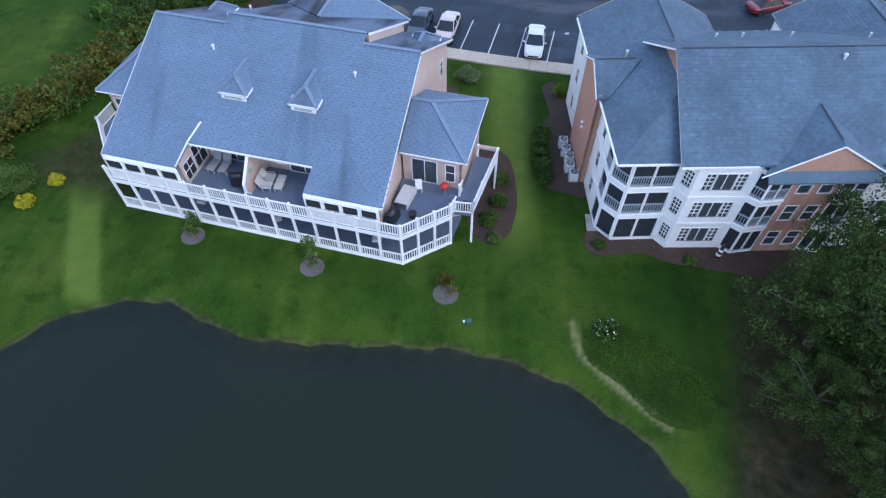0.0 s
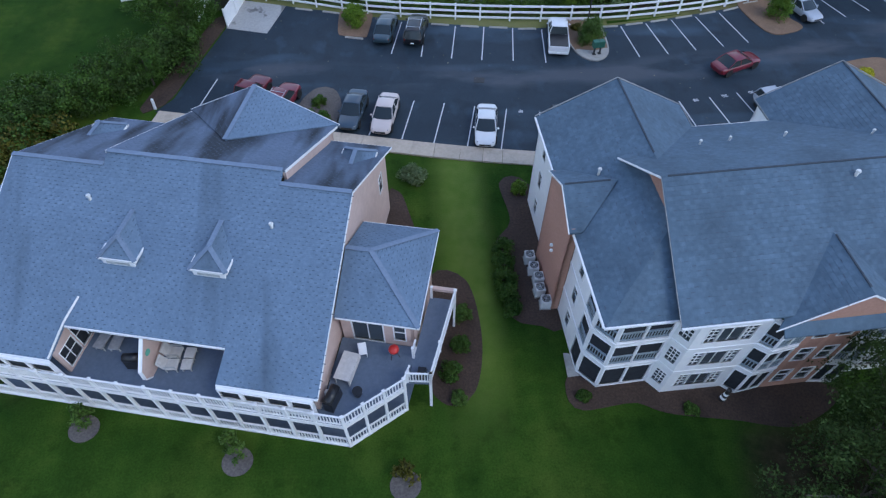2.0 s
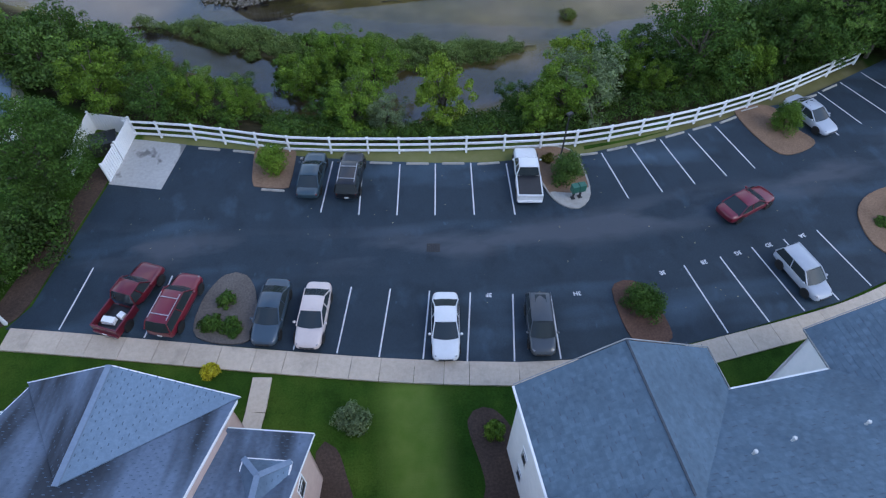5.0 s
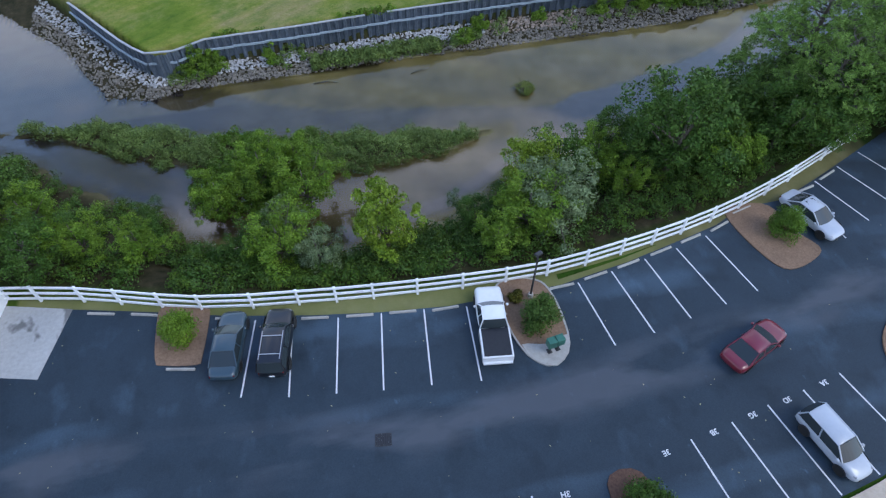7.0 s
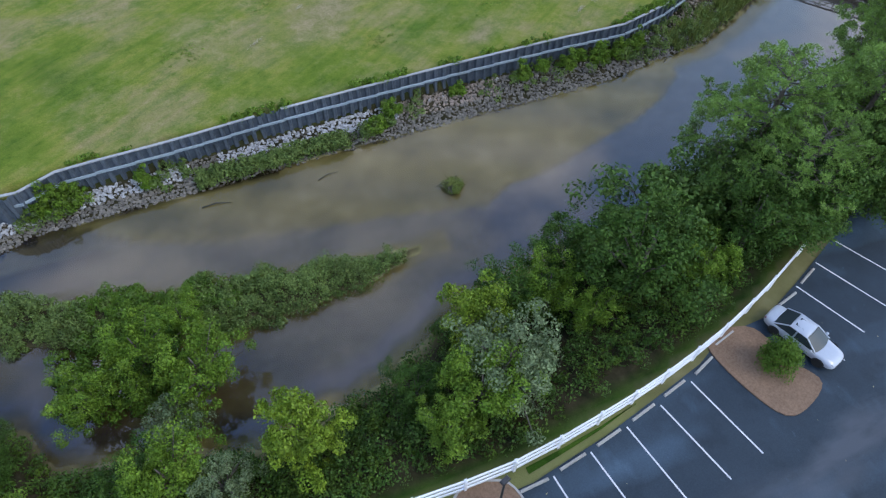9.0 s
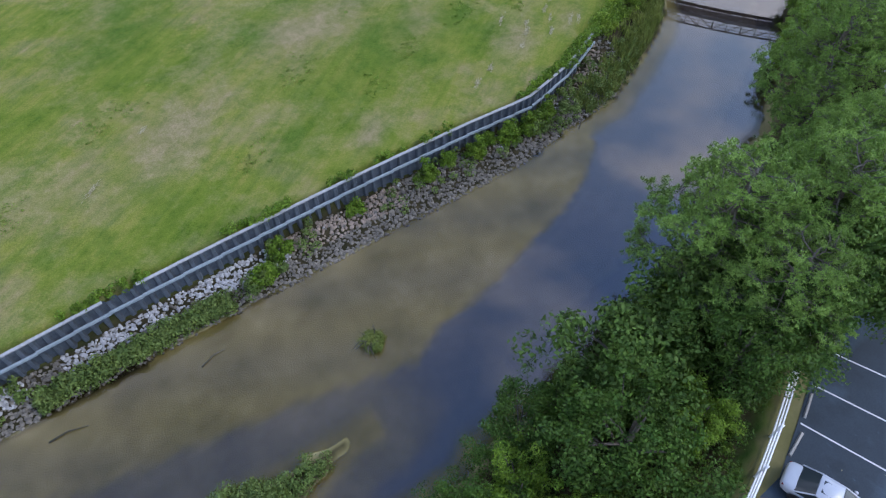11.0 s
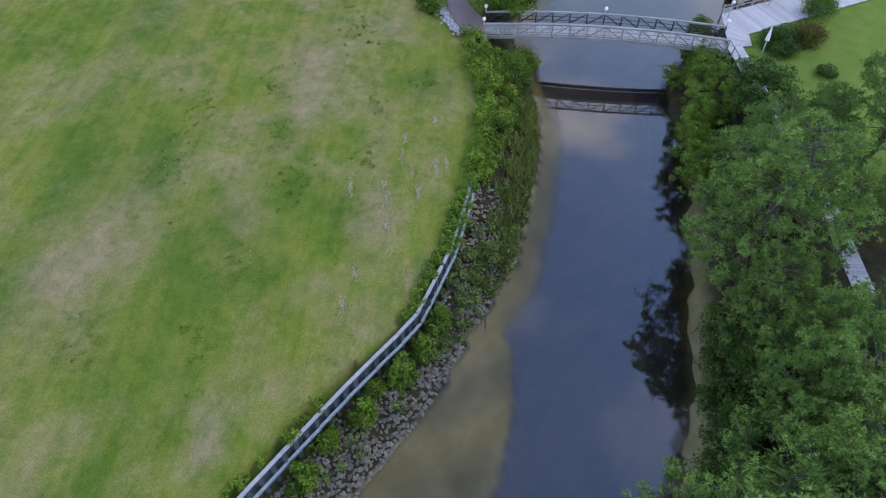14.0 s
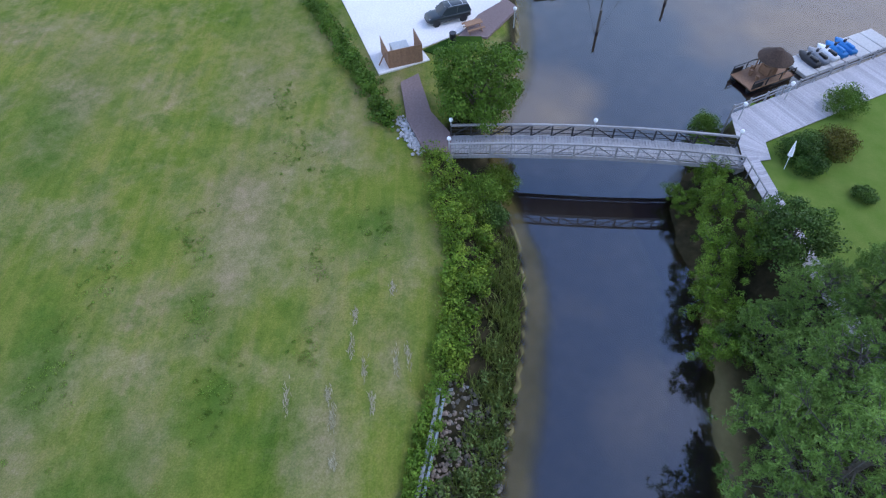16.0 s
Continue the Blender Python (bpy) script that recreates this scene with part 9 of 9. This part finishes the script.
t = thing("grill", "black barbecue grill beside the pink wall", "barbecue", on_deck(0.45, 0.75, 80))
part("body", Geo().box(0, 0, 0.05, 1.2, 0.55, 0.85, 0, 0.92), M["blackish"], t, bevel=0.05)
part("lid", Geo().tube([(-0.5, 0, 0.95), (0.5, 0, 0.95)], [0.28, 0.28], 12), M["blackish"], t, smooth=True)
part("gas_bottle", Geo().tube([(0.3, 0.5, 0), (0.3, 0.5, 0.35), (0.3, 0.5, 0.45)], [0.15, 0.15, 0.06], 12), M["white"], t, "white gas bottle", True)
t = thing("patio_table", "pale rectangular patio table with metal legs", "table", on_deck(0.75, 2.6, 84))
part("tabletop", Geo().box(0, 0, 0.68, 1.7, 0.9, 0.05), M["cloth"], t, bevel=0.02)
part("tablecloth", Geo().box(0, -0.46, 0.25, 1.7, 0.02, 0.44), M["cloth"], t)
for a in (-0.78, 0.78):
    for b in (-0.38, 0.38):
        part("leg", Geo().box(a, b, 0, 0.05, 0.05, 0.68), M["grey_metal"], t)
t = thing("patio_chair", "white metal patio chair beside the table", "chair", on_deck(1.35, 3.75, 20))
part("seat", Geo().box(0, 0, 0.4, 0.46, 0.46, 0.05), M["white"], t, bevel=0.02)
part("backrest", Geo().box(0, 0.22, 0.45, 0.46, 0.05, 0.5), M["white"], t, bevel=0.02)
for a in (-0.2, 0.2):
    for b in (-0.2, 0.2):
        part("leg", Geo().box(a, b, 0, 0.04, 0.04, 0.4), M["white"], t)
t = thing("kettle_grill", "red kettle barbecue on a three-legged stand", "barbecue", on_deck(3.1, 3.9, 0))
part("kettle", Geo().ball((0, 0, 0.82), 0.3, 14, 9, 0.85), M["red"], t, "red enamel kettle", True)
for a in (0, 120, 240):
    part("leg", Geo().tube([(0.15 * math.cos(radians(a)), 0.15 * math.sin(radians(a)), 0.6), (0.3 * math.cos(radians(a)), 0.3 * math.sin(radians(a)), 0)], [0.02, 0.02], 6), M["iron"], t)
solo("planter", Geo().tube([(0, 0, 0), (0, 0, 0.42)], [0.22, 0.28], 14), M["blackish"], "round black planter on the deck", "planter", m=on_deck(1.6, 1.4))
solo("storage_bin", Geo().box(0, 0, 0, 0.5, 0.6, 0.5, 0, 0.9), M["blackish"], "dark bin on the deck landing", "bin", m=on_deck(4.8, 3.0), bevel=0.03)
for u, v, a in ((-8.6, 1.0, 30), (-1.0, 1.0, 10), (-14.6, 1.2, 0)):
    t = thing("porch_chair", "pale wicker chair on the ground floor porch", "chair", on_deck(u, v, a, 0.22), "porch chairs")
    part("seat", Geo().box(0, 0, 0.2, 0.65, 0.65, 0.25), M["cloth"], t, bevel=0.05)
    part("backrest", Geo().box(0, 0.3, 0.4, 0.65, 0.12, 0.5), M["cloth"], t, bevel=0.04)

# ---------------------------------------------------------------- marina
t = thing("timber_enclosure", "brown timber board refuse enclosure on the gravel yard", "enclosure", pose(89.6, 128.6, -0.62, 0, 0, -36))
for p, q in (((-1.7, -1.3), (1.7, -1.3)), ((1.7, -1.3), (1.7, 1.5)), ((-1.7, 1.5), (-1.7, -1.3))):
    p, q = Vector((*p, 0)), Vector((*q, 0))
    k = int((q - p).length / 0.2)
    d = (q - p) / k
    for i in range(k):
        c_ = p + d * (i + 0.5)
        part("board", Geo().box(c_.x, c_.y, 0, 0.19, 0.05, 1.9, math.degrees(math.atan2(d.y, d.x))), M["brown_wood"], t)
part("brace", Geo().bar((-2.5, -0.6, 0.1), (-1.75, -0.6, 1.5), 0.1, 0.1), M["brown_wood"], t)
t = thing("refuse_bin", "grey refuse container in the timber enclosure", "bin", pose(89.8, 129.0, -0.62, 0, 0, -36))
part("body", Geo().box(0, 0, 0.1, 1.6, 1.3, 1.0, 0, 1.08), M["grey_metal"], t, bevel=0.03)
t = thing("picnic_table", "brown timber picnic table with two benches", "picnic table", pose(97.4, 125.4, -0.6, 0, 0, -30))
part("tabletop", Geo().box(0, 0, 0.72, 1.9, 0.75, 0.05), M["brown_wood"], t)
for s in (-1, 1):
    part("bench", Geo().box(0, s * 0.75, 0.43, 1.9, 0.28, 0.05), M["brown_wood"], t)
    part("leg", Geo().bar((s * 0.7, -0.8, 0), (s * 0.7, 0.3, 0.72), 0.08, 0.08).bar((s * 0.7, 0.8, 0), (s * 0.7, -0.3, 0.72), 0.08, 0.08), M["brown_wood"], t)
solo("dark_bin", Geo().tube([(0, 0, 0), (0, 0, 0.9)], [0.32, 0.36], 12), M["blackish"], "dark round bin by the picnic table", "bin", m=pose(94.6, 126.0, -0.6))
solo("board_terrace", Geo().prism([(95.6, 126.0), (97.0, 123.4), (103.4, 123.6), (104.2, 125.6), (100, 126.4)], -0.9, -0.6), M["boards"], "purple-brown boarded terrace by the water", "terrace", "structure")
solo("lawn_patch", Geo().prism([(91.6, 127.6), (92.0, 124.8), (95.4, 122.8), (96.8, 124.0), (95.2, 126.4)], -0.9, -0.58), gm, "small lawn beside the gravel yard", "grass", "structure")
raft = thing("pontoon_boat", "brown timber pontoon boat with a thatched shelter", "boat", pose(110.6, 98.9, WATER, 0, 0, -30))
part("deck", Geo().box(0, 0, 0.35, 5.6, 3.0, 0.14), M["brown_wood"], raft, bevel=0.03)
for s in (-1, 1):
    part("float", Geo().tube([(-2.7, s * 1.1, 0.15), (2.7, s * 1.1, 0.15)], [0.32, 0.32], 10), M["blackish"], raft, smooth=True)
    for i in range(4):
        part("rail_post", Geo().box(-2.7 + 1.8 * i, s * 1.42, 0.49, 0.08, 0.08, 0.9), M["iron"], raft)
    part("rail", Geo().box(0, s * 1.42, 1.32, 5.4, 0.07, 0.08), M["iron"], raft)
    part("side_panel", Geo().box(-2.0, s * 1.42, 0.5, 1.2, 0.05, 0.6), M["blackish"], raft)
for a in (-0.2, 1.9):
    for b in (-1.0, 1.0):
        part("roof_post", Geo().tube([(a, b, 0.49), (a, b, 2.3)], [0.07, 0.06], 8), M["brown_wood"], raft)
thatch = Geo()
for k in range(3):
    z = 2.2 + 0.3 * k
    thatch.tube([(0.85, 0, z), (0.85, 0, z + 0.4)], [1.75 - 0.45 * k, 1.15 - 0.42 * k], 16)
part("thatch_roof", thatch, M["mulch"], raft, "grey-brown thatched roof")
part("bar_counter", Geo().box(0.6, 0, 0.49, 1.2, 1.2, 0.95), M["brown_wood"], raft, bevel=0.03)
for a, b in ((-1.2, 0.5), (-1.3, -0.5), (-0.7, 0.9)):
    part("stool", Geo().tube([(a, b, 0.49), (a, b, 1.1)], [0.16, 0.18], 10), M["brown_wood"], raft)
float_dock = thing("floating_dock", "cream plastic floating dock for personal watercraft", "dock", pose(119.0, 93.4, WATER, 0, 0, -30))
for i in range(7):
    part("float", Geo().box(-5.4 + 1.8 * i, 0, 0.05, 1.72, 3.2, 0.4), M["cloth"], float_dock, bevel=0.08)
for i, (dx, mat, lab) in enumerate(((-4.2, "iron", "black personal watercraft on the floating dock"), (-3.0, "cloth_grey", "grey personal watercraft under a cover"), (-1.7, "white", "white and grey personal watercraft"), (-0.5, "blue", "personal watercraft under a bright blue cover"), (0.8, "blue", "blue personal watercraft beside a covered one"))):
    p = float_dock.matrix_world @ Vector((dx, 0.2, 0))
    j = thing("jet_ski", lab, "watercraft", pose(p.x, p.y, WATER + 0.45, 0, 0, 58), "personal watercraft")
    part("hull", loft([(-1.3, 0.42, 0.0, 0.2, 0.42, 0.02), (-0.6, 0.52, -0.02, 0.22, 0.46, 0.05), (0.5, 0.5, 0.0, 0.24, 0.5, 0.1), (1.1, 0.3, 0.1, 0.3, 0.5, 0.08), (1.45, 0.08, 0.3, 0.4, 0.48, 0.0)]), M[mat], j, "", True)
    part("saddle", Geo().box(-0.5, 0, 0.45, 1.1, 0.38, 0.3, 0, 0.8), M["blackish"] if mat != "blue" else M["blue"], j, bevel=0.06)
    part("handlebar", Geo().box(0.3, 0, 0.85, 0.08, 0.7, 0.06).box(0.35, 0, 0.5, 0.2, 0.25, 0.38), M["iron"], j, bevel=0.02)
t = thing("garden_umbrella", "closed white garden umbrella leaning over the shrubs", "umbrella", pose(94.5, 93.4, -0.3, 0, 18, 20))
part("pole", Geo().tube([(0, 0, 0), (0, 0, 2.5)], [0.03, 0.025], 7), M["white"], t)
part("canopy", Geo().tube([(0, 0, 1.2), (0, 0, 1.6), (0, 0, 2.5)], [0.2, 0.17, 0.03], 9), M["white"], t)
for i, (x, y, h_) in enumerate(((108.9, 116.4, 2.6), (118.6, 112.4, 2.4))):
    solo("mooring_pile", Geo().tube([(0, 0, -2), (0, 0, h_)], [0.17, 0.14], 9), M["bark"], "dark timber mooring pile standing in the water", "pile", m=pose(x, y, WATER, 0, 0, 0), group="mooring piles")

def moored_boat(name, label, x, y, turn, length, material, mast=0.0):
    t = thing(name, label, "boat", pose(x, y, WATER, 0, 0, turn))
    k = length / 5.0
    part("hull", loft([(-2.5 * k, 0.7 * k, 0.0, 0.3, 0.75, 0.0), (-1.0 * k, 0.95 * k, -0.1, 0.3, 0.8, 0.02), (1.0 * k, 0.85 * k, -0.05, 0.35, 0.9, 0.04), (2.0 * k, 0.45 * k, 0.1, 0.5, 1.0, 0.03), (2.6 * k, 0.06, 0.5, 0.8, 1.05, 0.0)]), material, t, "", True)
    part("cabin", Geo().box(-0.2 * k, 0, 0.8, 1.9 * k, 1.1 * k, 0.6, 0, 0.82), M["iron"] if not mast else M["white"], t, bevel=0.08)
    if mast:
        part("mast", Geo().tube([(0.4 * k, 0, 0.9), (0.4 * k, 0, mast)], [0.09, 0.06], 8), M["iron"], t)
        part("boom", Geo().tube([(0.4 * k, 0, 1.9), (-1.9 * k, 0, 2.0)], [0.06, 0.05], 6), M["iron"], t)
        for q in (2.5 * k, -2.4 * k):
            part("stay", Geo().tube([(q, 0, 0.95), (0.4 * k, 0, mast)], [0.03, 0.03], 4), M["iron"], t)


moored_boat("motor_boat", "dark hulled motor boat moored in the basin", 114.4, 124.6, 150, 5.5, M["blackish"])
moored_boat("sailing_boat", "sailing boat with a bare mast moored in the basin", 121.4, 120.4, 140, 7.0, M["blackish"], 9.0)

# leaf scraps and grit scattered on the asphalt
lrnd = np.random.default_rng(31)
lx, ly = lrnd.uniform(-15, 46, 110), lrnd.uniform(48, 66, 110)
ok = (ly < lerp([(-16, 68), (8, 62.8), (20, 62.4), (46, 67.5)], lx)) & (ly > lerp([(-20, 53), (12, 46.5), (25, 46.5), (46, 52)], lx))
RNG = lrnd
tagged(new("leaf_litter", leaves_mesh("leaf_litter", np.stack([lx, ly, np.full(110, 0.05)], 1)[ok], np.tile([0.0, 0.0, 1.0], (int(ok.sum()), 1)), lrnd.uniform(0.05, 0.12, int(ok.sum())), M["straw"], 0.1)), "pale leaf scraps scattered on the asphalt", "litter", kind="stuff")

# ---------------------------------------------------------------- shingles: raised tabs in courses on every slope
TABS = {"roof": ("roof_tab", 0.21, 0.42), "roof_algae": ("roof_tab_algae", 0.21, 0.42), "roof_two": ("roof_tab_two", 0.26, 0.55)}
trnd = random.Random(4)
joined = {}
single = {}
tab_mesh = {}
for house, pts, mat in ROOFS:
    top = house if house.parent is None else house.parent
    P3 = [Vector(p) for p in pts]
    nrm = Vector((0, 0, 0))
    for a, b in zip(P3, P3[1:] + P3[:1]):
        nrm += Vector(((a.y - b.y) * (a.z + b.z), (a.z - b.z) * (a.x + b.x), (a.x - b.x) * (a.y + b.y)))
    nrm.normalize()
    if nrm.z < 0:
        nrm = -nrm
    ex = Vector((0, 0, 1)).cross(nrm).normalized()
    ey = nrm.cross(ex).normalized()
    flat = [((p - P3[0]).dot(ex), (p - P3[0]).dot(ey)) for p in P3]

    def inside(x, y):
        hit = False
        j = len(flat) - 1
        for i in range(len(flat)):
            (xi, yi), (xj, yj) = flat[i], flat[j]
            if (yi > y) != (yj > y) and x < (xj - xi) * (y - yi) / (yj - yi) + xi:
                hit = not hit
            j = i
        return hit

    tab, course, pitch = TABS[mat]
    slot = "roof_slot_two" if mat == "roof_two" else "roof_slot"
    lo_y, hi_y = min(p[1] for p in flat), max(p[1] for p in flat)
    lo_x, hi_x = min(p[0] for p in flat), max(p[0] for p in flat)
    y = lo_y + 0.03
    row = 0
    while y < hi_y - 0.1:
        x = lo_x - pitch * (0.25 + 0.5 * (row % 2)) + trnd.uniform(-0.04, 0.04)
        while x < hi_x:
            w = pitch * (trnd.uniform(0.62, 0.8) if mat != "roof_two" else trnd.uniform(0.4, 0.98))
            if inside(x + 0.02, y + 0.02) and inside(x + w - 0.02, y + 0.02) and inside(x + w / 2, y + course * 0.8):
                o = P3[0] + ex * x + ey * y
                lift = nrm * 0.016
                near_stretch = (top is H1 and mat == "roof" and o.x > -3.2 and 1.0 < o.y < 7.0) or (top is H2 and 4.2 < o.x < 8.5 and 1.0 < o.y < 5.5)
                key = (top.name, tab)
                quad = [o + lift, o + ex * w + lift, o + ex * w + ey * course * 0.9 + lift * 0.3, o + ey * course * 0.9 + lift * 0.3, o, o + ex * w]
                if near_stretch and single.get(top.name, 0) < 280:
                    ob = part("shingle", Geo().add([tuple(q) for q in quad], [(0, 1, 2, 3), (4, 5, 1, 0)]), M[tab], top)
                    single[top.name] = single.get(top.name, 0) + 1
                else:
                    joined.setdefault(key, (top, tab, Geo()))[2].add([tuple(q) for q in quad], [(0, 1, 2, 3), (4, 5, 1, 0)])
                if trnd.random() < (0.8 if mat != "roof_two" else 0.45):
                    s = o + ex * (w + 0.01) + nrm * 0.006
                    gap = pitch * trnd.uniform(0.26, 0.5)
                    joined.setdefault((top.name, slot), (top, slot, Geo()))[2].add([tuple(s), tuple(s + ex * gap), tuple(s + ex * gap + ey * 0.045), tuple(s + ey * 0.045)], [(0, 1, 2, 3)])
            x += pitch
        y += course
        row += 1
for top, tab, g in joined.values():
    ob = part("shingles", g, M[tab], top)
    ob["kind"] = "stuff"
